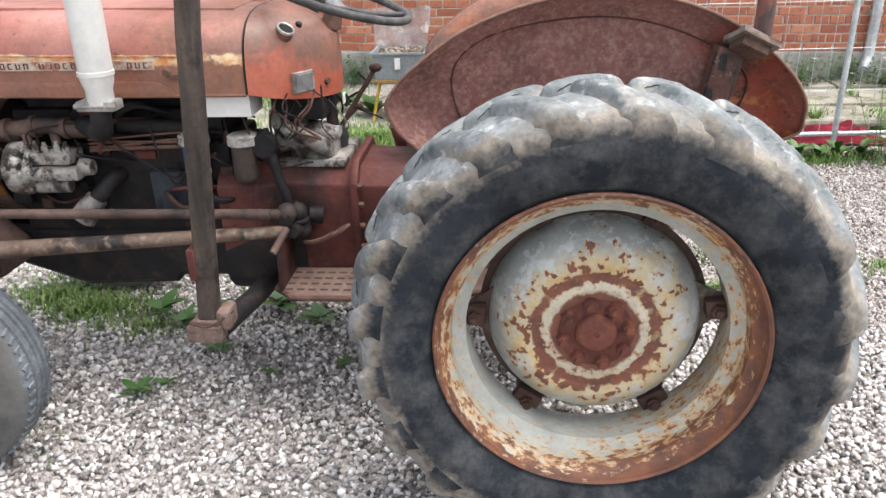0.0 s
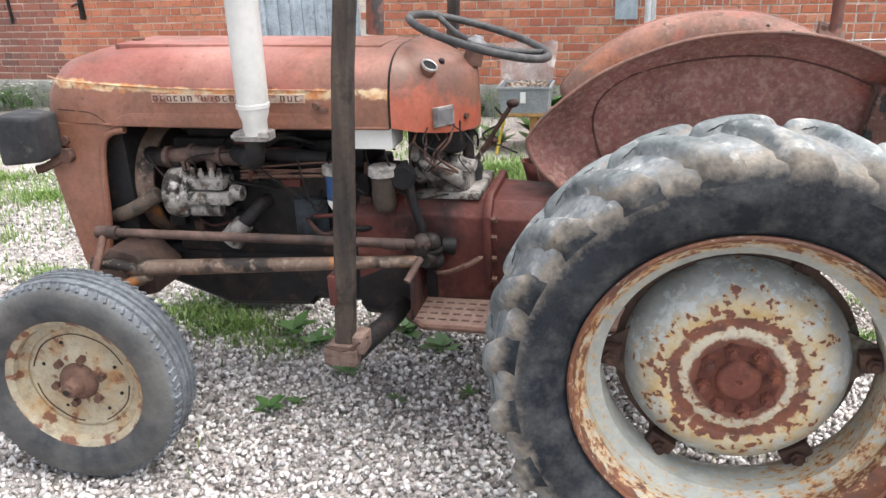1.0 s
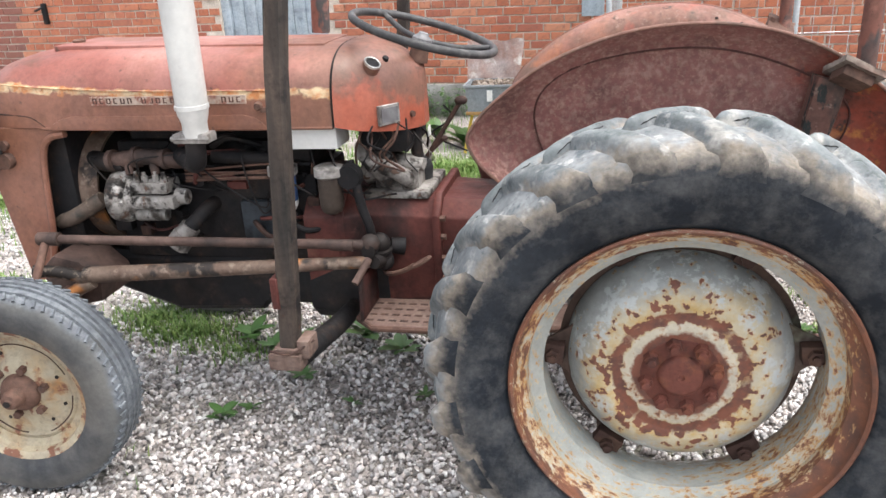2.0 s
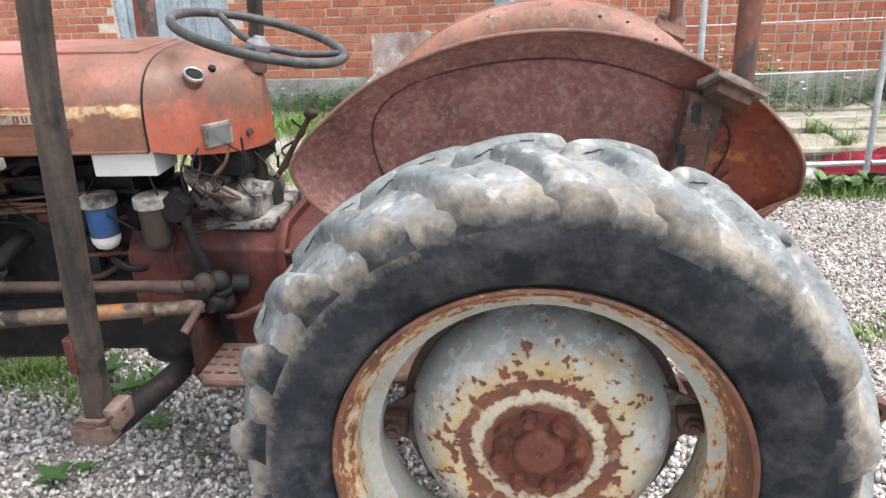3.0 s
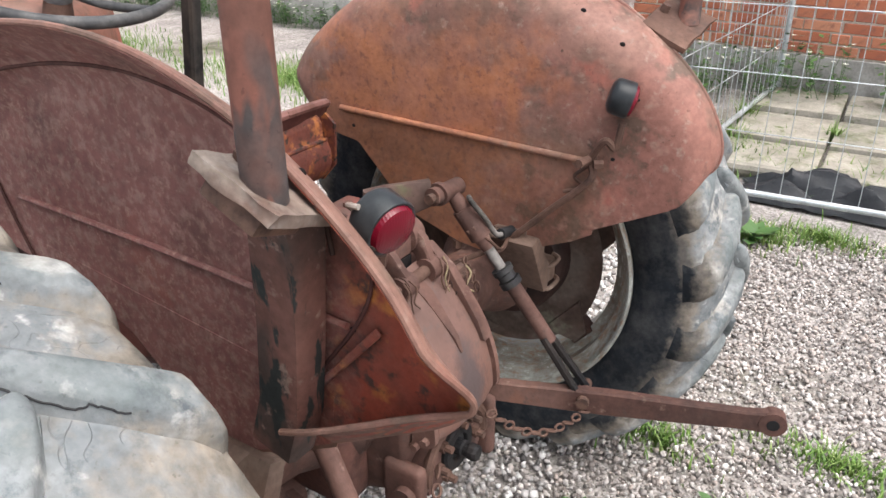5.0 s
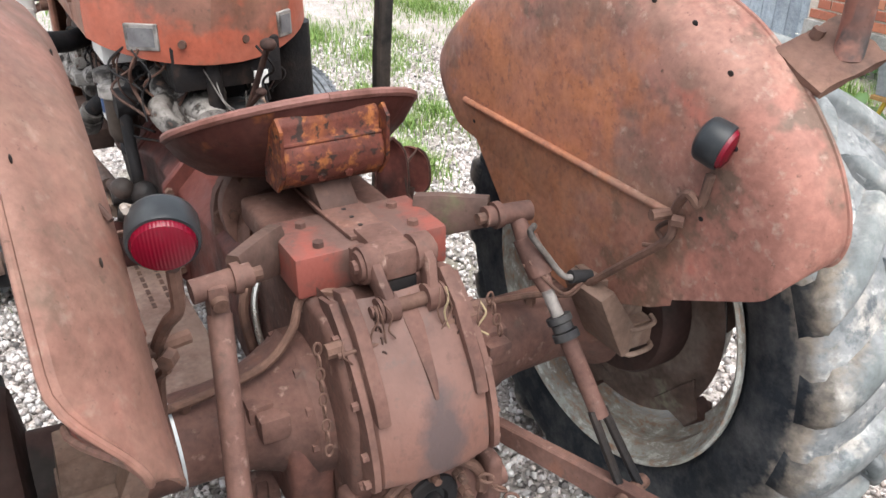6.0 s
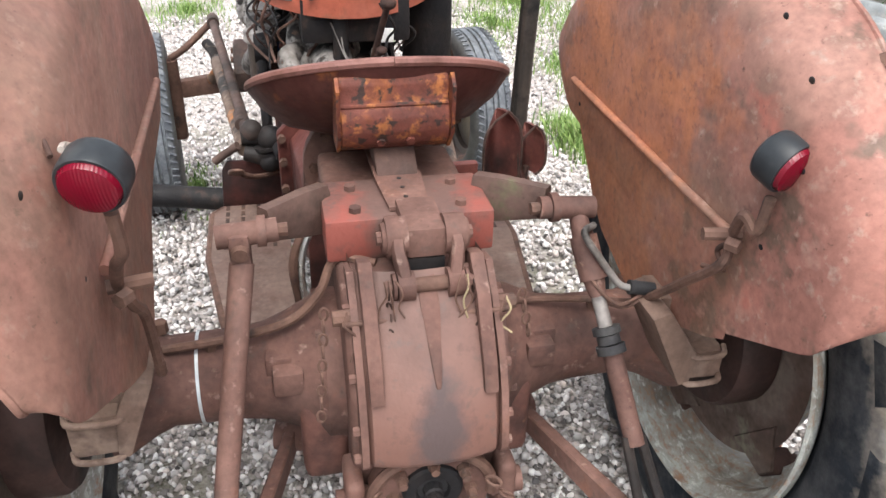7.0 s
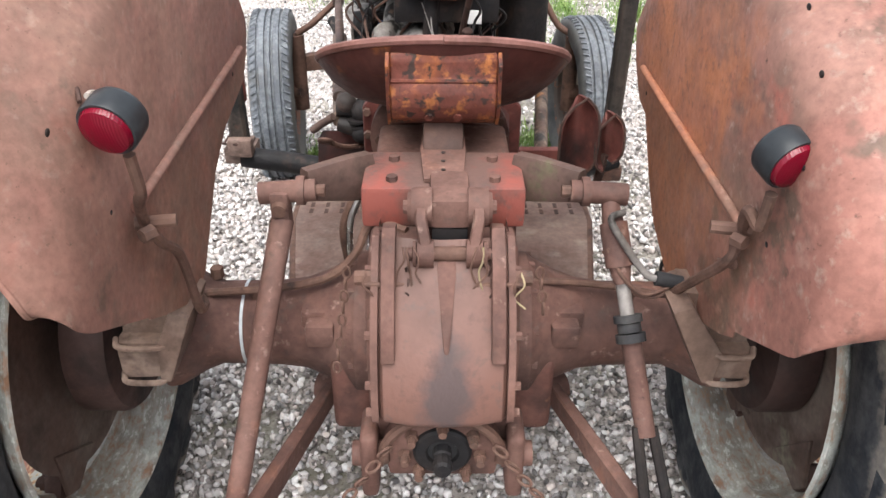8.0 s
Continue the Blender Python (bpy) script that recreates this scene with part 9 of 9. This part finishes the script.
# ---- cables, hoses and small fittings on the rear ----
def rear_fittings():
    # brake pipes and cables along the axle
    for pts, r, mat, lab in (
            ([(0.02, -0.44, 0.655), (0.03, -0.36, 0.668), (0.03, -0.29, 0.675), (0.035, -0.20, 0.70), (0.03, -0.15, 0.745), (0.02, -0.12, 0.80), (0.05, -0.06, 0.802)], 0.0075, rusty_steel, "rusty cable along the axle"),
            ([(0.05, 0.10, 0.700), (0.03, 0.20, 0.690), (0.03, 0.30, 0.680), (0.06, 0.37, 0.685), (0.12, 0.37, 0.727)], 0.0065, rusty_steel, "rusty cable along the axle"),
            ([(0.10, 0.262, 0.80), (0.13, 0.285, 0.765), (0.135, 0.32, 0.735), (0.13, 0.36, 0.745)], 0.0032, rusty_steel, "thin bent wire"),
            ([(0.09, 0.258, 0.79), (0.12, 0.285, 0.745), (0.13, 0.33, 0.725), (0.13, 0.37, 0.742)], 0.0028, rusty_steel, "thin bent wire"),
            ([(0.177, -0.380, 0.756), (0.15, -0.385, 0.715), (0.09, -0.40, 0.685), (0.03, -0.43, 0.66)], 0.0085, rusty_steel, "rusty lamp cable"),
            ([(0.29, 0.385, 0.93), (0.26, 0.39, 0.90), (0.28, 0.392, 0.88), (0.24, 0.385, 0.865)], 0.004, rusty_steel, "rusty lamp cable"),
            ([(-0.12, -0.14, 0.80), (-0.10, -0.17, 0.74), (-0.08, -0.17, 0.66), (-0.06, -0.15, 0.62)], 0.006, chrome, "bright bent rod"),
            ([(-0.15, -0.15, 0.79), (-0.12, -0.185, 0.72), (-0.11, -0.18, 0.64)], 0.009, rusty_steel, "rusty linkage rod")):
        bm = bmesh.new()
        tube(bm, pts, r, 8)
        part("cable" if "cable" in lab or "wire" in lab else "rod", bm, mat, tractor, lab)
    # loose tie wire round the clevis and the rib tops
    wr = random.Random(5)
    for k in range(9):
        y = (-0.056, 0.056, -0.046, 0.060, 0.118, 0.118, -0.062, 0.050, -0.118)[k]
        x, z = (0.148, 0.815) if abs(y) < 0.1 else (0.158, 0.776)
        bm = bmesh.new()
        tube(bm, [(x + 0.012, y, z + 0.022), (x + 0.022, y + wr.uniform(-0.01, 0.01), z + 0.004), (x + 0.020, y + wr.uniform(-0.012, 0.012), z - 0.02), (x + 0.026, y + wr.uniform(-0.015, 0.015), z - wr.uniform(0.03, 0.07))], 0.0017, 6)
        part("tie_wire", bm, rusty_steel if k not in (3, 5) else tie_straw, tractor)
    # housing behind the gearbox, under the seat
    bm = bmesh.new()
    loft(bm, [[(x, w * math.copysign(abs(math.cos(a)) ** 0.6, math.cos(a)), zc + h * math.copysign(abs(math.sin(a)) ** 0.6, math.sin(a))) for a in [2 * math.pi * i / 24 for i in range(24)]]
              for x, w, zc, h in ((-0.47, 0.135, 0.70, 0.15), (-0.455, 0.150, 0.70, 0.165), (-0.43, 0.150, 0.70, 0.165), (-0.42, 0.135, 0.70, 0.15), (-0.28, 0.125, 0.70, 0.13))])
    c = part("rear_casting", bm, cast_red, tractor, "arched dusty casting behind the gearbox")
    for k in range(9):
        a = math.pi * (0.08 + 0.84 * k / 8)
        bolt(c, (-0.428, 0.140 * math.copysign(abs(math.cos(a)) ** 0.6, math.cos(a)), 0.70 + 0.152 * abs(math.sin(a)) ** 0.6), (1, 0, 0), 0.009, 0.010)
    for y, z in ((-0.085, 0.795), (-0.060, 0.770), (-0.075, 0.745)):
        bm = bmesh.new()
        rod(bm, (-0.425, y, z), (-0.412, y, z), 0.011, 0.011, 12)
        part("oil_hole", bm, grime, c)
    # black ball joint cluster below the drop arm
    bm = bmesh.new()
    bmesh.ops.create_uvsphere(bm, u_segments=16, v_segments=10, radius=0.034, matrix=Matrix.Translation((-0.868, -0.215, 0.655)))
    bmesh.ops.create_uvsphere(bm, u_segments=16, v_segments=10, radius=0.030, matrix=Matrix.Translation((-0.855, -0.220, 0.598)))
    for k in range(3):
        rod(bm, (-0.862, -0.225, 0.640 - 0.016 * k), (-0.862, -0.224, 0.632 - 0.016 * k), 0.034 - 0.002 * k, 0.034 - 0.002 * k, 14)
    rod(bm, (-0.84, -0.19, 0.640), (-0.80, -0.175, 0.632), 0.024, 0.030, 12)
    part("rubber_joint", bm, grime, tractor, "cracked black rubber joint")
    # throttle and ignition wires hanging below the dash, white tag
    bm = bmesh.new()
    box(bm, -0.760, -0.756, 0.062, 0.096, 0.925, 0.958)
    bevelled(bm, 0.001, 1)
    part("paper_tag", bm, white_tin, tractor, "small white tag")
    for pts in ([(-0.78, -0.03, 0.97), (-0.74, -0.02, 0.90), (-0.76, 0.03, 0.86), (-0.80, 0.05, 0.90)], [(-0.78, -0.05, 0.97), (-0.73, -0.01, 0.88), (-0.77, 0.06, 0.85), (-0.80, 0.07, 0.93)]):
        bm = bmesh.new()
        tube(bm, pts, 0.0018, 6)
        part("wire", bm, alu_dirty, tractor)
    # side lugs of the centre housing with bolts and lifting eye pins
    for s in (-1, 1):
        bm = bmesh.new()
        box(bm, 0.00, 0.075, *sorted((s * 0.20, s * 0.245)), 0.60, 0.655)
        bevelled(bm, 0.008)
        part("cast_lug", bm, cast_red, tractor)
        for x, y, z in ((0.02, 0.33, 0.655), (-0.03, 0.41, 0.665)):
            bolt(tractor, (x, s * y, z), (0, 0, 1), 0.012, 0.014)


rear_fittings()


# ---- bricks of the wall ----
def bricks():
    rng = random.Random(21)
    bw, bh, j = 0.228, 0.062, 0.0125
    course, pitch = bh + j, bw + j

    def mesh_for(w):
        bm = bmesh.new()
        box(bm, -w / 2, w / 2, -0.010, 0.02, -bh / 2, bh / 2)
        bmesh.ops.bevel(bm, geom=[e for e in bm.edges if max(v.co.y for v in e.verts) < 0], offset=0.004, segments=1, affect="EDGES")
        me = bpy.data.meshes.new("brick")
        bm.to_mesh(me)
        bm.free()
        me.materials.append(brick_mat)
        return me
    full, halfb = mesh_for(bw), mesh_for(bw / 2 - j / 2)
    lots = {"brickwork": ([], []), "dark_brickwork": ([], [])}
    count = 0
    row = 0
    z = 0.28 + j + bh / 2
    while z < WALL_H - 0.03:
        x = WALL_X[0] + 0.12 - (row % 2) * pitch / 4 + (pitch / 2 if row % 4 > 1 else 0)
        k = 0
        while x < WALL_X[1] - 0.12:
            half = row % 2 == 1
            w = pitch / 2 if half else pitch
            cxm = x + w / 2
            me = halfb if half else full
            inside = not (DOOR_X[0] - w / 2 + 0.02 < cxm < DOOR_X[1] + w / 2 - 0.02 and z < 2.1)
            if inside and cxm - w / 2 > WALL_X[0] and cxm + w / 2 < WALL_X[1]:
                off = (cxm + rng.uniform(-0.003, 0.003), rng.uniform(-0.004, 0.002), z + rng.uniform(-0.002, 0.002))
                if 0.28 < z < 1.0 and -1.7 < cxm < 3.4 and count < 298:
                    ob = new("brick", me)
                    ob.parent = wall_north
                    ob.location = off
                    count += 1
                else:
                    vs, fs = lots["dark_brickwork" if cxm < -6.35 else "brickwork"]
                    n = len(vs)
                    vs.extend([(v.co.x + off[0], v.co.y + off[1], v.co.z + off[2]) for v in me.vertices])
                    fs.extend([[n + i for i in p.vertices] for p in me.polygons])
            x += w
            k += 1
        z += course
        row += 1
    for name, (vs, fs) in lots.items():
        me = bpy.data.meshes.new(name)
        me.from_pydata(vs, [], fs)
        me.materials.append(brick_mat if name == "brickwork" else dark_brick_mat)
        ob = new(name, me)
        ob.parent = wall_north
        tagged(ob, "courses of red brick" if name == "brickwork" else "courses of sooty dark red brick", kind="stuff")


bricks()
